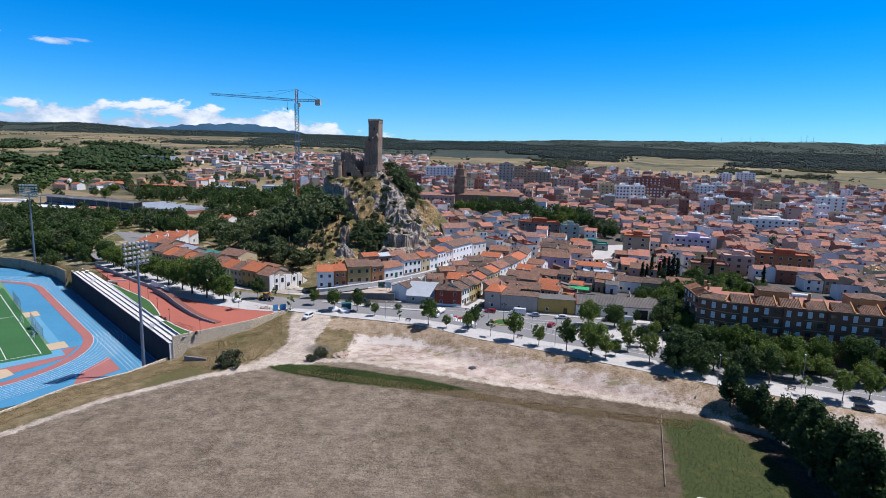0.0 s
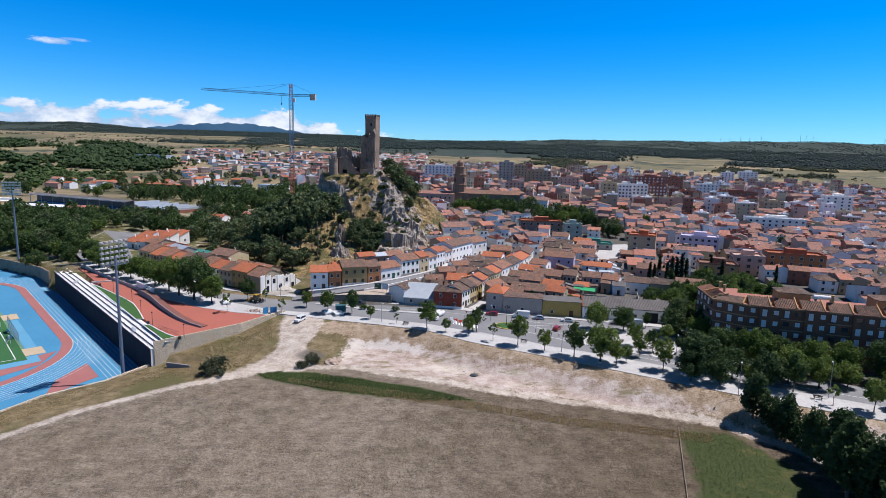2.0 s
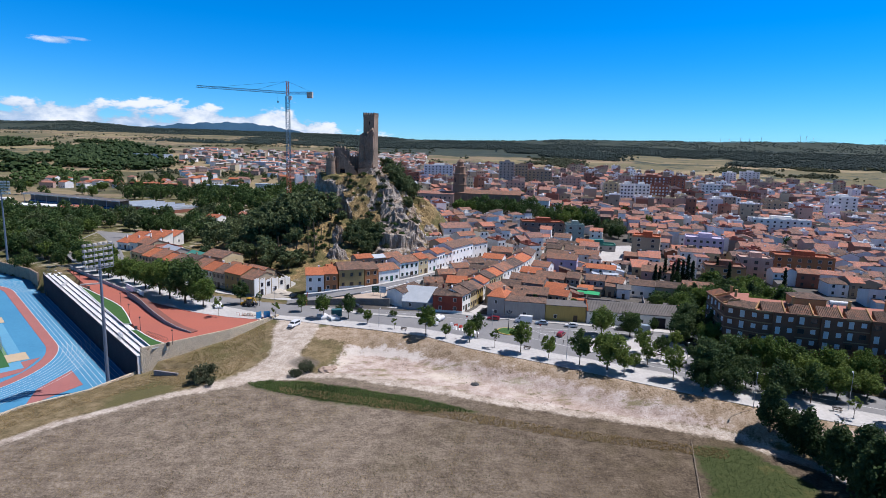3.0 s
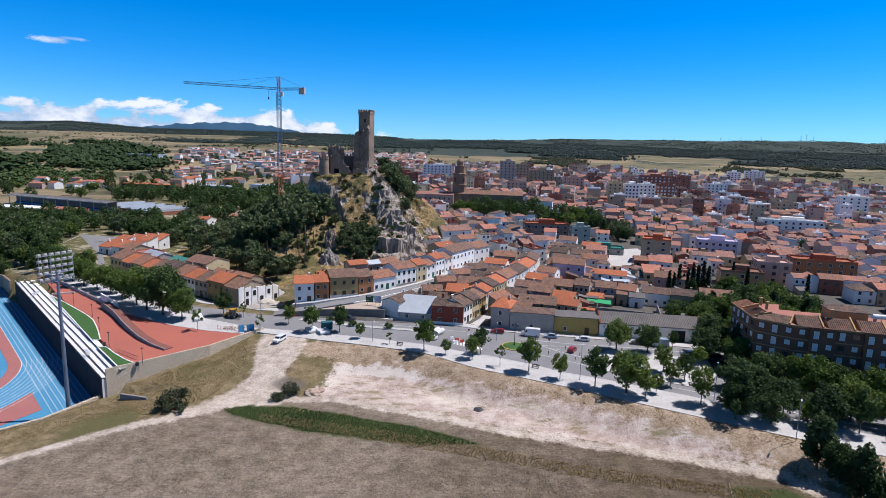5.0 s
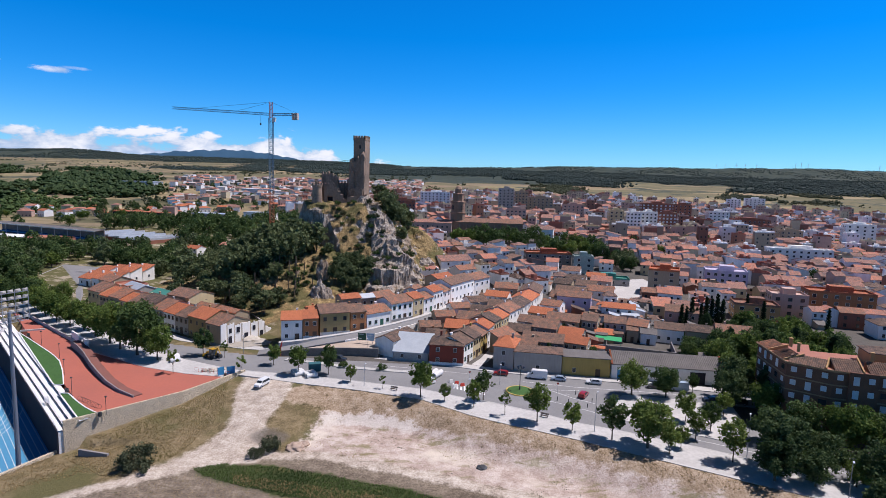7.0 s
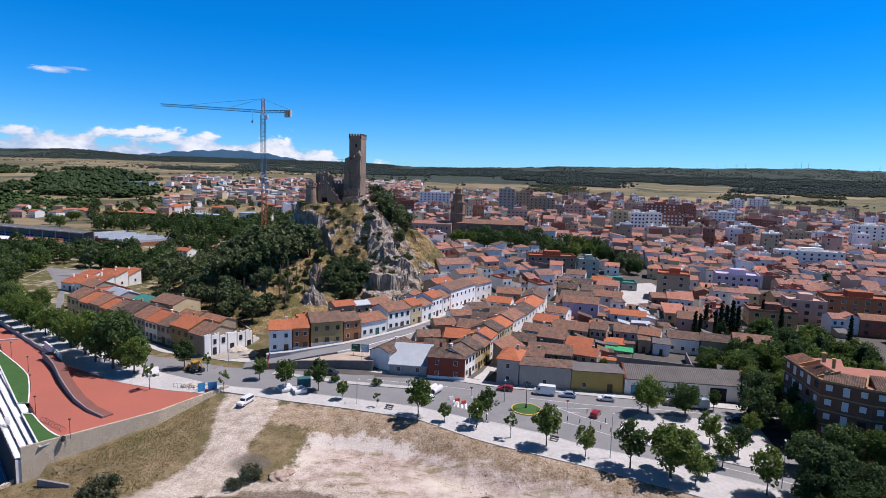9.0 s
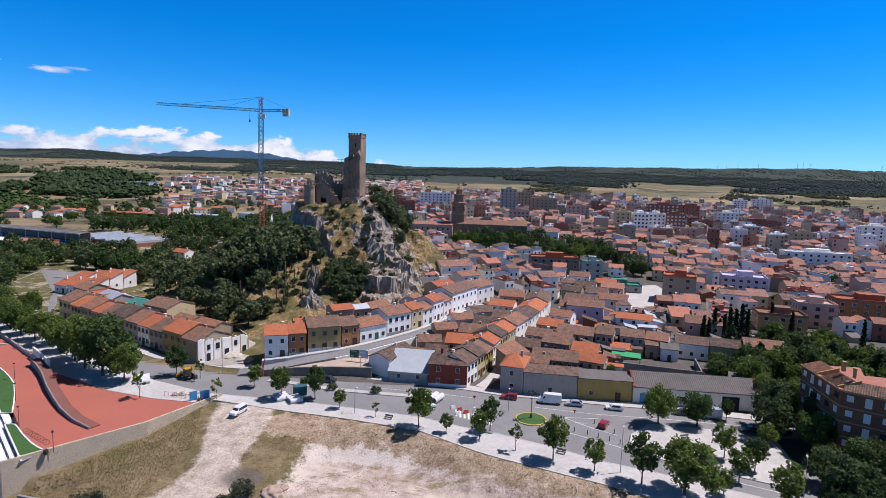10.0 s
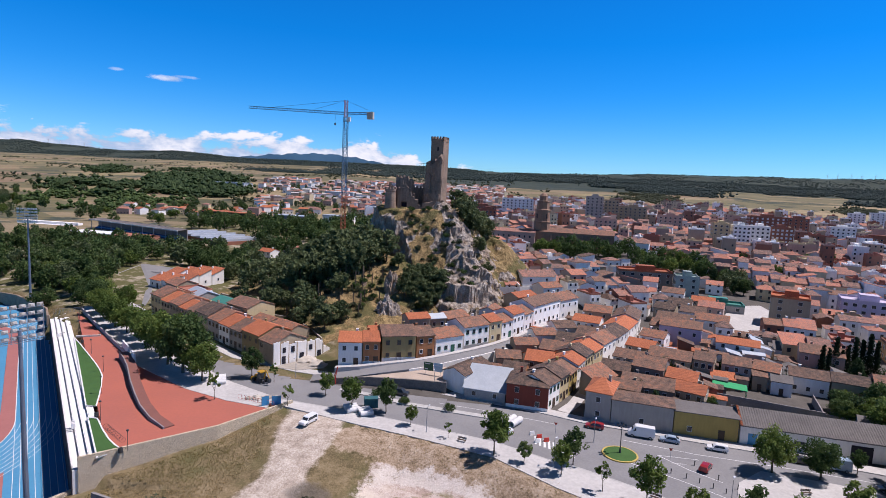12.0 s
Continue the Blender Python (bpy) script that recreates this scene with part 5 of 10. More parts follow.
def crag(x, y, z0, w, d, h, lean, seed):
    """A tall block of limestone with a broken, tapering outline."""
    bm = bmesh.new()
    bmesh.ops.create_icosphere(bm, subdivisions=5, radius=1.0)
    for v in bm.verts:
        n = v.co.copy()
        st = Vector((n.x * 2.6, n.y * 2.6, n.z * 0.9))
        r = 1 + 0.22 * noise.noise(n * 1.6 + Vector((seed, 0, 0))) - 0.34 * abs(noise.noise(st + Vector((0, 0, seed)))) + 0.13 * noise.noise(n * 4.2 + Vector((0, seed, 0))) + 0.06 * noise.noise(n * 9 + Vector((0, 0, seed)))
        q = Vector((n.x * w, n.y * d, (n.z + 0.55) * h * 0.66)) * r
        taper = 1 - 0.30 * max(0, q.z / h)
        v.co = Vector((q.x * taper + lean * q.z, q.y * taper, q.z))
    me = bpy.data.meshes.new("crag")
    bm.to_mesh(me)
    bm.free()
    me.attributes.new("bare", "FLOAT", "POINT").data.foreach_set("value", [1.0] * len(me.vertices))
    me.materials.append(rmat)
    ob = new("crag", me)
    ob.matrix_basis = pose(x, y, z0, 0, 0, seed * 37)
    return tagged(ob, "jagged grey limestone crag rising from dry grass", "rock", "limestone crags")


crag(-49.0, 262.0, 3.6, 5.6, 3.8, 8.8, -0.10, 1.0)
crag(-51.5, 274.5, 10.5, 3.0, 3.4, 9.5, 0.02, 2.0)
crag(-57, 268, 5.5, 4.2, 3.2, 3.0, 0.1, 3.0)
crag(-22.5, 283, 5.5, 5.0, 3.4, 5.0, 0.0, 5.0)
crag(-33, 281, 5.0, 3.6, 3.0, 4.2, 0.0, 6.0)
crag(-9, 293, 6, 3.4, 3.4, 4.2, 0.0, 11.0)
crag(-69, 262, 6.5, 2.4, 1.8, 2.0, 0.0, 21.0)
crag(-74, 270, 8.5, 2.0, 2.6, 2.4, 0.1, 22.0)
crag(-63, 277, 11, 2.8, 2.0, 3.0, 0.0, 23.0)
crag(-79, 284, 11, 2.6, 2.2, 4.5, -0.1, 12.0)

# ---- tower crane ----
crane = thing("tower_crane", None, "orange and blue lattice tower crane behind the castle", "crane")


def lattice(shape, a, b, w, bay, r, top=None):
    """A square lattice girder from a to b."""
    a, b = Vector(a), Vector(b)
    d = (b - a).normalized()
    s = d.cross(Vector((0, 0, 1)) if abs(d.z) < 0.9 else Vector((1, 0, 0))).normalized()
    u = s.cross(d)
    n = max(2, int((b - a).length / bay))
    cor = [(s * i + u * j) * w / 2 for i, j in ((-1, -1), (1, -1), (1, 1), (-1, 1))]
    for c in cor:
        shape.beam(a + c, b + c, r, n=4)
    for k in range(n):
        p, q = a + (b - a) * k / n, a + (b - a) * (k + 1) / n
        for i in range(4):
            c, e = cor[i], cor[(i + 1) % 4]
            shape.beam(p + c, q + e, r * 0.7, n=3)
            shape.beam(p + c, p + e, r * 0.7, n=3)


CB = Vector((-91.1, 332, 0))
s = Shape()
lattice(s, CB + Vector((0, 0, 4)), CB + Vector((0, 0, 46)), 1.9, 2.0, 0.13)
part("lower_mast", s, CRANE_O, crane, "orange lattice mast")
s = Shape()
lattice(s, CB + Vector((0, 0, 46)), CB + Vector((0, 0, 82.5)), 1.9, 2.0, 0.13)
part("upper_mast", s, CRANE_B, crane, "blue-grey lattice mast")
s = Shape()
lattice(s, CB + Vector((0, 0, 82.5)), CB + Vector((0, 0, 90.4)), 1.3, 1.6, 0.12)
part("cat_head", s, CRANE_O, crane, "orange tower head")
JT, CE = Vector((-147.2, 345, 87.6)), Vector((-76.0, 326.5, 84.0))
s = Shape()
lattice(s, CB + Vector((-1, 0.3, 84.3)), JT, 1.1, 2.0, 0.10)
part("jib", s, CRANE_B, crane, "long lattice jib")
s = Shape()
lattice(s, CB + Vector((1, -0.3, 84.1)), CE, 1.1, 2.0, 0.10)
part("counter_jib", s, CRANE_B, crane)
s = Shape()
d = (JT - CB - Vector((0, 0, 84.3)))
for f in (0.35, 0.8):
    s.beam(CB + Vector((0, 0, 90.3)), CB + Vector((0, 0, 84.6)) + d * f, 0.06, n=4)
s.beam(CB + Vector((0, 0, 90.3)), CE + Vector((0, 0, 0.4)), 0.06, n=4)
s.beam(CB + Vector((-6, 2, 84)), CB + Vector((-6, 2, 80)), 0.05)
s.beam(CB + Vector((-6, 2, 80)), CB + Vector((-6, 2, 79)), 0.4, n=6)
part("cable", s, DARK_STEEL, crane)
s = Shape()
m, _ = along((CE.x - 3, CE.y + 0.8), (CE.x, CE.y))
for k in range(3):
    s.add([m @ Vector(q) for q in ((1.1 * k, -.7, 81.3), (1.1 * k + .95, -.7, 81.3), (1.1 * k + .95, .7, 81.3), (1.1 * k, .7, 81.3), (1.1 * k, -.7, 84.6), (1.1 * k + .95, -.7, 84.6), (1.1 * k + .95, .7, 84.6), (1.1 * k, .7, 84.6))], [(3, 2, 1, 0), (4, 5, 6, 7), (0, 1, 5, 4), (1, 2, 6, 5), (2, 3, 7, 6), (3, 0, 4, 7)])
part("counterweight", s, CRANE_W, crane, "pale concrete counterweight")
part("cab", Shape().box((-90.2, 330.4, 80.5), (-88.6, 332, 82.6)), WHITE_P, crane, "small white cab")

# ---- houses ----
WIN = {}


def window_mesh(w, h, kind="plain"):
    key = (round(w, 2), round(h, 2), kind)
    if key not in WIN:
        s = Shape()
        fm = {"plain": WHITE_P, "brown": BROWN_F, "blind": WHITE_P, "green": WOOD_G, "door": WOOD_D, "gdoor": WOOD_G, "grey": CONCRETE}[kind]
        pane = {"plain": GLASS, "brown": GLASS, "blind": SHUTTER, "green": GLASS, "door": WOOD_D, "gdoor": WOOD_G, "grey": GLASS}[kind]
        f = 0.06
        xs, zs_ = (-w / 2 - f, -w / 2, w / 2, w / 2 + f), (-f, 0.0, h, h + f)
        ring4 = lambda x0, x1, z0, z1, y: [(x0, y, z0), (x1, y, z0), (x1, y, z1), (x0, y, z1)]
        vs = ring4(xs[0], xs[3], zs_[0], zs_[3], 0.03) + ring4(xs[0], xs[3], zs_[0], zs_[3], -0.10) + ring4(xs[1], xs[2], zs_[1], zs_[2], -0.10) + ring4(xs[1], xs[2], zs_[1], zs_[2], -0.012)
        s.add(vs, [(4 * k + i, 4 * k + (i + 1) % 4, 4 * k + 4 + (i + 1) % 4, 4 * k + 4 + i) for k in range(3) for i in range(4)] + [(12, 13, 14, 15)])
        s.m[-1] = 1
        WIN[key] = s.mesh("window", [fm, pane])
    return WIN[key]


def gable_shapes(l, d, h, pitch, over=0.35, base=-2.0, hipped=False, lean=False):
    """The walls and the roof of a house of length l along x and depth d along y."""
    top = h + d / 2 * pitch
    w, r = Shape(), Shape()
    t = 0.2
    if lean:
        top = h + d * pitch
        w.add([(0, 0, base), (l, 0, base), (l, d, base), (0, d, base), (0, 0, h), (l, 0, h), (l, d, top), (0, d, top)], [(0, 1, 5, 4), (1, 2, 6, 5), (2, 3, 7, 6), (3, 0, 4, 7), (4, 5, 6, 7)])
        e = over * pitch
        r.add([(-over, -over, h - e + .02), (l + over, -over, h - e + .02), (l + over, d + over, top + e + .02), (-over, d + over, top + e + .02), (-over, -over, h - e + t), (l + over, -over, h - e + t), (l + over, d + over, top + e + t), (-over, d + over, top + e + t)],
              [(3, 2, 1, 0), (4, 5, 6, 7), (0, 1, 5, 4), (1, 2, 6, 5), (2, 3, 7, 6), (3, 0, 4, 7)])
        return w, r, top
    if hipped:
        hp = min(d / 2, l / 2 - 0.4)
        w.box((0, 0, base), (l, d, h))
        o, e = over, over * pitch
        r.add([(-o, -o, h - e + .02), (l + o, -o, h - e + .02), (l + o, d + o, h - e + .02), (-o, d + o, h - e + .02), (-o, -o, h - e + t), (l + o, -o, h - e + t), (l + o, d + o, h - e + t), (-o, d + o, h - e + t), (hp, d / 2, top + t), (l - hp, d / 2, top + t)],
              [(3, 2, 1, 0), (0, 1, 5, 4), (1, 2, 6, 5), (2, 3, 7, 6), (3, 0, 4, 7), (4, 5, 9, 8), (5, 6, 9), (6, 7, 8, 9), (7, 4, 8)])
        return w, r, top
    w.add([(0, 0, base), (l, 0, base), (l, d, base), (0, d, base), (0, 0, h), (l, 0, h), (l, d, h), (0, d, h), (0, d / 2, top), (l, d / 2, top)],
          [(0, 1, 5, 4), (1, 2, 6, 9, 5), (2, 3, 7, 6), (3, 0, 4, 8, 7), (4, 5, 9, 8), (8, 9, 6, 7)])
    o, e = over, over * pitch
    g = 0.22
    for y0, z0, y1, z1 in ((-o, h - e, d / 2, top), (d + o, h - e, d / 2, top)):
        a = [(-g, y0, z0 + .03), (l + g, y0, z0 + .03), (l + g, y1, z1 + .03), (-g, y1, z1 + .03)]
        c = [(x, y, z + t) for x, y, z in a]
        fs = [(3, 2, 1, 0), (4, 5, 6, 7), (0, 1, 5, 4), (1, 2, 6, 5), (2, 3, 7, 6), (3, 0, 4, 7)]
        r.add(a + c, fs if y0 < y1 else [q[::-1] for q in fs])
    return w, r, top


TAKEN = []


def house(a, b, d, h, z, wall, roof, label, storeys=2, kind="plain", pitch=0.4, bays=None, door="door", style="gable", side=0, chimney=True, cat="house", group="", trim=None, gh=None, back=0):
    """A house whose front runs from a to b, seen with a on the left; d is its depth, h its eaves, z its floor."""
    m, l = along(a, b, z)
    mid = m @ Vector((l / 2, d / 2, 0))
    TAKEN.append((mid.x, mid.y, 0.27 * (l + d)))
    ob = thing("house", m, label, cat, group)
    w, r, top = gable_shapes(l, d, h, pitch, lean=style == "lean", hipped=style == "hip")
    if style == "flat":
        w = Shape().box((0, 0, -2), (l, d, h))
        r = Shape()
        for q in ((0, 0, l, .25), (0, d - .25, l, d), (0, .25, .25, d - .25), (l - .25, .25, l, d - .25)):
            r.box((q[0], q[1], h), (q[2], q[3], h + .7))
        r.box((.25, .25, h), (l - .25, d - .25, h + .05))
        top = h
    part("wall", w, wall, ob)
    part("roof", r, roof, ob)
    if trim:
        part("plinth", Shape().box((-.03, -.06, -1.5), (l + .03, -.002, 0.75)), trim, ob)
    bays = bays or max(1, int(l / 2.7))
    sh = h / storeys
    for f in range(storeys):
        for k in range(bays):
            x = l * (k + 0.5) / bays
            if f == 0 and (k == bays // 2 or bays == 1) and door:
                part("door", window_mesh(1.2, 2.1, door), None, ob, at=pose(x, 0, 0.05))
            else:
                part("window", window_mesh(0.95, 1.25 if f else 1.15, kind), None, ob, at=pose(x, 0, f * sh + 0.95))
    for k in range(side):
        for f in range(storeys):
            part("window", window_mesh(0.9, 1.2, kind), None, ob, at=pose(l, d * (k + 0.5) / side, f * sh + 0.95, 0, 0, 90))
    for k in range(back):
        for f in range(storeys):
            part("window", window_mesh(0.9, 1.2, kind), None, ob, at=pose(0, d * (k + 0.5) / back, f * sh + 0.95, 0, 0, -90))
    if chimney and style in ("gable", "hip"):
        cx = l * (0.25 if len(label) % 2 else 0.7)
        part("chimney", Shape().box((cx, d * .55, top - 1.2), (cx + .6, d * .55 + .5, top + .7)).box((cx - .08, d * .55 - .08, top + .7), (cx + .68, d * .55 + .58, top + .8)), wall, ob)
    return ob


# row that climbs along the foot of the castle rock
ROWS_A = [
    ((-50.8, 214.5), (-44.6, 216.1), 9, 6.6, 2.2, RENDER_W, ROOF_NEW, "white rendered house with a bright orange roof", dict(bays=2)),
    ((-44.4, 216.4), (-39.9, 217.8), 9, 6.4, 2.6, W_ORANGE, ROOF_NEW, "narrow red-brown rendered house with white door", dict(bays=2, trim=RENDER_W)),
    ((-39.7, 219.2), (-30.9, 223.0), 10, 6.9, 3.2, W_OLIVE, ROOF_OLD, "olive-ochre house with dark garage doors", dict(bays=3, kind="brown", trim=RENDER_W)),
    ((-30.7, 223.6), (-26.1, 226.6), 9, 6.1, 3.6, W_ORANGE, ROOF_OLD, "orange-brown rendered house under old tiles", dict(bays=2)),
    ((-25.9, 227.6), (-18.8, 234.4), 9, 4.6, 3.8, RENDER_W, ROOF_OLD, "low white house with a green garage door", dict(storeys=1, bays=4, kind="green", door="gdoor")),
    ((-18.6, 236.2), (-11.7, 243.2), 9, 6.3, 3.9, RENDER_W, ROOF_OLD, "white house with green shutters, grey plinth", dict(bays=4, kind="green", trim=CONCRETE)),
    ((-11.5, 244.2), (-8.1, 248.4), 8, 6.6, 4.0, W_CREAM, ROOF_NEW, "cream house with an orange tiled roof", dict(bays=2)),
    ((-8, 249), (-4.7, 254.4), 8, 5.6, 4.0, RENDER_W, ROOF_OLD, "white house with a green door", dict(bays=2, door="gdoor")),
    ((-4.6, 255), (-1.2, 261.2), 8, 7.2, 4.0, RENDER_W, ROOF_NEW, "tall white house with an orange roof", dict(bays=3, side=2)),
    ((-1, 261.6), (1.8, 268.0), 9, 6.0, 4.0, RENDER_W, ROOF_OLD, "white house with barred windows", dict(bays=2)),
    ((2, 268.4), (12, 286.2), 10, 7.6, 4.0, RENDER_W, ROOF_OLD, "long white house with two rows of windows", dict(bays=6)),
    ((12.2, 286.8), (19.6, 297), 10, 7.2, 3.6, RENDER_W, ROOF_OLD, "white corner house with a balcony", dict(bays=3, side=3)),
]
for a, b2, d, h, z, wl, rf, lb, kw in ROWS_A:
    house(a, b2, d, h, z, wl, rf, lb, group="houses along the castle street", **kw)
# lower roofs and sheds behind that row
for a, b2, d, h, z, wl, rf, lb in (
        ((-46, 227.5), (-38.5, 230.5), 6, 5.2, 3.4, W_ORANGE, ROOF_NEW, "small back building with an orange roof"),
        ((-36, 236), (-30, 240), 6, 7.0, 4.4, W_TAN, ROOF_NEW, "back house with an orange roof below the crag"),
        ((-30, 240.5), (-25.5, 243.5), 5, 6.6, 4.4, W_TAN, TIN, "lean-to shed with a pale sheet roof"),
        ((-25, 244), (-19, 251), 7, 6.0, 4.6, W_TAN, ROOF_OLD, "tan back house under old tiles"),
        ((-11, 262), (-9, 270), 6, 5.0, 5.0, RENDER_W, ROOF_OLD, "white back house under the rock"),
        ((-4, 283), (3, 292), 7, 5.5, 6.0, W_TAN, ROOF_NEW, "back house with faded orange roof"),
        ((-3, 318), (11, 325), 11, 6.0, 8.2, RENDER_W, ROOF_TOWN, "wide white house with a pale pinkish roof"),
        ((-10, 311), (-4, 313), 5, 3.6, 7.6, RENDER_W, TERRACE, "small white yard building below the slope"),
        ((6, 306), (14, 312), 8, 6.0, 6.0, RENDER_W, ROOF_OLD, "white house behind the long row")):
    house(a, b2, d, h, z, wl, rf, lb, bays=2, group="back houses under the castle rock", door=None)

cw_ = Shape()
for a, b2, z1 in (((-20, 304), (-12, 307), 10.5), ((-12, 307), (-4, 309), 11.0), ((-4, 309), (4, 314), 11.2), ((-12, 307), (-14, 316), 12.0), ((-4, 309), (-6, 318), 12.2)):
    m, l = along(a, b2)
    cw_.add([m @ Vector(q) for q in ((0, 0, 2), (l, 0, 2), (l, .35, 2), (0, .35, 2), (0, 0, z1), (l, 0, z1), (l, .35, z1), (0, .35, z1))], [(4, 5, 6, 7), (0, 1, 5, 4), (1, 2, 6, 5), (2, 3, 7, 6), (3, 0, 4, 7)])
solid("courtyard_wall", cw_, RENDER_W, "white rendered yard walls below the castle slope", "wall", kind="structure")

# block between the two streets
house((-4, 203.4), (6, 202.4), 9.5, 5.9, 0.1, W_RED, ROOF_OLD, "dark red corner house with white window surrounds", bays=2, style="hip", trim=RENDER_W, side=0, door=None)
ROWS_B = [
    ((6.1, 203.4), (9.0, 209.2), 9, 6.0, 0.1, RENDER_W, ROOF_OLD, "white house with green shutters", "green"),
    ((9.1, 209.4), (11.5, 214.4), 9, 6.3, 0.1, W_CREAM, ROOF_OLD, "cream house with small balconies", "brown"),
    ((11.6, 214.6), (14.0, 220.8), 9, 5.6, 0.1, W_YELLOW, ROOF_OLD, "pale yellow house on the side street", "brown"),
    ((14.1, 221), (16.6, 227.6), 8, 6.4, 0.1, RENDER_W, ROOF_NEW, "white house with an orange roof", "plain"),
    ((16.7, 228), (19.4, 234.4), 9, 6.8, 0.1, W_CREAM, ROOF_OLD, "cream house under old brown tiles", "brown"),
    ((19.6, 234.8), (23.0, 242), 9, 6.4, 0.1, W_CREAM, ROOF_NEW, "cream terraced house with an orange roof", "plain"),
    ((23.2, 242.4), (28.4, 252.8), 9, 6.8, 0.2, RENDER_W, ROOF_OLD, "white terraced house with many windows", "plain"),
    ((28.6, 253.2), (34, 265.6), 9, 6.4, 0.3, RENDER_W, ROOF_OLD, "white terraced house on the narrow street", "plain"),
    ((34.2, 266), (39.6, 280), 9, 6.2, 0.5, RENDER_W, ROOF_NEW, "white house with a pinkish roof", "plain"),
    ((39.8, 280.4), (44, 297), 9, 6.6, 0.6, RENDER_W, ROOF_OLD, "white house at the head of the street", "plain")]
for a, b2, d, h, z, wl, rf, lb, kd in ROWS_B:
    house(a, b2, d, h, z, wl, rf, lb, kind=kd, bays=3, group="houses along the narrow street")
for a, b2, d, h, z, wl, rf, lb, st in (
        ((-15.0, 208.0), (-9.0, 219.6), 6.6, 4.9, 0.1, RENDER_W, ROOF_OLD, "white house with patched brown and orange roof", "gable"),
        ((-14.7, 206.0), (-4.3, 204.6), 8.5, 2.7, 0.1, CONCRETE, TIN, "low garage with a pale zinc roof", "lean"),
        ((-6, 217), (0, 216), 7, 4.6, 0.2, W_ORANGE, ROOF_OLD, "low house with unplastered brick wall", "gable"),
        ((-8, 226), (-1, 227), 7, 4.0, 1.0, W_TAN, ROOF_OLD, "low stone shed with brown tiles", "gable"),
        ((0, 225), (7.5, 224), 9, 5.2, 0.3, W_TAN, ROOF_NEW, "house with a reddish tiled roof", "gable"),
        ((-3, 238), (4, 240), 7, 4.2, 1.6, W_TAN, ROOF_OLD, "low brown-roofed house between yards", "gable"),
        ((4, 236), (12, 234), 9, 5.6, 0.4, W_PINK, ROOF_OLD, "house with weathered brown tiles", "gable"),
        ((3, 250), (10, 253), 7, 4.6, 1.6, RENDER_W, ROOF_OLD, "white-walled low house under old tiles", "gable"),
        ((9, 247), (17, 245), 9, 5.4, 0.6, W_TAN, ROOF_OLD, "tan house with a sagging old roof", "gable"),
        ((10, 262), (17, 265), 8, 5.0, 1.2, RENDER_W, ROOF_OLD, "white house with brown roof", "gable"),
        ((16, 256), (23, 254), 9, 5.8, 0.6, W_TAN, ROOF_OLD, "tan house among old roofs", "gable"),
        ((16, 274), (25, 271), 8, 5.6, 1.2, RENDER_W, ROOF_NEW, "white house with a pale orange roof", "gable"),
        ((21, 288), (31, 286), 9, 6.0, 1.6, W_TAN, ROOF_OLD, "stone-coloured house with brown roof", "gable")):
    house(a, b2, d, h, z, wl, rf, lb, style=st, bays=2, group="old houses between the streets", door=None, storeys=2 if h > 5 else 1)

# east side of the narrow street, facing the main road
house((14.6, 201.8), (20.2, 200.1), 10, 6.6, 0.1, W_GREY, ROOF_NEW, "grey corner building with an orange roof and balcony", bays=1, style="hip", door=None)
house((20.4, 200.05), (33.6, 198.1), 5, 5.6, 0.1, W_GREY, ROOF_OLD, "long blank grey rendered wall with a tiled top", storeys=1, bays=1, style="lean", pitch=0.1, door=None)
house((33.8, 198.05), (46.8, 196.6), 6, 5.2, 0.1, W_YELLOW, FIBRE, "yellow ochre walled yard building with a dark gate", storeys=1, bays=2, style="lean", pitch=0.05, chimney=False)
shed = thing("long_shed", along((47.2, 196.5), (77, 193.2), 0.0)[0], "long white shed with a grey corrugated roof", "shed")
w, r, top = gable_shapes(30, 10.5, 4.2, 0.42, 0.4)
part("wall", w, RENDER_W, shed)
rib = Shape()
for k in range(60):
    x = -0.2 + k * 0.507
    for y0, y1 in ((-0.4, 5.25), (10.9, 5.25)):
        z0 = 4.2 - 0.17 + 0.23
        rib.add([(x, y0, z0), (x + .25, y0, z0), (x + .25, y1, top + .23), (x, y1, top + .23), (x + .05, y0, z0 + .06), (x + .2, y0, z0 + .06), (x + .2, y1, top + .29), (x + .05, y1, top + .29)],
                [(4, 5, 6, 7), (0, 4, 7, 3), (5, 1, 2, 6), (0, 1, 5, 4)])
part("roof", r, FIBRE, shed)
part("roof_rib", rib, FIBRE, shed)
for x in (-0.2, 29.7):
    e = Shape()
    for y0, y1 in ((-0.45, 5.25), (10.95, 5.25)):
        e.add([(x, y0, 4.3), (x + .5, y0, 4.3), (x + .5, y1, top + .3), (x, y1, top + .3), (x, y0, 4.42), (x + .5, y0, 4.42), (x + .5, y1, top + .42), (x, y1, top + .42)], [(4, 5, 6, 7), (0, 1, 5, 4), (1, 2, 6, 5), (3, 0, 4, 7), (7, 6, 5, 4)])
    part("verge_tile", e, ROOF_NEW, shed, "orange verge tiles")
# the gateway is a near-black sheet that paints the shade within
part("gate", Shape().box((21, -.05, 0), (25, .0, 3.3)), NAVY, shed, "dark open gateway")
part("door", Shape().box((1.6, -.05, 0), (3.4, .0, 2.6)), PLAST_B, shed, "blue metal door")
for x in (11.5, 17):
    part("window", window_mesh(2.0, 1.0, "grey"), None, shed, at=pose(x, 0, 1.4))
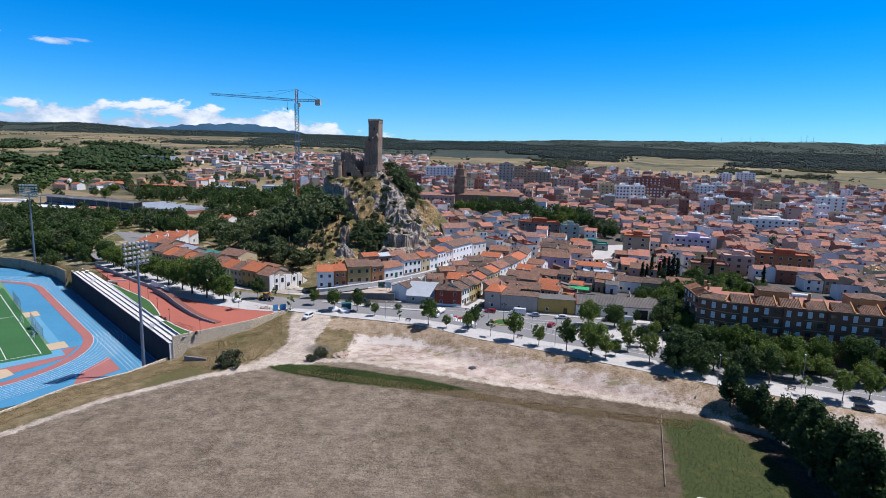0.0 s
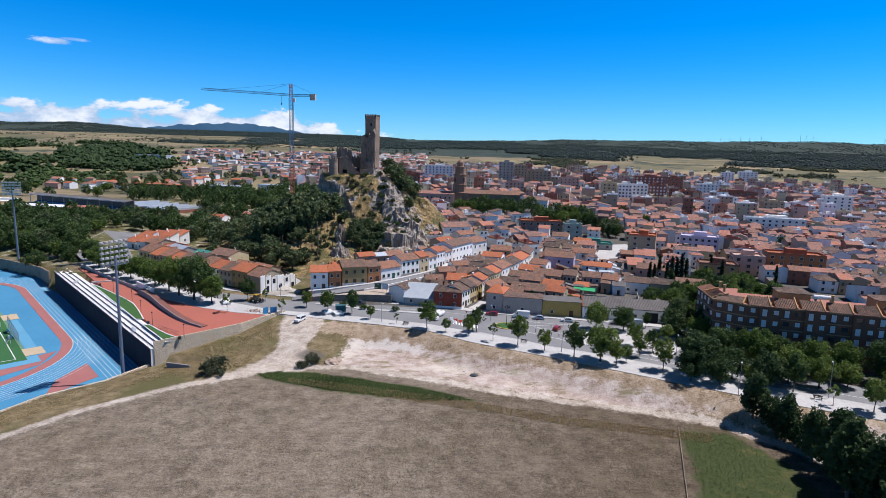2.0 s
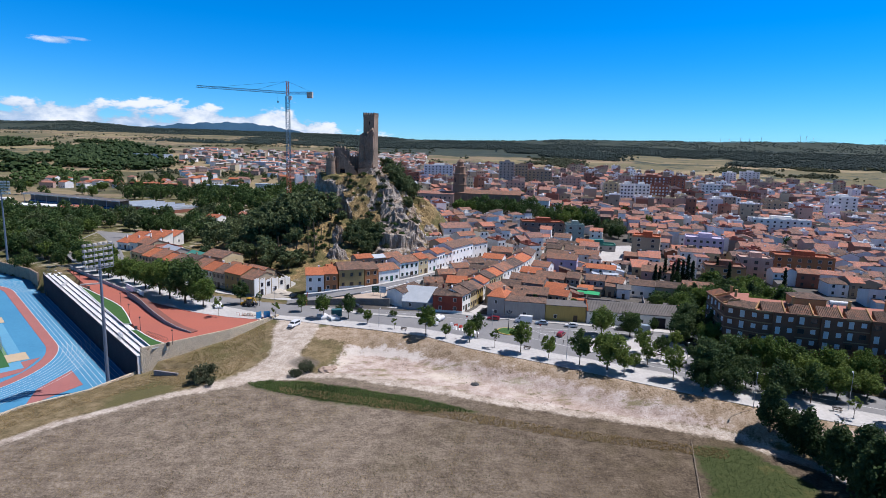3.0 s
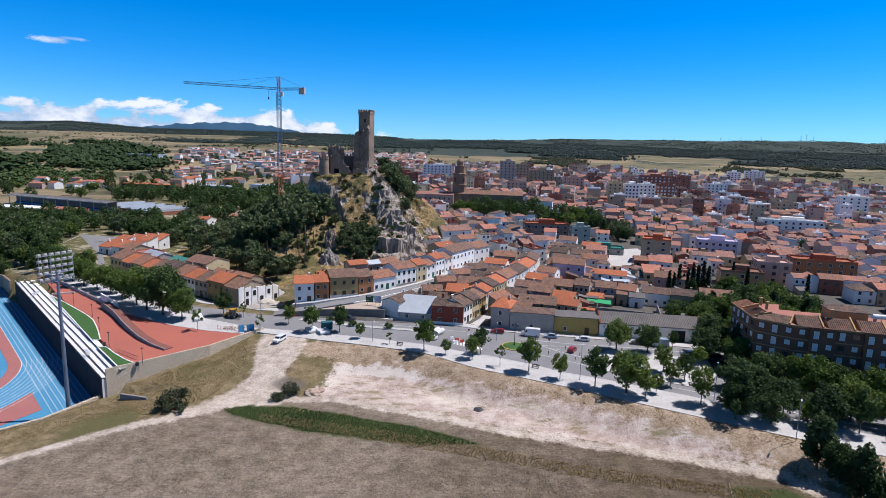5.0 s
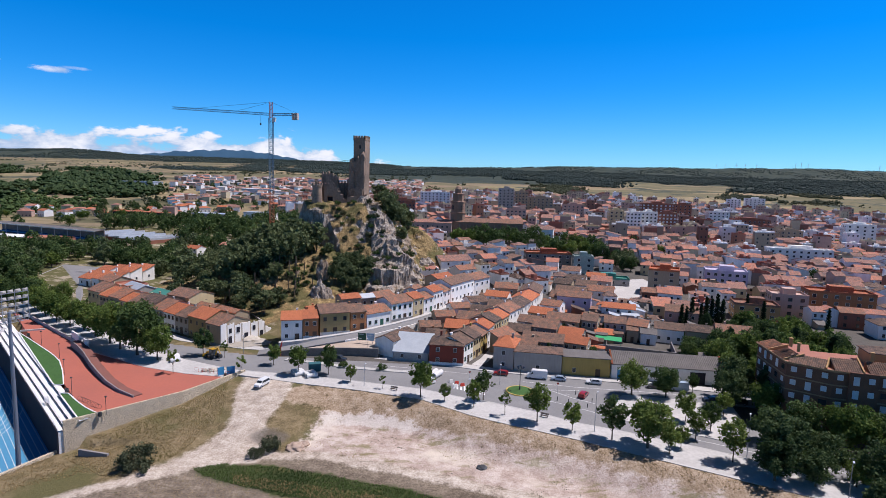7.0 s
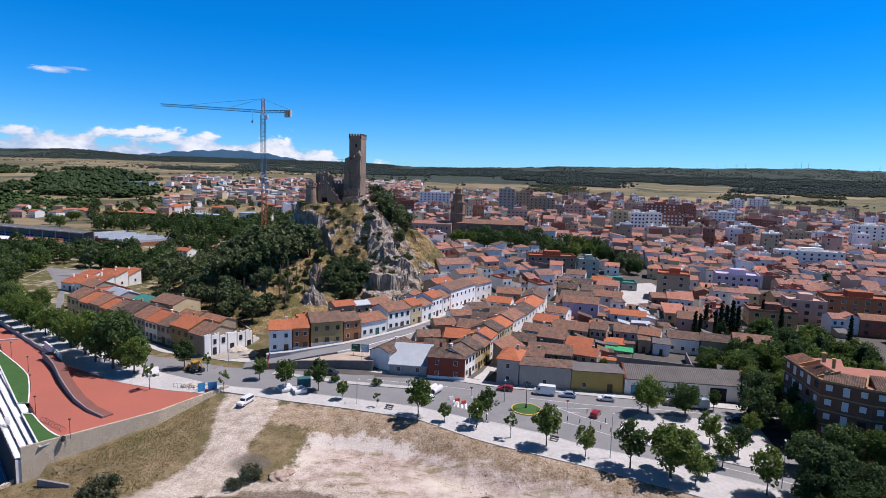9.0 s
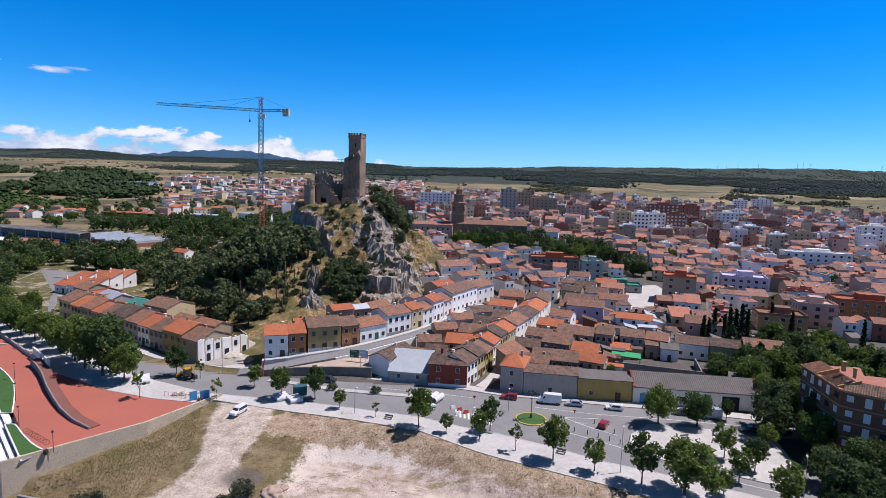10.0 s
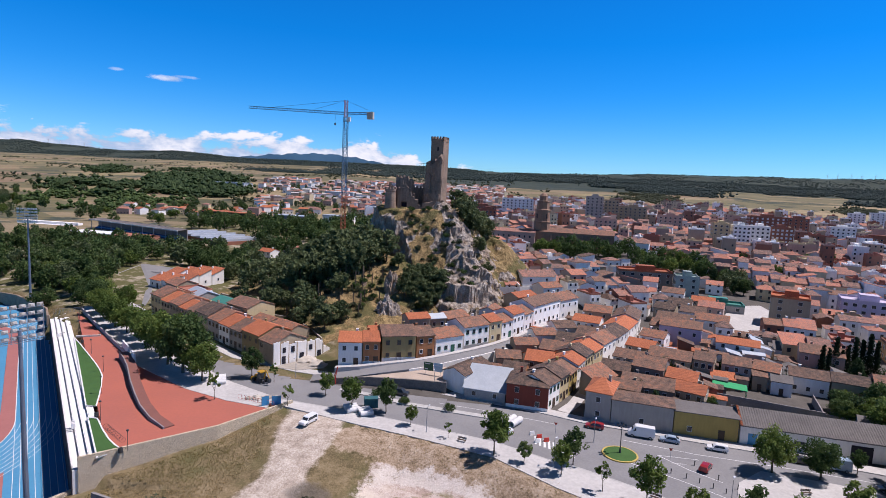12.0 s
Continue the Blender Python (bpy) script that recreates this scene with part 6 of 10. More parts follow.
for a, b2, d, h, z, wl, rf, lb, st in (
        ((24, 212), (36, 209), 9, 5.6, 0.1, W_DKGREY, ROOF_OLD, "dark walled house with brown roof", "gable"),
        ((21, 211), (28, 208.5), 7, 5.0, 0.1, W_TAN, ROOF_OLD, "low brown-roofed house between yards", "gable"),
        ((18.6, 214.5), (24.5, 222), 5, 4.4, 0.1, W_TAN, ROOF_OLD, "low tan house on the narrow street", "lean"),
        ((20.6, 225.5), (28, 223.5), 8, 5.0, 0.1, W_DKGREY, ROOF_OLD, "dark walled house with sagging tiles", "gable"),
        ((25.5, 237), (33.5, 234), 8, 5.4, 0.1, RENDER_W, ROOF_OLD, "white house with weathered brown tiles", "gable"),
        ((31, 250), (38.5, 246.5), 8, 5.6, 0.2, W_TAN, ROOF_NEW, "tan house with an orange roof", "gable"),
        ((37.5, 263), (44.5, 259.5), 8, 5.8, 0.3, RENDER_W, ROOF_OLD, "white house with a brown gable roof", "gable"),
        ((43.5, 278), (49, 275.5), 9, 6.0, 0.5, W_TAN, ROOF_OLD, "tan corner house under old tiles", "gable"),
        ((36.5, 212), (43, 209), 7, 5.5, 0.1, W_TAN, ROOF_NEW, "tan house with orange roof", "gable"),
        ((29, 226), (36.5, 223), 10, 6.4, 0.1, W_DKGREY, ROOF_OLD, "house with a large weathered roof and dark end wall", "gable"),
        ((37, 222.5), (44, 219.6), 8, 5.2, 0.1, W_DKGREY, ROOF_NEW, "low house with an orange roof and dark end wall", "gable"),
        ((36, 241), (47, 237), 9, 5.4, 0.2, W_TAN, ROOF_OLD, "old house with brown roof", "gable"),
        ((48, 238), (53, 236), 8, 6.2, 0.2, W_TAN, ROOF_OLD, "narrow house with weathered tiles", "gable"),
        ((56, 238), (63, 236), 8, 5.6, 0.2, W_GREY, ROOF_OLD, "grey house beside the yard", "gable"),
        ((64, 238), (70, 235), 8, 5.0, 0.2, RENDER_W, ROOF_OLD, "white small house by the yard", "gable"),
        ((46, 274), (59, 270), 9, 7.2, 0.5, W_LAV, ROOF_OLD, "large lavender-white house with roof terrace", "gable"),
        ((62, 264), (74, 260), 7, 5.2, 0.5, RENDER_W, ROOF_NEW, "white house with a long orange roof", "gable"),
        ((60, 304), (69, 301), 9, 6.2, 0.9, RENDER_W, ROOF_OLD, "white house with a low brown roof", "gable"),
        ((51, 309), (58.5, 306), 9, 6.0, 0.9, W_TAN, ROOF_OLD, "tan house with patched brown tiles", "gable"),
        ((70, 316), (79, 312.5), 9, 6.4, 1.2, W_PINK, ROOF_TOWN, "pinkish house beside the school yard", "gable"),
        ((59, 321), (68, 318), 9, 5.8, 1.2, RENDER_W, ROOF_OLD, "white house among older roofs", "gable"),
        ((71, 330), (80, 327), 8, 5.4, 1.8, W_TAN, ROOF_NEW, "tan house with faded orange tiles", "gable"),
        ((60, 338), (69, 335), 9, 6.6, 2.2, RENDER_W, ROOF_OLD, "tall white house behind the yard", "gable"),
        ((48, 290), (60, 285), 9, 6.0, 0.8, W_TAN, ROOF_OLD, "house with brown tiled roof", "gable"),
        ((62, 291), (73, 287), 9, 6.2, 1.0, RENDER_W, ROOF_OLD, "white house with a long brown roof", "gable"),
        ((84, 256), (95, 252), 9, 6.4, 0.3, W_PINK, ROOF_OLD, "pink-brown house with a white gable", "gable"),
        ((73, 236), (82, 233), 8, 4.6, 0.2, RENDER_W, ROOF_OLD, "white terraced house by the walled garden", "gable"),
        ((82.5, 233), (91, 230), 8, 4.8, 0.2, W_TAN, ROOF_OLD, "tan terraced house by the garden", "gable"),
        ((91.5, 230), (102, 226.5), 9, 5.6, 0.2, W_PINK, ROOF_OLD, "pinkish terraced house with chimney", "gable"),
        ((76, 207), (84, 204), 6, 3.0, 0.1, CONCRETE, FIBRE, "small garden shed with a grey roof", "gable")):
    house(a, b2, d, h, z, wl, rf, lb, style=st, bays=3, group="houses behind the main road", door=None, storeys=2 if h > 5 else 1, side=1)
yw = Shape()
for a, b2, hh in (((46, 221), (72, 213), 3.0), ((72, 213), (98, 206), 2.6), ((46, 221), (50, 233), 3.0), ((72, 213), (76, 228), 2.4)):
    m, l = along(a, b2)
    yw.add([m @ Vector(q) for q in ((0, 0, -.3), (l, 0, -.3), (l, .3, -.3), (0, .3, -.3), (0, 0, hh), (l, 0, hh), (l, .3, hh), (0, .3, hh))], [(4, 5, 6, 7), (0, 1, 5, 4), (1, 2, 6, 5), (2, 3, 7, 6), (3, 0, 4, 7)])
solid("yard_wall", yw, CONC_DARK, "dark weathered garden walls", "wall", kind="structure")
solid("yard_grass", Shape().prism([(48, 208), (74, 204), (97, 207), (75, 213)], -0.2, 0.05), mat("yard_dry_grass", (0.22, 0.2, 0.09), (0.1, 0.11, 0.04), s1=0.4, s2=3), "patchy dry grass in a walled yard", "grass", kind="structure")
solid("garden_lawn", Shape().prism([(80, 206), (100, 201), (118, 205), (133, 232), (129, 256), (106, 252), (92, 245), (85, 232)], -0.3, 0.06), mat("garden_grass", (0.055, 0.085, 0.025), (0.03, 0.045, 0.015), 0.95, s1=0.3, s2=3, bump=0.5), "shady green garden grass under trees", "grass", kind="structure")
solid("lean_to", Shape().add([(49, 206.5, 3.4), (66, 204.5, 3.2), (66.5, 208, 3.6), (49.5, 210, 3.8), (49, 206.5, 3.3), (66, 204.5, 3.1), (66.5, 208, 3.5), (49.5, 210, 3.7)], [(0, 1, 2, 3), (7, 6, 5, 4), (4, 5, 1, 0), (5, 6, 2, 1), (6, 7, 3, 2), (7, 4, 0, 3)]).box((49.3, 206.8, 0), (49.6, 207.1, 3.3)).box((65.6, 205, 0), (65.9, 205.3, 3.1)).box((66, 207.4, 0), (66.2, 207.7, 3.5)).box((49.6, 209.5, 0), (49.9, 209.8, 3.7)), TIN, "pale blue-grey sheet lean-to roof", "shed")
solid("shade_net", Shape().add([(50, 226, 3.2), (58, 223.5, 3.0), (59, 227, 3.5), (51, 229.5, 3.7), (50, 226, 3.1), (58, 223.5, 2.9), (59, 227, 3.4), (51, 229.5, 3.6)], [(0, 1, 2, 3), (7, 6, 5, 4), (4, 5, 1, 0), (5, 6, 2, 1), (6, 7, 3, 2), (7, 4, 0, 3)]).beam((50.2, 226.2, 0), (50.2, 226.2, 3.1), 0.06).beam((58, 224, 0), (58, 224, 2.9), 0.06).beam((51.2, 229.2, 0), (51.2, 229.2, 3.6), 0.06).beam((58.8, 226.8, 0), (58.8, 226.8, 3.4), 0.06), mat("green_net", (0.03, 0.35, 0.13), (0.02, 0.27, 0.1), s2=4), "bright green shade net over a yard", "awning")

# terrace along the western street
TA, TB = Vector((-70, 215)), Vector((-146, 263))
td = (TB - TA).normalized()
ter = [(7.5, 6.0, W_TAN, ROOF_OLD, "tan end house, half roofless, beside a ruin"), (9.5, 6.8, W_OLIVE, ROOF_NEW, "ochre house with an orange roof"), (7.5, 5.8, W_GREY, ROOF_OLD, "grey terraced house under brown tiles"), (6.5, 6.0, RENDER_W, ROOF_NEW, "white terraced house with an orange roof"),
       (7.0, 6.2, W_GREY, ROOF_OLD, "grey terraced house under old tiles"), (9, 6.9, W_TAN, ROOF_OLD, "tan terraced house with a deep brown roof"), (6, 6.2, W_CREAM, ROOF_OLD, "pale terraced house on the curved street"), (6, 6.0, W_PINK, ROOF_NEW, "pinkish terraced house with an orange roof"), (7.5, 6.4, W_TAN, ROOF_OLD, "tan terraced house with patched old tiles"), (7, 6.0, W_TAN, ROOF_NEW, "tan terraced house with pale orange tiles"), (9, 6.8, W_CREAM, ROOF_OLD, "corner terraced house with mixed tiles")]
s0 = 0.0
for l, h, wl, rf, lb in ter:
    a, b2 = TA + td * (s0 + l), TA + td * s0
    house(tuple(a), tuple(b2), 10 + (len(lb) % 3), h, 0.1, wl, rf, lb, bays=3, group="terraced houses on the western street", kind="brown")
    s0 += l + 0.15
for (a, b2, d, h, wl, rf, lb) in (
        ((-92, 243), (-84, 238), 8, 4.4, W_CREAM, ROOF_OLD, "low cream back building"), ((-104, 251), (-95, 245), 8, 5.6, W_CREAM, FIBRE, "cream yard building with a flat sheet roof"), ((-83, 239), (-74, 233), 8, 4.2, W_TAN, ROOF_OLD, "low brown-roofed back building"),
        ((-118, 262), (-108, 255), 8, 5.0, RENDER_W, TIN_G, "white back building with a green sheet roof"), ((-134, 270), (-124, 262), 9, 5.6, W_GREY, TIN, "grey back building with a flat pale roof")):
    house(a, b2, d, h, 0.6, wl, rf, lb, bays=2, group="back buildings of the terrace", door=None, storeys=1, chimney=False)
# fan of orange-roofed houses at the bend
for k in range(8):
    c0 = Vector((-172 + 2.6 * (k // 2) + 8.4 * (k % 2), 301 + 6.4 * (k // 2) - 3.6 * (k % 2)))
    u = Vector((0.92, -0.39))
    ob = house((c0.x, c0.y), (c0.x + u.x * 7.8, c0.y + u.y * 7.8), 6.4, 3.4 + 0.7 * (k % 3), 0.3 + 0.3 * (k // 2), RENDER_W, ROOF_NEW, "white house with a bright orange stepped roof", bays=2, group="orange-roofed houses at the bend", style="lean", pitch=0.36, side=1, storeys=1)
    part("chimney", Shape().box((1.2, 4.4, 4.5), (1.8, 5.0, 6.6 + 0.5 * (k % 2))), RENDER_W, ob, "tall white chimney")

house((-105, 251), (-94, 245), 11, 7.4, 0.6, W_CREAM, ROOF_OLD, "deep cream house with a tall blank gable", bays=2, group="back buildings of the terrace", door=None, pitch=0.34)
for (a, b2, d, h, wl, rf, lb) in (((-139, 272), (-129, 266), 9, 6.4, RENDER_W, TERRACE, "white house with a flat walled roof terrace"), ((-150, 281), (-141, 275), 9, 6.6, W_TAN, ROOF_OLD, "tan house with patched tiles above the bend")):
    house(a, b2, d, h, 0.5, wl, rf, lb, style="flat" if rf is TERRACE else "gable", bays=2, group="back buildings of the terrace", door=None)
bw = Shape()
for a, b2, hh in (((-128, 286), (-113, 279), 3.2), ((-113, 279), (-92, 259), 3.0), ((-92, 259), (-82, 257), 3.2), ((-82, 257), (-71, 245), 2.8), ((-71, 245), (-64, 236), 2.6), ((-92, 259), (-98, 251), 2.4), ((-82, 257), (-86, 246), 2.6), ((-113, 279), (-120, 268), 2.6)):
    m, l = along(a, b2, ground_at(*a))
    bw.add([m @ Vector(q) for q in ((0, 0, -1.5), (l, 0, -1.5), (l, .35, -1.5), (0, .35, -1.5), (0, 0, hh), (l, 0, hh), (l, .35, hh), (0, .35, hh))], [(4, 5, 6, 7), (0, 1, 5, 4), (1, 2, 6, 5), (2, 3, 7, 6), (3, 0, 4, 7)])
solid("garden_wall", bw, W_GREY, "pale grey rendered yard walls under the pines", "wall", kind="structure")
yp = [(-112, 276), (-93, 258), (-82, 256), (-72, 245), (-79, 240), (-96, 249)]
solid("yard_paving", Shape().prism(yp, -1, [ground_at(*q) + 0.25 for q in yp]), PAVING, "pale concrete yard behind the terrace", "pavement", kind="structure")

# sheds and lean-tos crowded between the old houses
rng = random.Random(29)
OUT_WALLS = [RENDER_W] * 5 + [W_TAN] * 3 + [W_GREY] * 2 + [W_BRICKR]
OUT_ROOFS = [ROOF_OLD] * 5 + [ROOF_NEW] * 2 + [FIBRE] * 2 + [TIN]
OUT_WORD = {RENDER_W: "white", W_TAN: "tan", W_GREY: "grey", W_BRICKR: "red brick"}
for quad, n, turn0 in (([(-9, 222), (3, 220), (36, 272), (41, 292), (22, 298), (4, 272)], 42, -28), ([(20, 206), (45, 203), (56, 232), (96, 232), (92, 250), (80, 288), (50, 300), (38, 258)], 70, -13), ([(-98, 250), (-84, 245), (-74, 236), (-82, 230), (-150, 272), (-140, 280)], 12, -32)):
    xs_, ys_ = [q[0] for q in quad], [q[1] for q in quad]
    made = tries = 0
    while made < n and tries < 9000:
        tries += 1
        x, y = rng.uniform(min(xs_), max(xs_)), rng.uniform(min(ys_), max(ys_))
        if poly_sdf(quad, np.array([x]), np.array([y]))[0] < 1:
            continue
        w_, d_ = rng.uniform(3, 6.5), rng.uniform(2.8, 5)
        if any(math.hypot(x - tx, y - ty) < tr + 0.25 * (w_ + d_) for tx, ty, tr in TAKEN):
            continue
        made += 1
        TAKEN.append((x, y, 0.3 * (w_ + d_)))
        wl, rf = rng.choice(OUT_WALLS), rng.choice(OUT_ROOFS)
        ws, rs, _ = gable_shapes(w_, d_, rng.uniform(2.3, 4.4), rng.uniform(0.15, 0.35), 0.25, lean=rng.random() < 0.6)
        ob = thing("outbuilding", pose(x, y, ground_at(x, y), 0, 0, turn0 + rng.choice((0, 90, 180)) + rng.uniform(-6, 6)) @ pose(-w_ / 2, -d_ / 2, 0), f"small {OUT_WORD[wl]} outbuilding with a {'tiled' if rf in (ROOF_OLD, ROOF_NEW) else 'sheet'} roof", "shed", "sheds between the houses")
        part("wall", ws, wl, ob)
        part("roof", rs, rf, ob)
        part("door", window_mesh(0.9, 1.9, "door"), None, ob, at=pose(w_ / 2, 0, 0.05))

# ruin beside the terrace
ru = thing("ruined_house", None, "roofless white-walled ruin with broken edges", "ruin")
RA, RB = Vector((-69.6, 214.4)), Vector((-58.5, 230.0))
rdir = (RB - RA).normalized()
RLEN = (RB - RA).length
for f0, f1, h0, h1 in ((0.0, 0.10, 6.9, 6.6), (0.11, 0.24, 6.2, 6.5), (0.25, 0.38, 5.2, 6.0), (0.39, 0.55, 6.0, 5.6), (0.56, 0.70, 5.4, 5.6), (0.71, 0.84, 5.8, 5.0), (0.85, 1.0, 3.6, 1.6)):
    s = Shape()
    p0, p1 = RA + rdir * RLEN * f0, RA + rdir * RLEN * f1
    wall_run(s, tuple(p0), tuple(p1), 0.4, -0.3, h0, h1, 0.0, 5, 0.25)
    part("wall_panel", ragged(s, 0.12, f0 * 9), RENDER_W, ru)
for f0, hh in ((0.105, 6.4), (0.245, 6.0), (0.385, 5.9), (0.555, 5.5), (0.705, 5.4), (0.845, 4.2)):
    q = RA + rdir * RLEN * f0
    part("pilaster", Shape().box((-.16, -.04, -.3), (.16, .5, hh)), W_TAN, ru, "bare stone strip between plastered walls", at=along(tuple(q), tuple(RB))[0])
m = along(tuple(RA), tuple(RB))[0]
# openings of the ruin: near-black slabs painted as the shade behind them
for x, z, w, h in ((3.1, 0.2, 1.1, 2.2), (3.2, 3.4, 0.9, 1.5), (6.0, 3.2, 1.1, 1.7), (8.9, 0.2, 1.3, 2.3), (11.9, 2.9, 1.0, 1.5), (14.8, 0.2, 1.2, 2.0)):
    part("opening", Shape().box((x - w / 2, -.14, z), (x + w / 2, -.005, z + h)), NAVY, ru, "dark doorway in the broken wall", at=m)
for f0, reach, h0, h1, wl in ((0.02, 8.5, 6.6, 5.2, W_TAN), (0.25, 7.0, 5.6, 3.6, RENDER_W), (0.40, 8.0, 5.6, 3.2, W_TAN), (0.56, 6.5, 5.2, 2.6, RENDER_W), (0.72, 6.0, 5.0, 2.0, RENDER_W), (0.86, 5.0, 3.6, 1.0, W_GREY)):
    q = RA + rdir * RLEN * f0 + Vector((-rdir.y, rdir.x)) * 0.42
    s = Shape()
    wall_run(s, tuple(q), (q.x - rdir.y * reach, q.y + rdir.x * reach), 0.4, -0.3, h0, h1, 0.0, 6, 0.6)
    part("cross_wall", ragged(s, 0.15, f0 * 7 + 2), wl, ru)
for f0, f1, dz in ((0.26, 0.39, 3.0), (0.57, 0.71, 2.8)):
    s = Shape()
    strip(s, [tuple(RA + rdir * RLEN * f0), tuple(RA + rdir * RLEN * f1)], 0.5, 4.2, dz - 0.2, dz)
    part("floor_slab", s, CONCRETE, ru, "broken upper floor")
solid("rubble_ground", Shape().prism([(-69.5, 213.5), (-62, 213), (-56, 217), (-55, 228), (-59, 229)], -0.4, 0.2), RUBBLE, "pale trampled rubble beside the ruin", "rubble", kind="structure")
# retaining wall, ramp and forecourt below the castle street
rw = thing("retaining_wall", None, "rough dark stone retaining wall below the street", "wall", kind="structure")
s = Shape()
strip(s, [(-55, 205.5), (-48, 206.5), (-40, 207.5), (-30, 208.0), (-19.5, 207.6)], 0, 0.6, -0.4, [0.4, 1.6, 2.3, 2.6, 2.9])
part("core", s, mat("dark_rubble_wall", (0.24, 0.215, 0.19), (0.14, 0.125, 0.11), s1=0.5, s2=2.2, bump=0.8), rw)
up = Shape()
strip(up, [(-56, 208.3), (-47, 210.2), (-38.5, 213.0), (-29.5, 217.6), (-22, 223.6), (-14.5, 231.2), (-7.5, 240), (-1, 250), (6, 264), (15.5, 281.5), (24, 293)], -2.6, 2.8, -1.0, [0.1, 1.4, 2.7, 3.4, 3.75, 3.9, 4.0, 4.05, 4.05, 4.0, 3.6])
nst = Shape()
strip(nst, [(10.6, 203.4), (13.5, 209), (16.6, 218), (19.4, 226), (22.4, 234), (26, 241.5), (31.4, 252), (37, 265), (42.6, 279.5), (47, 297)], -0.6, 2.4, -1.0, [0.03, 0.05, 0.06, 0.07, 0.08, 0.1, 0.15, 0.3, 0.5, 0.7])
solid("road_narrow", nst, PAVING, "narrow pale paved street between white houses", "road", kind="structure")
solid("road_uphill", up, ASPHALT, "narrow grey street climbing below the castle", "road", kind="structure")
fp = Shape()
strip(fp, [(-51, 212.6), (-44.4, 214.2), (-38.6, 216.8), (-30.2, 221.2), (-24.6, 226), (-17.3, 234), (-10.6, 242.4), (-3.4, 254.2), (3, 267.4), (13, 285.2), (20.8, 295.8)], -0.6, 1.1, -1.0, [2.3, 2.8, 3.3, 3.75, 3.95, 4.05, 4.15, 4.15, 4.15, 4.1, 3.75])
solid("pavement_uphill", fp, PAVING, "pale raised pavement before the houses", "pavement", kind="structure")
fc = Shape().prism([(-42, 208.2), (-30, 208.7), (-20, 208.3), (-19.6, 214.0), (-21.5, 219.8), (-29.5, 213.9), (-38.0, 210.0)], -0.5, [2.0, 2.3, 2.5, 2.6, 3.0, 2.9, 2.3])
solid("forecourt", fc, mat("pinkish_gravel", (0.48, 0.38, 0.30), (0.36, 0.29, 0.23), s1=0.3, s2=3), "pale pinkish forecourt above the wall", "pavement", kind="structure")
st = Shape()
strip(st, [(-30.5, 213.7), (-24.6, 217.6), (-18.6, 222.8), (-12.2, 229.4), (-5.4, 237.8)], 0, 0.35, 0, [3.3, 3.7, 4.3, 4.5, 4.6])
solid("street_parapet", st, RENDER_W, "low white parapet along the climbing street", "wall", kind="structure")
sg = thing("billboard", along((-26.5, 213.4), (-20.8, 212.8), 2.6)[0], "green and white information board on two posts", "sign")
part("post", Shape().beam((0.6, 0, 0), (0.6, 0, 3.4), 0.06), STEEL, sg)
part("post", Shape().beam((4.6, 0, 0), (4.6, 0, 3.4), 0.06), STEEL, sg)
part("panel", Shape().box((0, -.09, 1.1), (2.6, -.06, 3.4)), mat("green_sign", (0.02, 0.10, 0.05), rough=0.5), sg, "dark green panel")
part("panel", Shape().box((2.7, -.09, 1.1), (5.2, -.06, 3.4)), mat("pale_blue_sign", (0.42, 0.58, 0.68), rough=0.5), sg, "pale blue panel")
part("text_bar", Shape().box((0.3, -.1, 1.5), (1.2, -.09, 1.7)).box((0.3, -.1, 2.9), (1.8, -.09, 3.1)).box((3.0, -.1, 2.6), (4.6, -.09, 2.85)), MARKING, sg)

# ---- brick apartment block ----
apt = thing("apartment_block", None, "five-storey brown brick apartment block with white blinds", "apartment building")
AP = [(80, 184), (78.2, 168.5), (85, 163), (123, 152.8), (160, 143)]
SH, EAVE, BASE = 3.0, 15.0, -1.0


def inset(poly, d):
    return offset_line(poly, d)


back_line = offset_line(AP[2:], 15)
foot = AP + back_line[::-1] + [(92, 183)]
part("wall", Shape().prism(foot, BASE, EAVE), BRICK, apt)
part("terrace_floor", Shape().prism([(p[0], p[1]) for p in foot], EAVE, EAVE + 0.15), TERRACE, apt, "red tiled roof terraces")


def facade(a, b, bays, blind_every, first=0.0, proud=0.0):
    m, l = along(a, b, 0)
    step_ = l / bays
    for f in range(5):
        z = f * SH
        band = Shape().box((0, -0.14, z + SH - 0.32), (l, -0.003, z + SH - 0.05))
        part("band", band, BRICK_BAND, apt, "ochre band", at=m)
        for k in range(bays):
            x = step_ * (k + 0.5)
            if (k % 4) in (1, 2) and proud:
                dy = -proud
            else:
                dy = 0.0
            if (k * 7 + f * 3) % 5 == 0:
                part("window", window_mesh(1.5, 1.2, "brown"), None, apt, at=m @ pose(x, dy, z + 0.95))
            else:
                part("window", window_mesh(1.0, 1.75 if k % 2 else 1.05, "blind"), None, apt, at=m @ pose(x, dy, z + (0.5 if k % 2 else 1.1)))
    if proud:
        for k in range(0, bays, 4):
            x0, x1 = step_ * (k + 1), step_ * (k + 3)
            if x1 <= l:
                part("bay", Shape().box((x0 + .1, -proud + 0.02, BASE), (x1 - .1, 0.01, EAVE + 0.2)), BRICK, apt, "projecting brick bay", at=m)


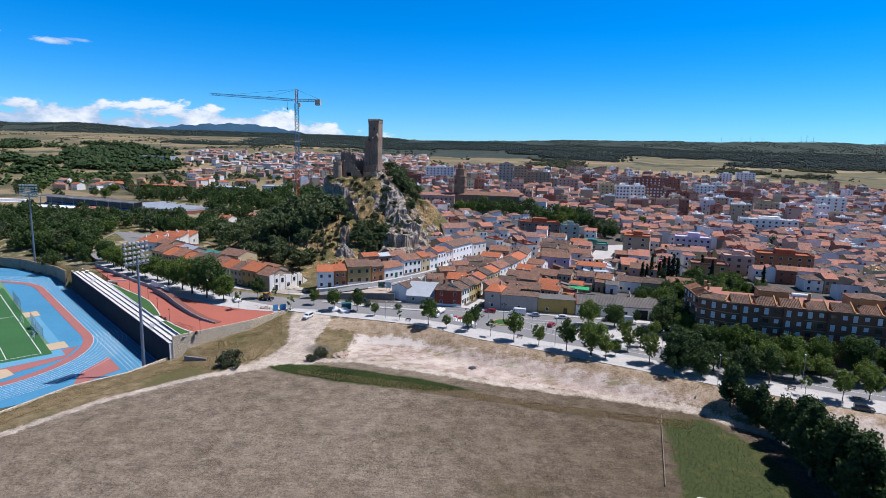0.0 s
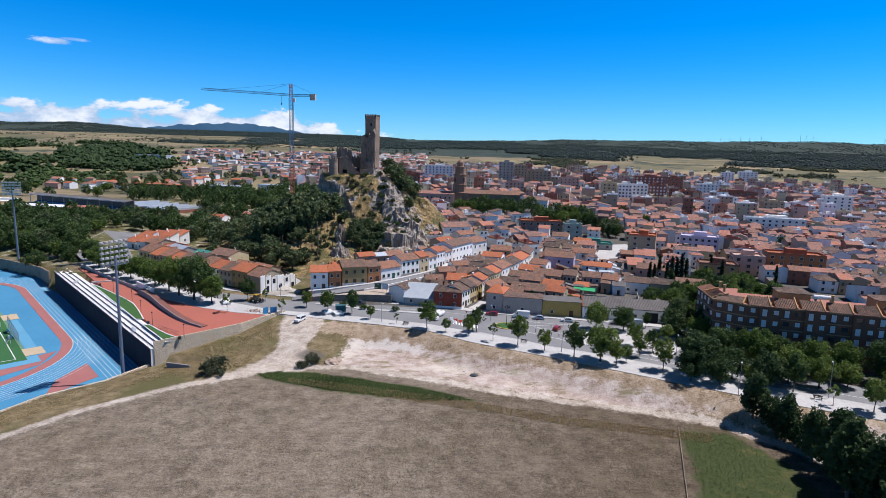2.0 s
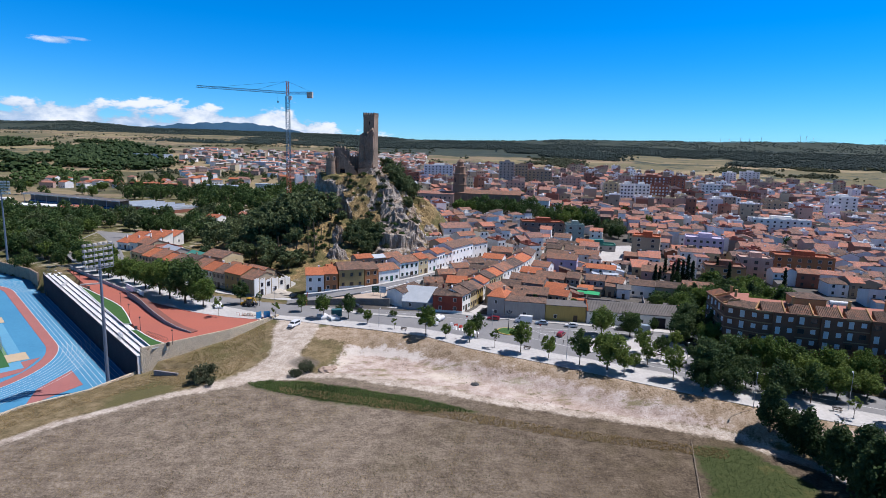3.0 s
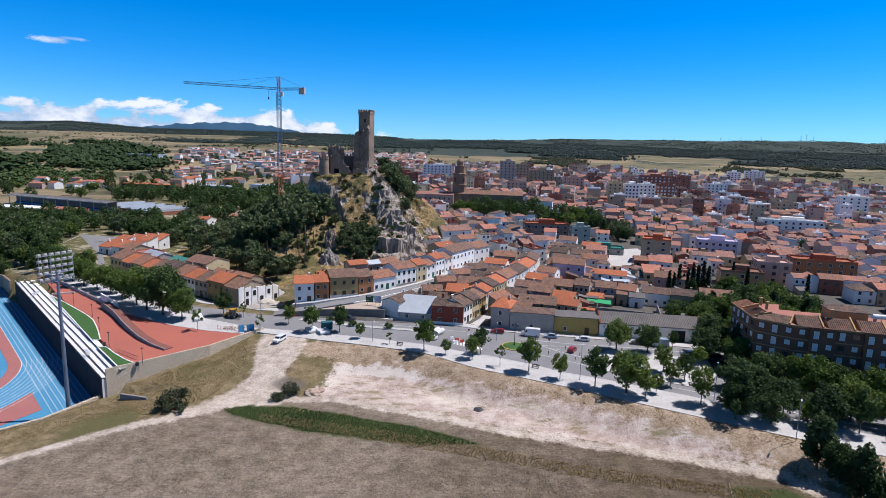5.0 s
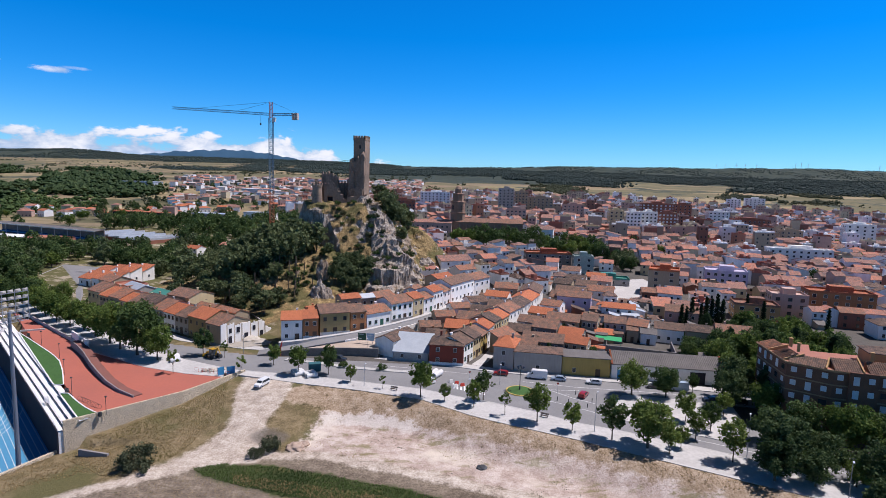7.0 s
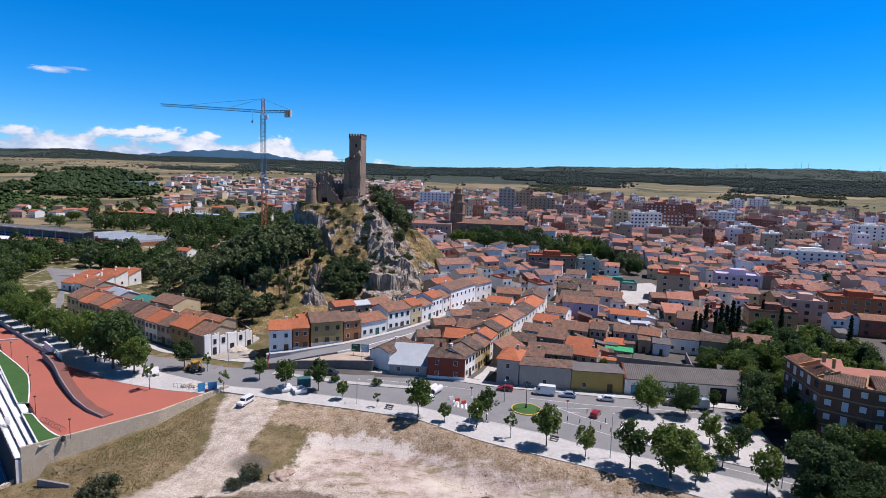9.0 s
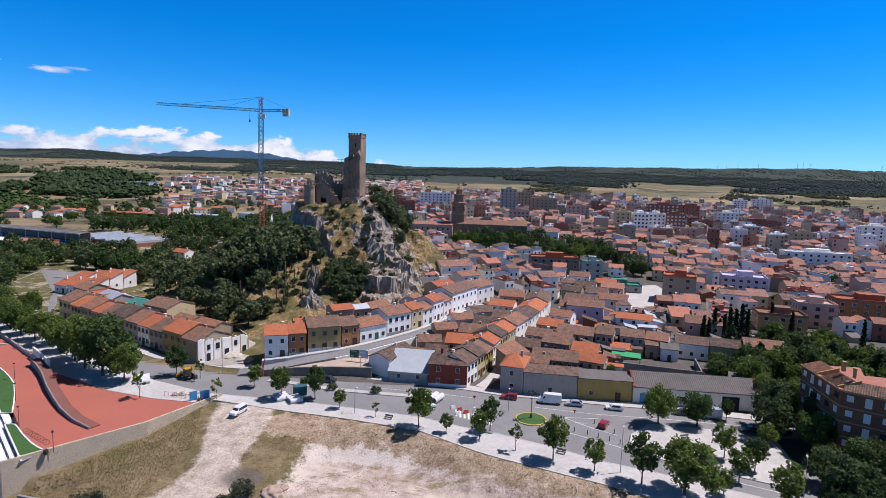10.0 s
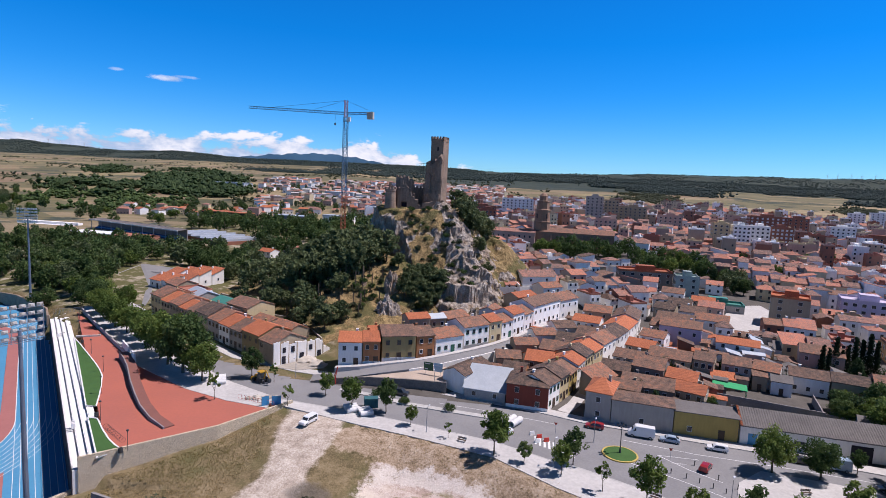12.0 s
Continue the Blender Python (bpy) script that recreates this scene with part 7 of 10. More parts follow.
facade(AP[0], AP[1], 5, 2)
facade(AP[1], AP[2], 3, 2)
facade(AP[2], AP[3], 14, 2, proud=0.7)
facade(AP[3], AP[4], 13, 2, proud=0.7)
for i, (a, b2) in enumerate(zip(AP, AP[1:])):
    m, l = along(a, b2, EAVE)
    part("cornice", Shape().box((-.25, -.45, -0.1), (l + .25, 0.1, 0.18)), BRICK_BAND, apt, at=m)
    n = max(1, int(l / 6.5))
    hh = 2.0 if i > 1 else 1.3
    for k in range(n):
        u, w = l * k / n + .25, l * (k + .82) / n
        s = Shape().add([(u, -.3, .2), (w, -.3, .2), (w, 3.4, hh), (u, 3.4, hh), (u, -.3, .02), (w, -.3, .02), (w, 3.4, .02), (u, 3.4, .02)], [(0, 1, 2, 3), (4, 5, 1, 0), (5, 6, 2, 1), (6, 7, 3, 2), (7, 4, 0, 3)])
        part("roof_slope", s, ROOF_OLD, apt, "brown tiled roof slope", at=m)
        rib = Shape()
        for q in np.arange(u + .1, w - .1, 0.42):
            rib.add([(q, -.3, .2), (q + .2, -.3, .2), (q + .2, 3.4, hh), (q, 3.4, hh), (q + .1, -.34, .32), (q + .1, 3.4, hh + .12)], [(0, 4, 5, 3), (4, 1, 2, 5), (0, 1, 4)])
        part("tile_ridge", rib, ROOF_OLD, apt, at=m)
        part("party_wall", Shape().add([(w + .1, -.3, 0), (w + .4, -.3, 0), (w + .4, 4, 0), (w + .1, 4, 0), (w + .1, -.3, .5), (w + .4, -.3, .5), (w + .4, 4, hh + .5), (w + .1, 4, hh + .5)], [(4, 5, 6, 7), (0, 1, 5, 4), (1, 2, 6, 5), (2, 3, 7, 6), (3, 0, 4, 7)]), OCHRE, apt, "ochre dividing wall", at=m)
        if (k + i) % 2:
            part("chimney", Shape().box((u + 1, 3.0, 2.0), (u + 1.6, 3.6, 3.9)).box((u + .9, 2.9, 3.9), (u + 1.7, 3.7, 4.05)), OCHRE, apt, at=m)
for x, w, d in ((9, 8, 6), (33, 9, 6.5), (58, 8, 6)):
    m = along(AP[2], AP[3], EAVE)[0]
    b = thing("stair_house", m @ pose(x, 6.5, 0.15), "ochre stair house on the flat roof", "roof house", "roof stair houses")
    part("wall", Shape().box((0, 0, 0), (w, d, 2.9)), OCHRE, b)
    _, r, _ = gable_shapes(w, d, 2.9, 0.3, hipped=True)
    part("roof", r, ROOF_OLD, b)
for x in (17, 45, 70):
    m = along(AP[2], AP[3], EAVE)[0]
    tk = thing("water_tank", m @ pose(x, 4.6, 2.4), "white cylindrical water tank on the roof", "tank", "roof water tanks")
    part("drum", Shape().beam((0, 0, 0.6), (5, 0, 0.6), 0.6, n=14), WHITE_P, tk)
    part("cradle", Shape().box((0.5, -.5, -2.3), (0.8, .5, 0.2)).box((4.2, -.5, -2.3), (4.5, .5, 0.2)), CONCRETE, tk)

# ---- church and other landmarks of the town ----
ch = thing("church", pose(-2, 462, 10, 0, 0, -6), "brown stone church with a long nave and bell tower", "church")
part("nave", gable_shapes(52, 15, 14, 0.35)[0], CHURCH, ch, at=pose(4, 0, 0))
part("nave_roof", gable_shapes(52, 15, 14, 0.35)[1], ROOF_OLD, ch, at=pose(4, 0, 0))
part("convent_wall", gable_shapes(30, 12, 13, 0.3)[0], W_PINK, ch, "pinkish convent wing", at=pose(-26, -4, 0))
part("convent_roof", gable_shapes(30, 12, 13, 0.3)[1], ROOF_TOWN, ch, at=pose(-26, -4, 0))
for f in range(3):
    for k in range(8):
        part("window", window_mesh(1.1, 1.5, "grey"), None, ch, at=pose(-24.5 + k * 3.6, -4, 2.2 + f * 3.6))
for k in range(9):
    part("buttress", Shape().add([(0, -3, -2), (1, -3, -2), (1, 0, -2), (0, 0, -2), (0, -3, 6), (1, -3, 6), (1, 0, 12.5), (0, 0, 12.5)], [(0, 1, 5, 4), (1, 2, 6, 5), (3, 0, 4, 7), (4, 5, 6, 7)]), CHURCH, ch, at=pose(9 + k * 5.2, 0, 0))
tower = Shape()
prof = [(5.4, -2), (5.4, 20), (5.9, 20.2), (5.9, 20.9), (5.2, 21), (5.2, 28), (5.7, 28.2), (5.7, 29), (4.3, 29.2), (4.1, 34), (4.5, 34.2), (4.5, 34.8), (2.8, 35), (2.6, 38.0), (2.9, 38.2), (1.9, 39.6), (0.5, 40.6)]
tower.lathe(prof, 8, (7.5, 6))
part("bell_tower", tower, CHURCH, ch, "octagonal brown bell tower")
# belfry openings: near-black slabs in place of the shaded bell chamber
for k in range(4):
    u = math.pi / 4 * (2 * k + 0.5) + math.pi / 8
    part("belfry_opening", Shape().box((-.8, -.12, 0), (.8, 0.02, 3.2)), NAVY, ch, at=pose(7.5, 6, 22.8, 0, 0, math.degrees(u)) @ pose(0, -4.95, 0))


def block(x, y, w, d, storeys, turn, wall, label, bays=6, kind="plain", zg=None, group="apartment blocks of the town", roof=None, sideb=3):
    z = ground_at(x, y) if zg is None else zg
    g = thing("apartment_building", pose(x, y, z, 0, 0, turn), label + " among town roofs", "apartment building", group)
    h = storeys * 3.0
    part("wall", Shape().box((-w / 2, -d / 2, -3), (w / 2, d / 2, h)), wall, g)
    r = Shape()
    for q in ((-w / 2, -d / 2, w / 2, -d / 2 + .3), (-w / 2, d / 2 - .3, w / 2, d / 2), (-w / 2, -d / 2, -w / 2 + .3, d / 2), (w / 2 - .3, -d / 2, w / 2, d / 2)):
        r.box((q[0], q[1], h + .003), (q[2], q[3], h + .9))
    r.box((-w / 2 + .3, -d / 2 + .3, h), (w / 2 - .3, d / 2 - .3, h + .1))
    r.box((-w * .15, -d * .2, h), (w * .2, d * .25, h + 2.8))
    part("roof", r, roof or wall, g)
    for f in range(storeys):
        for k in range(bays):
            part("window", window_mesh(1.5, 1.4, kind), None, g, at=pose(-w / 2 + w * (k + .5) / bays, -d / 2, f * 3 + 0.9))
        for k in range(sideb):
            part("window", window_mesh(1.2, 1.3, kind), None, g, at=pose(-w / 2, -d / 2 + d * (k + .5) / sideb, f * 3 + 0.9, 0, 0, -90))
    return g


block(147, 341, 20, 14, 3, -20, W_LAV, "large lavender-white three-storey building", 6)
block(107, 320, 14, 12, 4, -22, W_TAN, "tan building with a painted mural wall", 2, roof=ROOF_NEW)
block(58, 372, 26, 12, 3, 0, W_DKGREY, "dark grey rendered building with orange roofs", 6, roof=ROOF_NEW)
block(77, 364, 11, 9, 3, -4, mat("pale_green_cladding", (0.34, 0.42, 0.39)), "pale green sheet-clad building", 2)
block(84, 338, 22, 9, 1, -10, CONCRETE, "low building with a green sheet roof", 4, roof=TIN_G)
block(160, 541, 12, 14, 6, -8, RENDER_W, "white six-storey block", 4)
block(147, 548, 12, 14, 6, -8, W_CREAM, "cream six-storey block", 3)
block(177, 552, 14, 13, 6, -6, RENDER_W, "white block with balconies", 4)
block(196, 560, 16, 14, 6, -6, W_BRICKR, "dark red brick block", 5, "blind")
block(352, 534, 22, 14, 7, -18, RENDER_W, "tall white block with small windows", 4)
block(440, 872, 26, 14, 7, -20, RENDER_W, "white twin block at the edge of town", 5)
block(414, 880, 18, 14, 6, -20, RENDER_W, "white block at the edge of town", 4)
block(58, 640, 16, 16, 9, -4, W_GREY, "grey high-rise block", 4)
block(75, 648, 14, 14, 8, -4, W_TAN, "tan high-rise block", 4)
block(96, 652, 26, 14, 6, -4, W_TAN, "tan apartment block", 6)
block(-18, 700, 34, 14, 6, 0, RENDER_W, "long pale blue-white block", 8)
block(-48, 600, 26, 13, 5, 4, W_BRICKR, "red brick block with balconies", 6)
block(-40, 560, 16, 12, 5, 4, W_BRICKR, "dark brick block near the castle", 5)
block(215, 640, 30, 14, 7, -8, W_BRICKR, "large red-brown block", 7, "blind")
block(250, 660, 18, 14, 7, -8, W_BRICKR, "tall brown block", 4)
block(280, 640, 20, 14, 6, -10, RENDER_W, "white block of flats", 5)
block(310, 640, 44, 15, 4, -12, W_BRICKR, "long dark red brick school", 10)
block(120, 600, 20, 13, 5, -6, W_PINK, "pinkish block of flats", 5)
block(60, 560, 18, 13, 4, -6, W_PINK, "pinkish four-storey block", 5)
block(262, 560, 22, 12, 4, -12, RENDER_W, "white and grey block of flats", 5)
block(300, 545, 18, 12, 4, -12, W_TAN, "tan block of flats", 4)
block(245, 440, 40, 12, 3, -12, RENDER_W, "long white building with a flat roof", 9)
block(130, 279, 17, 11, 2, -16, OCHRE, "yellow ochre building with blank side wall", 3, roof=ROOF_OLD)
block(148, 287, 14, 11, 3, -16, W_PINK, "pink-brown building with balconies", 3, "brown")
block(176, 296, 26, 12, 3, -16, W_ORANGE, "orange-brown building with pink terraces", 6, roof=ROOF_NEW)

# low surfaces and big roofs west of the rock
solid("courtyard", Shape().prism([(74, 299), (91, 300), (110, 322), (108, 352), (92, 346)], 0.0, [0.8, 0.8, 1.8, 3.2, 3.0]), PAVING, "pale concrete school yard", "pavement", kind="structure")
hall = thing("sports_hall", along((-288, 478), (-212, 432), -1.5)[0], "long sports hall with a pale ribbed metal roof", "sports hall")
part("wall", Shape().box((0, 0, -2), (86, 34, 7)), W_BRICKR, hall)
for k in range(6):
    s = Shape()
    u, w = k * 14.3, k * 14.3 + 14.0
    s.add([(u, -1, 7.2), (w, -1, 8.6), (w, 35, 8.6), (u, 35, 7.2), (u, -1, 7.02), (w, -1, 7.02), (w, 35, 7.02), (u, 35, 7.02)], [(0, 1, 2, 3), (4, 5, 1, 0), (5, 6, 2, 1), (6, 7, 3, 2), (7, 4, 0, 3)])
    part("roof_panel", s, TIN, hall, "pale blue-grey metal roof bay")
NAVY_SEAT = mat("navy_seats", (0.04, 0.09, 0.2))
std = thing("football_stand", along((-366, 482), (-252, 436), -4.0)[0], "long covered football stand with blue seats", "grandstand")
part("roof", Shape().add([(0, 4, 14.3), (120, 4, 14.3), (120, 12, 15.0), (0, 12, 15.0), (0, 4, 14.6), (120, 4, 14.6), (120, 12, 15.3), (0, 12, 15.3)], [(3, 2, 1, 0), (4, 5, 6, 7), (0, 1, 5, 4), (1, 2, 6, 5), (2, 3, 7, 6), (3, 0, 4, 7)]), FIBRE, std)
part("fascia", Shape().box((0, 3.8, 14.0), (120, 3.99, 14.8)), WHITE_P, std, "white roof edge")
part("back_wall", Shape().box((0, 11.5, -2), (120, 12, 15.4)), CONC_DARK, std)
for k in range(8):
    part("seat_step", Shape().box((1, 2 + k * 1.2, -2), (119, 3.2 + k * 1.2, 4 + k * 0.7)), PLAST_B if k % 2 == 0 else NAVY_SEAT, std, "rows of blue seats")
for k in range(9):
    part("column", Shape().beam((2 + k * 14.5, 5, -2), (2 + k * 14.5, 5, 14.4), 0.25, n=6), STEEL, std)
ann = thing("clubhouse", along((-328, 424), (-266, 418), 0.5)[0], "low clubhouse with red roof and white edges", "clubhouse")
part("wall", Shape().box((0, 0, -2), (66, 14, 6.5)), W_BRICKR, ann)
part("roof", Shape().box((-.6, -.6, 6.5), (40, 14.6, 7.0)), WHITE_P, ann, "white flat roof")
part("red_roof", gable_shapes(26, 14, 6.5, 0.2)[1], TERRACE, ann, "red sheet roof", at=pose(40, 0, 0))
solid("stadium_turf", Shape().prism([(-420, 430), (-350, 400), (-330, 450), (-372, 484), (-440, 500)], -1.2, -0.9), TURF, "green football turf of the far stadium", "pitch", kind="structure")
solid("terrace_steps", Shape().box((-440, 492, -1), (-385, 497, 3)).box((-440, 497, -1), (-385, 502, 5)), RENDER_W, "white concrete stand steps", "grandstand")

# ---- the town, street by street ----
TOWN_HOLES = [
    [(-80, 190), (-70, 260), (-30, 330), (8, 316), (22, 316), (46, 300), (64, 298), (78, 294), (112, 322), (112, 356), (66, 352), (66, 330), (50, 305), (80, 270), (106, 246), (114, 252), (132, 276), (150, 256), (160, 240), (170, 205), (110, 150), (40, 150)],
    [(-34, 448), (60, 448), (60, 488), (-34, 488)],
    [(0, 412), (96, 396), (108, 440), (60, 447), (0, 447)],
    [(99, 370), (109, 369), (113, 402), (100, 404)],
    [(112, 200), (135, 205), (128, 275), (104, 268)],
]
CLEAR = []


def blocked(x, y, r):
    for hx, hy, hr in CLEAR:
        if abs(hx - x) < r + hr and abs(hy - y) < r + hr:
            return True
    return False


for o in list(scene.objects):
    if o.name.startswith("apartment_building"):
        bb = [c for c in o.children if c.name.startswith("wall")][0]
        CLEAR.append((o.location.x, o.location.y, max(bb.dimensions.x, bb.dimensions.y) * 0.45 + 1))
rng = random.Random(7)
WALLS = [RENDER_W] * 20 + [W_TAN] * 4 + [W_CREAM] * 2 + [W_PINK] * 3 + [W_BRICKR] * 2 + [W_GREY] * 2 + [W_DKGREY]
WORDS = {RENDER_W: "white rendered", W_TAN: "tan rendered", W_CREAM: "cream", W_PINK: "pinkish", W_BRICKR: "red-brown", W_GREY: "grey rendered", W_DKGREY: "dark grey"}
cells = []
for zone, (ang, ox, oy, test) in enumerate(((-13, 110, 205, lambda x, y: x > 44 + (y - 300) * 0.10), (27, 20, 300, lambda x, y: x <= 44 + (y - 300) * 0.10))):
    ca, sa = math.cos(radians(ang)), math.sin(radians(ang))
    v = -120.0
    row = 0
    while v < 760:
        u = -420.0
        far = v > 250
        depth = rng.uniform(6.8, 10.5) if not far else rng.uniform(7.5, 11)
        while u < 720:
            l = rng.uniform(4.6, 9.0) if not far else rng.uniform(5.5, 11)
            x, y = ox + (u + l / 2) * ca - v * sa, oy + (u + l / 2) * sa + v * ca
            if y > 40 and test(x, y) and -0.62 < x / y < 0.84 and y < 930:
                cells.append((x, y, l, depth, ang, row, far))
            u += l + (rng.choice((0, 0, 0, 0.2, 0.2, 0.2, 1.5, 5)) if not far else rng.choice((0, 0.1, 0.2, 0.2, 2, 5)))
        row += 1
        v += depth + (rng.uniform(4.5, 6.5) if row % 2 == 0 else rng.uniform(0.5, 5))
cx, cy = np.array([c[0] for c in cells]), np.array([c[1] for c in cells])
ok = poly_sdf(TOWN, cx, cy) > 4
for hole in TOWN_HOLES:
    ok &= poly_sdf(hole, cx, cy) < -5
cz = ground_z(cx, cy)
ok &= (rock_z(cx, cy) - cz < 2.5)
FAR = Shape()
FARM = FAR_WALLS + [GLASS, ROOF_FAR, TERRACE]
near_count = 0
order = sorted(range(len(cells)), key=lambda i: math.hypot(cells[i][0], cells[i][1] - 60))


def far_add(shape, m, slots):
    k = len(FAR.v)
    FAR.v += [tuple(m @ Vector(p)) for p in shape.v]
    FAR.f += [tuple(i + k for i in f) for f in shape.f]
    FAR.m += [slots[s] for s in shape.m]


for i in order:
    (x, y, l, d, ang, row, far), good, zg = cells[i], ok[i], cz[i]
    if not good or blocked(x, y, 6) or rng.random() < (0.04 if not far else 0.07):
        continue
    big = y > 470 and rng.random() < 0.2
    wl = rng.choice(WALLS if not big else [W_PINK, W_TAN, W_CREAM, W_PINK, W_BRICKR, W_TAN, RENDER_W, RENDER_W])
    h = rng.choice((3.4, 4.6, 5.4, 6.0, 6.2, 6.6, 7.4, 8.6)) if not big else rng.choice((9.2, 12.2, 12.2, 15.2))
    if y < 330 and h > 7:
        h = 6.4
    turn = ang + (180 if row % 2 else 0) + rng.uniform(-6, 6) + (90 if rng.random() < 0.2 else 0)
    m = pose(x, y, zg, 0, 0, turn) @ pose(-l / 2, -d / 2, 0)
    flatroof = big or rng.random() < 0.17
    style = "flat" if flatroof else rng.choice(("gable", "gable", "gable", "gable", "hip", "lean"))
    w, r, top = gable_shapes(l, d, h, rng.uniform(0.3, 0.42) if style != "lean" else 0.2, base=-3, hipped=style == "hip", lean=style == "lean")
    roofm = ROOF_TOWN if rng.random() < 0.75 else ROOF_OLD
    if style == "flat":
        w, r = Shape().box((0, 0, -3), (l, d, h)), Shape()
        for q in ((0, 0, l, .25), (0, d - .25, l, d), (0, .25, .25, d - .25), (l - .25, .25, l, d - .25)):
            r.box((q[0], q[1], h + .003), (q[2], q[3], h + .8))
        r.box((.25, .25, h), (l - .25, d - .25, h + .06))
        r.box((l * .3, d * .5, h), (l * .55, d * .8, h + 2.3))
        roofm = rng.choice((TERRACE, wl, W_TAN))
    small = near_count >= 190
    annex = None
    if rng.random() < 0.7:
        aw, ad, ah = rng.uniform(2.5, min(6, l)), rng.uniform(2.5, 5.5), rng.uniform(2.4, 4.2)
        ax = rng.uniform(0, l - aw)
        sh = ah - rng.uniform(0.4, 1.2)
        annex = Shape().add([(ax, d + .003, -3), (ax + aw, d + .003, -3), (ax + aw, d + ad, -3), (ax, d + ad, -3), (ax, d + .003, ah), (ax + aw, d + .003, ah), (ax + aw, d + ad, sh), (ax, d + ad, sh)], [(1, 2, 6, 5), (2, 3, 7, 6), (3, 0, 4, 7), (0, 1, 5, 4)])
        annex.add([(ax - .2, d + .003, ah + .12), (ax + aw + .2, d + .003, ah + .12), (ax + aw + .2, d + ad + .3, sh + .06), (ax - .2, d + ad + .3, sh + .06), (ax - .2, d + .003, ah), (ax + aw + .2, d + .003, ah), (ax + aw + .2, d + ad + .3, sh - .06), (ax - .2, d + ad + .3, sh - .06)], [(0, 1, 2, 3), (7, 6, 5, 4), (5, 1, 0, 4), (6, 2, 1, 5), (7, 3, 2, 6), (4, 0, 3, 7)], 1)
    near_count += 1
    if small:
        n, st = max(2, int(l / 3)), max(2, int(h / 3))
        for fy, sg in ((-0.03, 1), (d + 0.03, -1)):
            for f in range(st):
                for k in range(n):
                    if rng.random() < 0.4:
                        continue
                    xx0, z0 = l * (k + .5) / n - .55, f * 3 + 1.0
                    w.add([(xx0, fy, z0), (xx0 + 1.1, fy, z0), (xx0 + 1.1, fy, z0 + 1.4), (xx0, fy, z0 + 1.4)], [(0, 1, 2, 3)[::sg]], 1)
    if small:
        tone = {RENDER_W: 0, W_TAN: 1, W_CREAM: 2, W_PINK: 3, W_BRICKR: 4}.get(wl, 5)
        far_add(w, m, (tone, len(FAR_WALLS)))
        if annex:
            far_add(annex, m, (rng.choice((0, 0, tone)), len(FAR_WALLS) + 1))
        far_add(r, m, (len(FAR_WALLS) + (1 if style != "flat" else (2 if roofm is TERRACE else -1 - len(FAR_WALLS) + tone)),))
        continue
    ob = new("house", w.mesh("house", [wl, GLASS]))
    ob.matrix_basis = m
    kinds = "house" if not big else "block of flats"
    rt = {"flat": "a flat roof", "gable": "a clay tile roof", "hip": "a hipped tile roof", "lean": "a single-slope tile roof"}[style]
    tagged(ob, f"{WORDS[wl]} town {'house' if not big else 'block'} with {rt}", kinds, "houses of the town")
    part("roof", r, roofm, ob)
    if annex:
        part("annex", annex, [rng.choice((RENDER_W, wl, W_TAN)), rng.choice((ROOF_TOWN, ROOF_OLD, ROOF_NEW, FIBRE))], ob, "lean-to with a sloping roof")
    if not small:
        for f in range(2):
            for k in range(2):
                front = turn % 360 < 90 or turn % 360 > 270
                at = pose(l * (k + .5) / 2, 0, f * 2.9 + .9) if front else pose(l * (k + .5) / 2, d, f * 2.9 + .9, 0, 0, 180)
                part("window", window_mesh(1.0, 1.3, "plain" if wl is RENDER_W else "brown"), None, ob, at=at)
        if rng.random() < 0.5 and style in ("gable", "hip"):
            q = l * rng.uniform(.2, .7)
            part("chimney", Shape().box((q, d * .55, top - 1.3), (q + .7, d * .55 + .6, top + .8)).box((q - .08, d * .55 - .08, top + .8), (q + .78, d * .55 + .68, top + .92)), wl, ob)

solid("town_roofs", FAR, FARM, "dense far town of white walls and clay roofs", "town", kind="stuff")

# detached villas and far suburb on the western plain
rng = random.Random(11)
SUB = Shape()
for k in range(760):
    if k < 60:
        x, y = -470 + rng.uniform(0, 330), 0
        y = 640 + (x + 470) * 0.32 + rng.uniform(-34, 46)
    else:
        y = rng.uniform(780, 1280)
        x = -y * (0.06 + 0.42 * rng.random() ** 1.7)
    l, d, h = rng.uniform(8, 14), rng.uniform(7, 11), rng.choice((4.0, 5.6, 6.2, 7.5, 9.0))
    wl = rng.choice((RENDER_W, RENDER_W, RENDER_W, W_CREAM, W_PINK, W_TAN))
    w, r, top = gable_shapes(l, d, h, 0.38, hipped=rng.random() < .5)
    n = max(2, int(l / 3.2))
    for k2 in range(n):
        w.add([(l * (k2 + .5) / n - .6, -.03, 1.0), (l * (k2 + .5) / n + .6, -.03, 1.0), (l * (k2 + .5) / n + .6, -.03, 2.3), (l * (k2 + .5) / n - .6, -.03, 2.3)], [(0, 1, 2, 3)], 1)
    vm = pose(x, y, ground_at(x, y), 0, 0, rng.uniform(-40, 40))
    if k >= 60:
        tone = {RENDER_W: 0, W_TAN: 1, W_CREAM: 2, W_PINK: 3}[wl]
        k0 = len(SUB.v)
        SUB.v += [tuple(vm @ Vector(p)) for p in w.v + r.v]
        SUB.f += [tuple(i + k0 for i in f) for f in w.f] + [tuple(i + k0 + len(w.v) for i in f) for f in r.f]
        SUB.m += [tone if q == 0 else len(FAR_WALLS) for q in w.m] + [len(FAR_WALLS) + 1 if rng.random() < 0.75 else 5] * len(r.f)
        continue
    ob = new("villa", w.mesh("villa", [wl, GLASS]))
    ob.matrix_basis = vm
    tagged(ob, f"{WORDS[wl]} villa with a clay tile roof among trees", "house", "villas on the plain")
    part("roof", r, ROOF_NEW if rng.random() < .5 else ROOF_TOWN, ob)
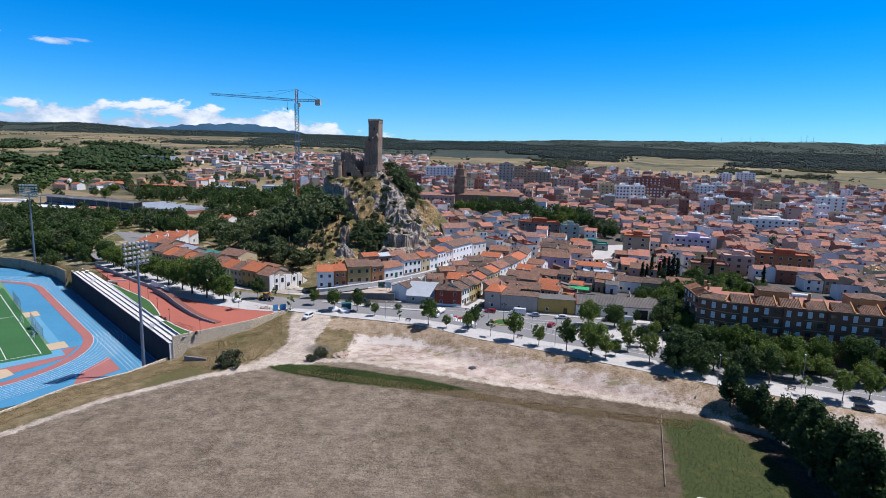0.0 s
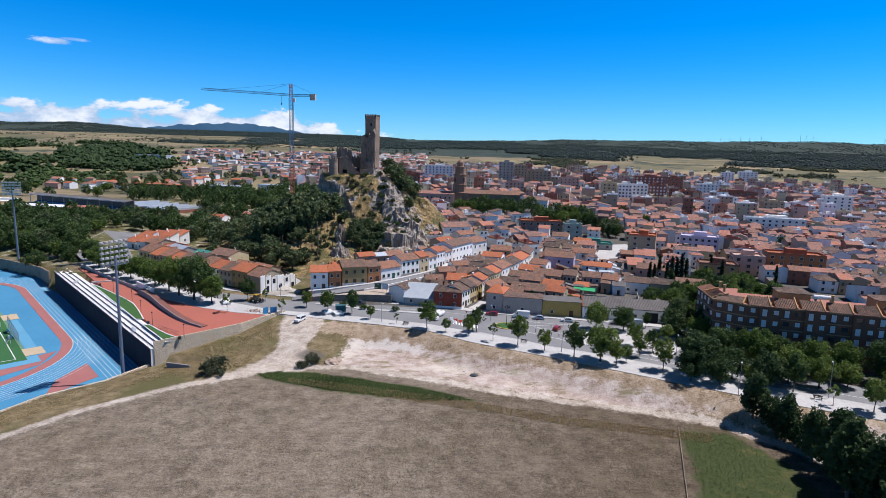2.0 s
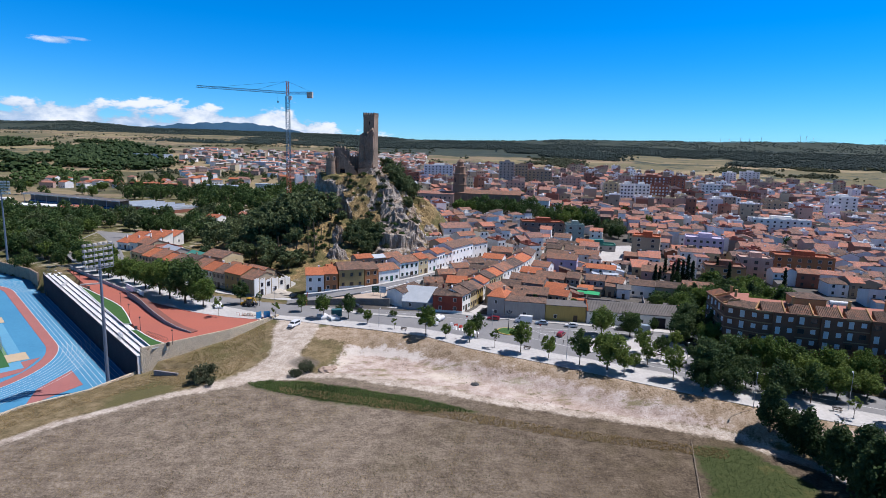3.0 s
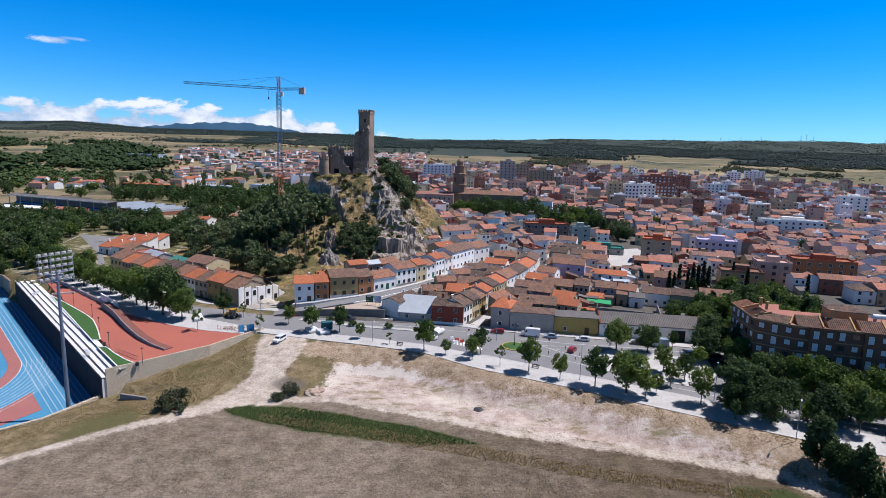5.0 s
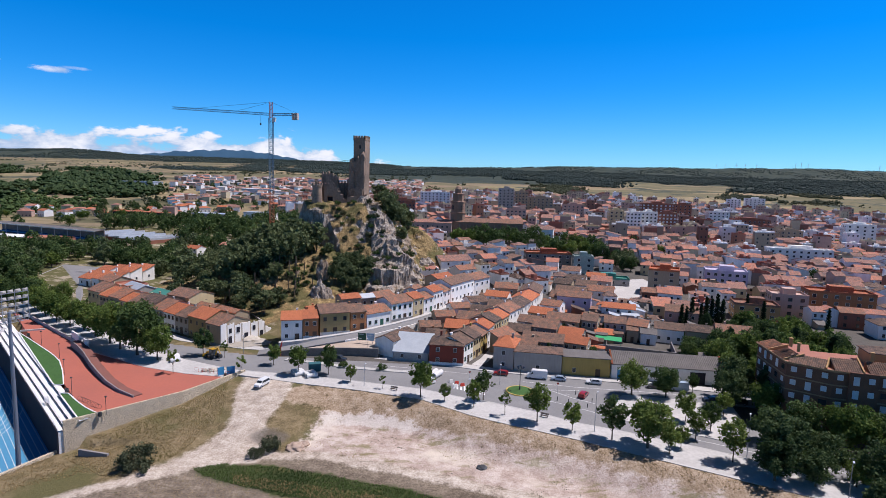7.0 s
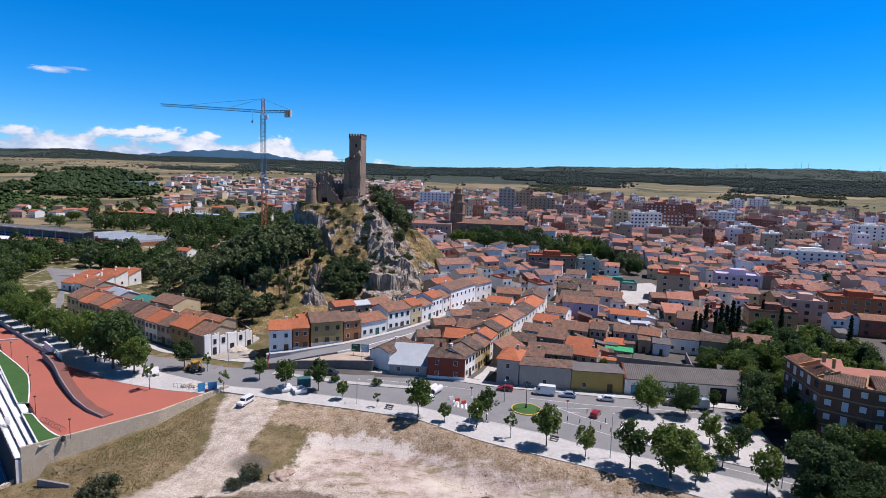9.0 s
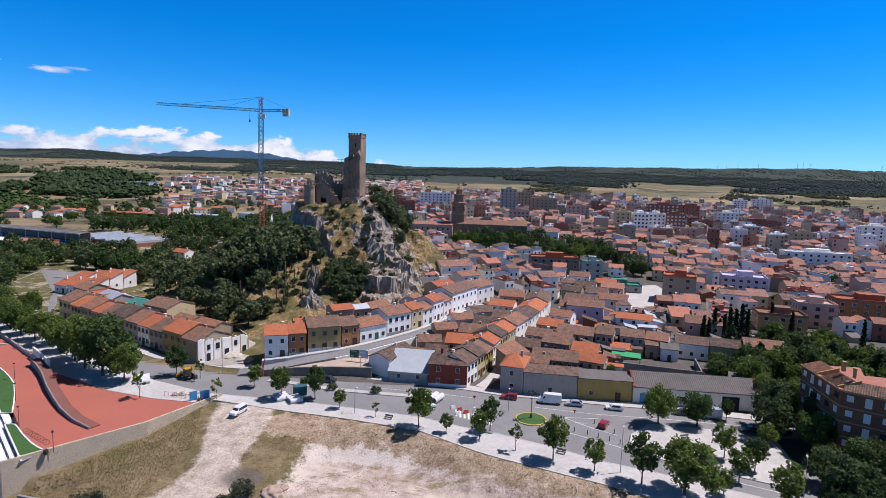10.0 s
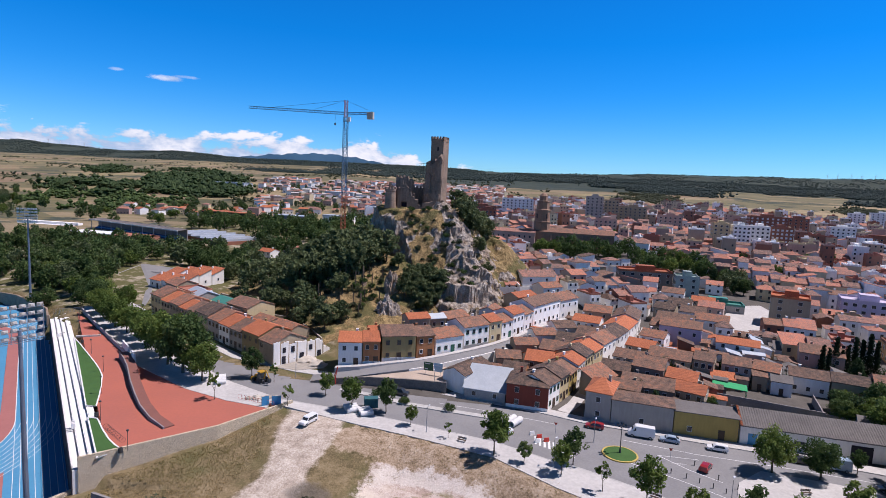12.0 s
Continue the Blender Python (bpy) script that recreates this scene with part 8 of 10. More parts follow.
solid("suburb_roofs", SUB, FARM, "far suburb of low white houses with tile roofs", "town", kind="stuff")
for x, y, w, d, h, wl, rf, lb in ((-262, 612, 36, 14, 8, CONC_DARK, TIN, "long grey school building with a flat roof"), (-205, 600, 30, 14, 9, RENDER_W, TIN, "white modern building with glazed front"), (-360, 640, 60, 12, 6, NAVY, ROOF_NEW, "long row of houses with orange roofs and dark wall"), (-560, 1000, 60, 24, 9, TIN, TIN, "pale industrial shed on the plain"), (-330, 930, 50, 20, 9, TIN, WHITE_P, "white-roofed industrial shed beyond the villas"), (-280, 1150, 70, 30, 10, TIN, TIN, "large grey industrial hall on the plain")):
    ob = new("hall", Shape().box((0, 0, -4), (w, d, h)).mesh("hall", wl))
    ob.matrix_basis = pose(x, y, ground_at(x, y), 0, 0, -10)
    tagged(ob, lb, "building")
    part("roof", Shape().box((-.5, -.5, h), (w + .5, d + .5, h + .8)), rf, ob)

# small white house among the pines, masts on the far ridge
house((-166, 392), (-156, 388), 8, 5.0, ground_at(-161, 394), RENDER_W, ROOF_NEW, "white house half hidden among park trees", bays=3, group="villas on the plain")
house((-150, 408), (-143, 405), 7, 4.6, ground_at(-147, 408), RENDER_W, ROOF_TOWN, "small white house among the pines", bays=2, group="villas on the plain")
for az_t, tall in ((-45.0, 30), (-44.3, 30), (-43.4, 32), (-42.6, 30), (-41.8, 30), (-40.9, 30), (24.4, 26), (25.1, 24), (26.0, 28), (26.7, 24), (27.6, 26), (30.5, 36), (30.9, 42), (31.4, 34), (36.2, 38)):
    y = 4060.0
    x = y * math.tan(radians(az_t))
    wt_ = thing("wind_turbine", pose(x, y, float(land(np.array([x]), np.array([y]))[0])), "slender white wind turbine on a far ridge", "wind turbine", "wind turbines on the ridge")
    part("mast", Shape().beam((0, 0, -4), (0, 0, tall), 1.5, n=6, r2=0.9), WHITE_P, wt_)
    bl = Shape()
    for k in range(3):
        u = radians(90 + 120 * k + az_t * 9)
        bl.beam((0, -2, tall), (12 * math.cos(u), -2, tall + 12 * math.sin(u)), 0.7, n=4, r2=0.3)
    part("rotor", bl, WHITE_P, wt_, "three thin blades")

# ---- trees ----


def leaf_cloud(centres, per, size, seed, spread=1.0, flat_=1.0):
    """Leaves as small bent quads scattered round clump centres of (x, y, z, radius)."""
    r = np.random.RandomState(seed)
    cs = np.array(centres, float)
    n = len(cs) * per
    c = np.repeat(cs, per, 0)
    dirs = r.normal(size=(n, 3))
    dirs /= np.linalg.norm(dirs, axis=1)[:, None]
    rad = c[:, 3] * (0.55 + 0.5 * r.rand(n)) * spread
    p = c[:, :3] + dirs * rad[:, None] * np.array([1, 1, flat_])
    nrm = dirs * 0.7 + r.normal(size=(n, 3)) * 0.55 + np.array([0, 0, 0.25])
    nrm /= np.linalg.norm(nrm, axis=1)[:, None]
    t1 = np.cross(nrm, r.normal(size=(n, 3)))
    t1 /= np.linalg.norm(t1, axis=1)[:, None]
    t2 = np.cross(nrm, t1)
    s = size * (0.6 + 0.8 * r.rand(n))[:, None]
    bend = nrm * s * 0.25
    q = np.stack([p - t1 * s, p - t2 * s * 0.7 + bend, p + t1 * s, p + t2 * s * 0.7 + bend], 1).reshape(-1, 3)
    return q, np.arange(4 * n).reshape(-1, 4)


def crown_mesh(name, centres, per, size, material, seed, flat_=1.0):
    q, f = leaf_cloud(centres, per, size, seed, flat_=flat_)
    me = bpy.data.meshes.new(name)
    me.from_pydata(q.tolist(), [], f.tolist())
    me.materials.append(material)
    return me


def clumps(n, w, h, z0, seed, shape="round"):
    r = random.Random(seed)
    out = []
    while len(out) < n:
        x, y, z = r.uniform(-1, 1), r.uniform(-1, 1), r.uniform(-1, 1)
        q = math.sqrt(x * x + y * y + z * z)
        if q > 1 or q < 0.3:
            continue
        k = 1.0
        if shape == "cone":
            k = 1.05 - 0.75 * (z + 1) / 2
        elif shape == "umbrella":
            k = 0.75 + 0.3 * (z + 1) / 2
        out.append((x * w * k * (1 + 0.25 * math.sin(3 * math.atan2(y, x) + seed)), y * w * k, z0 + h / 2 + z * h / 2, w * r.uniform(0.2, 0.34)))
    return out


def trunk_shape(h, r0, limbs, seed, spread):
    r = random.Random(seed)
    s = Shape()
    p, lean = Vector((0, 0, -0.3)), Vector((r.uniform(-.06, .06), r.uniform(-.06, .06), 1))
    for k in range(4):
        q = p + lean * ((h + .3) / 4)
        s.beam(p, q, r0 * (1 - .17 * k), n=7, r2=r0 * (1 - .17 * (k + 1)))
        p = q
        lean = (lean + Vector((r.uniform(-.1, .1), r.uniform(-.1, .1), 0))).normalized()
    for k in range(limbs):
        u = 2 * math.pi * k / limbs + r.uniform(-.3, .3)
        a = Vector((0, 0, h * r.uniform(.5, .95)))
        b = a + Vector((math.cos(u) * spread, math.sin(u) * spread, h * r.uniform(.35, .6)))
        s.beam(a, b, r0 * .42, n=5, r2=r0 * .12)
    return s


TREES = {}


def tree_kind(key, trunk, crown, label):
    TREES[key] = (trunk, crown, label)


for i in range(3):
    tree_kind(f"street{i}", trunk_shape(2.2, 0.11, 5, i, 0.9).mesh("trunk", BARK), crown_mesh("crown", clumps(52, 1.75, 3.9, 1.7, i, "round"), 40, 0.16, LEAF if i == 2 else LEAF_L, i), "young street tree with a rounded green crown")
    tree_kind(f"sapling{i}", trunk_shape(1.6, 0.06, 4, i, 0.4).mesh("trunk", BARK), crown_mesh("crown", clumps(14, 0.85, 2.2, 1.5, i + 5), 26, 0.13, LEAF_L, i + 9), "thin sapling with a sparse light green crown")
    tree_kind(f"broad{i}", trunk_shape(3.0, 0.26, 7, i, 2.0).mesh("trunk", BARK), crown_mesh("crown", clumps(96, 3.4, 6.6, 1.9, i + 20), 46, 0.23, LEAF if i == 2 else LEAF_L, i + 30), "leafy broad tree with an uneven crown")
    tree_kind(f"shade{i}", trunk_shape(2.6, 0.26, 7, i, 2.0).mesh("trunk", BARK), crown_mesh("crown", clumps(84, 3.4, 7.0, 1.5, i + 170), 46, 0.24, LEAF_D, i + 180), "dark green broad tree with a dense crown")
    tree_kind(f"dark{i}", trunk_shape(2.6, 0.30, 7, i, 1.6).mesh("trunk", BARK), crown_mesh("crown", clumps(90, 3.3, 9.0, 1.2, i + 40, "cone"), 46, 0.25, LEAF_D, i + 50), "dense dark green tree with a pointed crown")
    tree_kind(f"grove{i}", trunk_shape(1.6, 0.28, 7, i, 1.6).mesh("trunk", BARK), crown_mesh("crown", clumps(110, 3.7, 7.4, 0.2, i + 140), 48, 0.24, LEAF_D, i + 150), "dense dark green tree leafy to the ground")
    tree_kind(f"pine{i}", trunk_shape(3.6, 0.22, 6, i, 1.7).mesh("trunk", BARK), crown_mesh("crown", clumps(44, 3.1, 5.4, 2.3, i + 60, "umbrella"), 40, 0.30, LEAF_P, i + 70, 0.8), "dark green pine with a bare leaning trunk")
    tree_kind(f"park{i}", trunk_shape(3.2, 0.25, 5, i, 1.9).mesh("trunk", BARK), crown_mesh("crown", clumps(44, 4.0, 7.8, 1.6, i + 80), 36, 0.36, LEAF_P if i == 2 else LEAF, i + 90), "large dark park tree")
    tree_kind(f"cypress{i}", trunk_shape(1.0, 0.16, 3, i, 0.3).mesh("trunk", BARK), crown_mesh("crown", [(0.25 * math.sin(k * 2.4 + i), 0.25 * math.cos(k * 2.4 + i), 0.8 + k * 0.42, (1.35 - 0.042 * k) * (0.75 if k < 2 else 1)) for k in range(25)], 80, 0.2, LEAF_C, i + 100), "slender dark green cypress in a row")
    tree_kind(f"bush{i}", trunk_shape(0.3, 0.08, 4, i, 0.4).mesh("trunk", BARK), crown_mesh("crown", clumps(50, 1.5, 1.9, 0.1, i + 110), 46, 0.10, SCRUB if i else LEAF, i + 120), "low rounded grey-green bush")


FOREST = {}
PLANTED = [0]


def plant_far(key, m):
    """A tree of the far woods, joined with the others of its leaf colour."""
    trunk, crown, _ = TREES[key]
    if key not in FOREST:
        co = np.empty(len(crown.vertices) * 3, np.float32)
        crown.vertices.foreach_get("co", co)
        q = co.reshape(-1, 4, 3)[::3]
        mid = q.mean(1, keepdims=True)
        FOREST[key] = ((mid + (q - mid) * 1.55).reshape(-1, 3), crown.materials[0].name)
    q, name = FOREST[key]
    a = np.array(m)
    FOREST.setdefault("joined", {}).setdefault(name, []).append(q @ a[:3, :3].T + a[:3, 3])
    rim = [(0.22 * math.cos(u), 0.22 * math.sin(u)) for u in (0.0, math.pi / 2, math.pi, 1.5 * math.pi)]
    stem = np.array([v for i in range(4) for v in ((*rim[i], -0.4), (*rim[(i + 1) % 4], -0.4), (*rim[(i + 1) % 4], 6.0), (*rim[i], 6.0))])
    FOREST["joined"].setdefault(BARK.name, []).append(stem @ a[:3, :3].T + a[:3, 3])


def plant(key, x, y, z, s=1.0, turn=None, group="", label="", name="tree", far=False):
    trunk, crown, lb = TREES[key]
    t_ = random.uniform(0, 360) if turn is None else turn
    m = pose(x, y, z, 0, 0, t_) @ Matrix.Diagonal((s, s, s * random.uniform(.92, 1.1), 1))
    if far:
        return plant_far(key, m)
    ob = thing(name, None, label or lb, "bush" if "bush" in key else "tree", group)
    ob.matrix_basis = m
    part("trunk", trunk, None, ob)
    part("crown", crown, None, ob)
    return ob


# crown widths in metres
WIDTH = {"street": 4.6, "sapling": 2.3, "broad": 8.3, "dark": 8.0, "grove": 9.0, "shade": 8.3}


def plant_wide(key, x, y, z, wide, group):
    return plant(key, x, y, z, wide / WIDTH[key[:-1]], group=group)


G = "trees along the main road"
for x, y, key, wd in ((-48, 198, "street1", 4.8), (-39, 191, "street0", 6.6), (-31, 191.5, "street2", 6.4), (-24, 186.5, "street1", 3.6), (-15, 182.5, "sapling1", 2.2), (-5, 177.5, "street0", 8.0), (1, 175.5, "street2", 3.6), (8, 173, "street1", 5.0), (10.5, 177.5, "street2", 5.6), (15, 168.5, "sapling0", 3.6), (22, 165.5, "street0", 7.0), (29, 161.5, "street1", 5.0),
                      (36.5, 157.5, "street2", 7.8), (43, 154.5, "broad1", 10.2), (50, 155, "street1", 3.8), (49, 184, "broad0", 8.2), (57.5, 183.5, "broad2", 7.6), (56.5, 168.5, "street1", 5.8), (66, 187.5, "street2", 3.8), (67, 172.5, "street0", 4.8), (55, 159.5, "street1", 5.2), (58, 149.5, "street1", 6.8), (65, 147.5, "shade1", 11.0), (74, 146, "shade2", 7.8), (60, 163.5, "street2", 5.2),
                      (85, 138.5, "street2", 7.2), (90, 131.5, "sapling0", 3.4), (97, 128.5, "street0", 6.2), (104.5, 130, "street1", 6.2), (117, 121, "street2", 6.2), (128, 117, "street0", 6.2), (-54, 189.3, "sapling1", 3.4), (-72, 188.5, "sapling0", 4.0), (46.5, 152, "street0", 5.0)):
    plant_wide(key, x, y, 0.1, wd, G)
G = "trees before the apartment block"
for x, y, key, wd in ((77, 158, "broad2", 9.5), (83, 153.5, "broad1", 10.5), (90, 154, "broad2", 9.5), (96, 149.5, "broad0", 10), (104, 148.5, "broad1", 9), (112, 146.5, "broad2", 10.5), (120, 143, "broad0", 10), (128, 140, "broad1", 10), (88, 147, "street1", 7), (101, 143, "broad0", 6.5), (110, 139.5, "broad0", 7), (71, 159, "broad2", 8.5), (71, 178, "shade1", 9.5), (75, 184, "shade2", 10.5), (76, 171, "broad1", 9), (84, 190, "broad0", 10), (136, 137, "broad2", 10), (118, 138, "street1", 7), (80, 178, "dark1", 9), (80, 141, "shade0", 10), (70, 151, "shade2", 8.5), (87, 144, "broad0", 9.5), (93, 141.5, "broad1", 8), (125, 136, "broad0", 9), (133, 132, "broad1", 8)):
    plant_wide(key, x, y, 0.0, wd * 0.95, G)
G = "dark trees at the field corner"
for x, y, key, wd in ((70.5, 128.5, "dark0", 8.6), (73.5, 126, "grove1", 7.0), (73.8, 121.5, "dark1", 8.4), (76, 118, "grove0", 7.5), (74.5, 113.5, "dark2", 8.6), (75, 107, "dark0", 10.2), (77.5, 110.5, "grove2", 8.0), (73.5, 101.5, "dark1", 11.0), (77.5, 102, "grove1", 9.5), (74.5, 95.5, "dark2", 11.5), (79, 94.5, "grove0", 10.5), (74, 89, "dark0", 12), (80, 87, "grove1", 11), (76, 81, "dark1", 12), (83, 79, "grove0", 11)):
    plant_wide(key, x, y, ground_at(x, y), wd, G)
plant("bush1", -58.5, 147, ground_at(-58.5, 147), 2.3, group="bushes on the verge", name="bush")
plant("bush1", -35.5, 155.5, ground_at(-35.5, 155.5), 1.4, group="bushes on the verge", name="bush")
plant("bush2", -37.5, 152.5, ground_at(-37.5, 152.5), 1.0, group="bushes on the verge", name="bush")
for x, y in ((-28, 198.3), (-17, 196.8), (-6, 195.5), (-36, 201)):
    plant("bush0", x, y, 0.12, 0.85, group="clipped shrubs on the strip", label="clipped round dark green shrub", name="shrub")
G = "trees of the western street"
for x, y, key, wd in ((-137, 236, "broad0", 10), (-129, 231.5, "broad0", 9), (-121, 226.5, "broad0", 9.5), (-113, 220, "broad0", 10.5), (-104, 213, "broad1", 11.5), (-97.5, 207.5, "broad1", 12.5), (-89.5, 202.5, "broad2", 15), (-81.5, 198.6, "broad0", 9.5), (-146, 243, "broad0", 9.5), (-154, 250, "broad0", 10), (-162, 258, "broad2", 10), (-71, 204.5, "street2", 7), (-64, 203, "sapling2", 3.2), (-86, 208, "sapling1", 3), (-150, 258, "broad0", 9), (-168, 268, "broad1", 10)):
    plant_wide(key, x, y, 0.1, wd, G)
plant("bush0", -200, 272, -4.6, 3.2, group="bushes on the verge", name="bush")


def scatter(keys, n, poly, smin, smax, seed, group, gap, zf=ground_at, avoid=(), far=False):
    r = random.Random(seed)
    xs, ys = [p[0] for p in poly], [p[1] for p in poly]
    placed, tries = [], 0
    while len(placed) < n and tries < n * 30:
        tries += 1
        x, y = r.uniform(min(xs), max(xs)), r.uniform(min(ys), max(ys))
        if poly_sdf(poly, np.array([x]), np.array([y]))[0] < 0:
            continue
        s = r.uniform(smin, smax)
        if any((x - px) ** 2 + (y - py) ** 2 < (gap * s) ** 2 for px, py in placed):
            continue
        if any(poly_sdf(q, np.array([x]), np.array([y]))[0] > 0 for q in avoid):
            continue
        placed.append((x, y))
        plant(r.choice(keys), x, y, zf(x, y), s, group=group, far=far(x, y) if callable(far) else far)


def rock_at(x, y):
    return float(rock_z(np.array([x]), np.array([y]))[0]) - 0.4


BEND = [(-172, 262), (-146, 262), (-140, 300), (-146, 342), (-176, 352), (-216, 356), (-208, 320), (-190, 286)]
scatter(("park0", "park1", "park2", "park0"), 135, [(-186, 285), (-215, 297), (-250, 318), (-345, 400), (-330, 412), (-262, 398), (-205, 410), (-150, 440), (-165, 340)], 0.8, 1.25, 3, "trees of the park", 4.4, avoid=(BEND,), far=lambda x, y: y > 304)
scatter(("park0", "park1", "park2"), 26, [(-250, 318), (-300, 330), (-420, 400), (-400, 430), (-345, 405)], 1.0, 1.4, 19, "trees of the park", 5.0, far=True)
scatter(("park0", "park1", "park0"), 80, [(-212, 455), (-130, 430), (-96, 480), (-120, 560), (-200, 570), (-300, 560), (-300, 512), (-214, 500)], 1.1, 1.5, 4, "trees behind the sports hall", 5.2, far=True)
scatter(("pine0", "pine1", "pine2", "pine0", "park2"), 64, [(-76, 266), (-66, 252), (-92, 264), (-112, 284), (-132, 300), (-150, 345), (-140, 430), (-92, 420), (-82, 340), (-84, 300)], 0.85, 1.45, 5, "pines under the castle rock", 4.4, rock_at, far=lambda x, y: y > 286)
scatter(("pine0", "pine1", "pine2", "park2"), 26, [(-104, 300), (-86, 284), (-76, 286), (-75.5, 306), (-82, 326)], 1.2, 1.7, 51, "pines under the castle rock", 3.2, rock_at, far=True)
scatter(("pine0", "pine1", "pine2", "park2"), 46, [(-104, 300), (-94, 276), (-76, 274), (-62, 284), (-58, 295), (-69, 306), (-80, 318)], 1.15, 1.75, 61, "pines under the castle rock", 2.9, rock_at, far=True)
scatter(("pine0", "pine1", "pine2"), 9, [(-120, 292), (-112, 270), (-92, 254), (-78, 250), (-76, 262), (-94, 278)], 0.9, 1.4, 62, "pines under the castle rock", 4.4, rock_at, far=True)
scatter(("bush0", "bush1", "bush2"), 60, [(-92, 276), (-86, 256), (-62, 248), (-52, 262), (-56, 284), (-66, 290)], 0.4, 1.1, 66, "bushes on the castle rock", 1.8, rock_at, far=True)
scatter(("park0", "park1", "park2"), 20, [(-150, 318), (-140, 340), (-160, 372), (-188, 356), (-160, 340)], 0.8, 1.15, 71, "trees of the park", 3.6, far=True)
scatter(("park0", "park1", "park2", "broad0"), 34, [(-190, 288), (-206, 320), (-214, 356), (-250, 356), (-236, 300), (-204, 284)], 0.8, 1.15, 72, "trees of the park", 3.8, far=True)
scatter(("broad1", "broad2", "bush0", "bush1", "shade0"), 24, [(67, 213), (98, 206), (106, 228), (78, 231)], 0.4, 0.8, 54, "trees of the walled garden", 3.6, far=lambda x, y: y > 218)
scatter(("broad1", "broad2", "bush0", "dark1"), 16, [(22, 206), (46, 204), (60, 234), (96, 233), (90, 252), (60, 250), (40, 240)], 0.4, 0.75, 52, "small trees in the yards", 6)
scatter(("park0", "park1", "park0", "park2"), 26, [(-180, 270), (-204, 284), (-245, 298), (-300, 310), (-345, 340), (-250, 318), (-215, 297), (-190, 288)], 0.75, 1.1, 53, "trees of the park", 4.6, far=lambda x, y: x < -235)
scatter(("pine0", "pine1", "pine2"), 12, [(-86, 284), (-73, 282), (-67, 298), (-73, 308), (-82, 312)], 1.1, 1.6, 55, "pines under the castle rock", 3.4, rock_at)
scatter(("bush0", "bush1", "bush2"), 26, [(-86, 254), (-62, 246), (-56, 268), (-70, 282), (-92, 272)], 0.5, 1.2, 56, "bushes on the castle rock", 2.6, rock_at)
scatter(("pine0", "pine1", "pine2"), 7, [(-90, 262), (-68, 254), (-60, 262), (-72, 276), (-92, 274)], 0.8, 1.2, 57, "pines under the castle rock", 4.5, rock_at)
scatter(("pine0", "pine1", "park2"), 26, [(-92, 335), (-88, 300), (-80, 278), (-70, 278), (-76, 300), (-79, 318), (-80, 350)], 1.1, 1.6, 6, "pines under the castle rock", 4.0, rock_at, far=True)
for x, y, key, s in ((-43.5, 281, "pine0", 1.05), (-39.5, 277, "pine1", 1.1), (-46.5, 284, "pine2", 0.95), (-37, 282, "pine1", 0.9), (-35, 275, "pine2", 0.85), (-42, 273, "park2", 0.6), (-53, 291, "pine0", 0.85), (-28, 325, "pine1", 0.9), (-22, 312, "pine0", 1.0), (-18, 306, "pine2", 0.8), (-30, 336, "pine0", 1.1), (-24, 345, "pine1", 1.1), (-18, 350, "pine2", 1.0), (-33, 350, "pine0", 1.1), (-26, 356, "pine1", 1.1),
                     (-10, 356, "pine2", 1.0), (-66, 244, "pine1", 1.25), (-70, 249, "pine2", 1.2), (-76, 247, "pine0", 1.1), (-63, 251, "pine0", 1.0)):
    plant(key, x, y, rock_at(x, y), s, group="pines on the castle rock")
scatter(("pine0", "pine1", "pine2", "park2"), 18, [(-36, 328), (-28, 314), (-21, 328), (-18, 344), (-20, 362), (-36, 362), (-38, 350)], 0.9, 1.3, 41, "pines on the castle rock", 3.4, rock_at, far=True)
scatter(("pine0", "pine1", "pine2"), 12, [(-48, 288), (-46, 270), (-34, 270), (-32, 280), (-38, 290)], 0.85, 1.15, 42, "pines on the castle rock", 2.6, rock_at)
scatter(("bush0", "bush1", "bush2"), 46, [(-62, 300), (-40, 318), (-20, 300), (-18, 284), (-36, 262), (-62, 262)], 0.6, 1.2, 8, "bushes on the castle rock", 2.5, rock_at)
scatter(("bush0", "bush1", "bush2"), 18, [(-58, 318), (-42, 320), (-30, 300), (-44, 296)], 0.5, 1.0, 9, "bushes on the castle rock", 2.5, rock_at)
scatter(("park0", "park1", "broad1", "broad0"), 42, [(2, 415), (60, 402), (96, 398), (106, 438), (60, 446), (2, 446)], 0.9, 1.3, 10, "trees before the church", 4.6, far=True)
scatter(("park2", "dark0", "broad2"), 14, [(98, 368), (110, 367), (115, 404), (99, 406)], 0.7, 1.0, 12, "garden trees in the town", 5.5, far=True)
scatter(("broad0", "broad1", "dark1", "broad2", "bush0"), 44, [(78, 196), (84, 228), (104, 226), (102, 252), (128, 262), (132, 230), (120, 192), (100, 187)], 0.6, 1.1, 13, "trees of the walled garden", 3.2, far=lambda x, y: y > 210)
scatter(("broad0", "broad1", "shade0", "broad2", "dark1"), 46, [(80, 206), (100, 201), (118, 205), (133, 232), (129, 256), (106, 252), (92, 245), (85, 232)], 0.6, 1.15, 63, "trees of the walled garden", 3.6, far=True)
for key, x, y, k in (("shade0", 62.4, 142.9, 1.0), ("shade1", 68.9, 141.4, 0.85), ("broad1", 76.5, 141.6, 0.62)):
    plant(key, x, y, ground_at(x, y), k, group="trees beside the pavement")
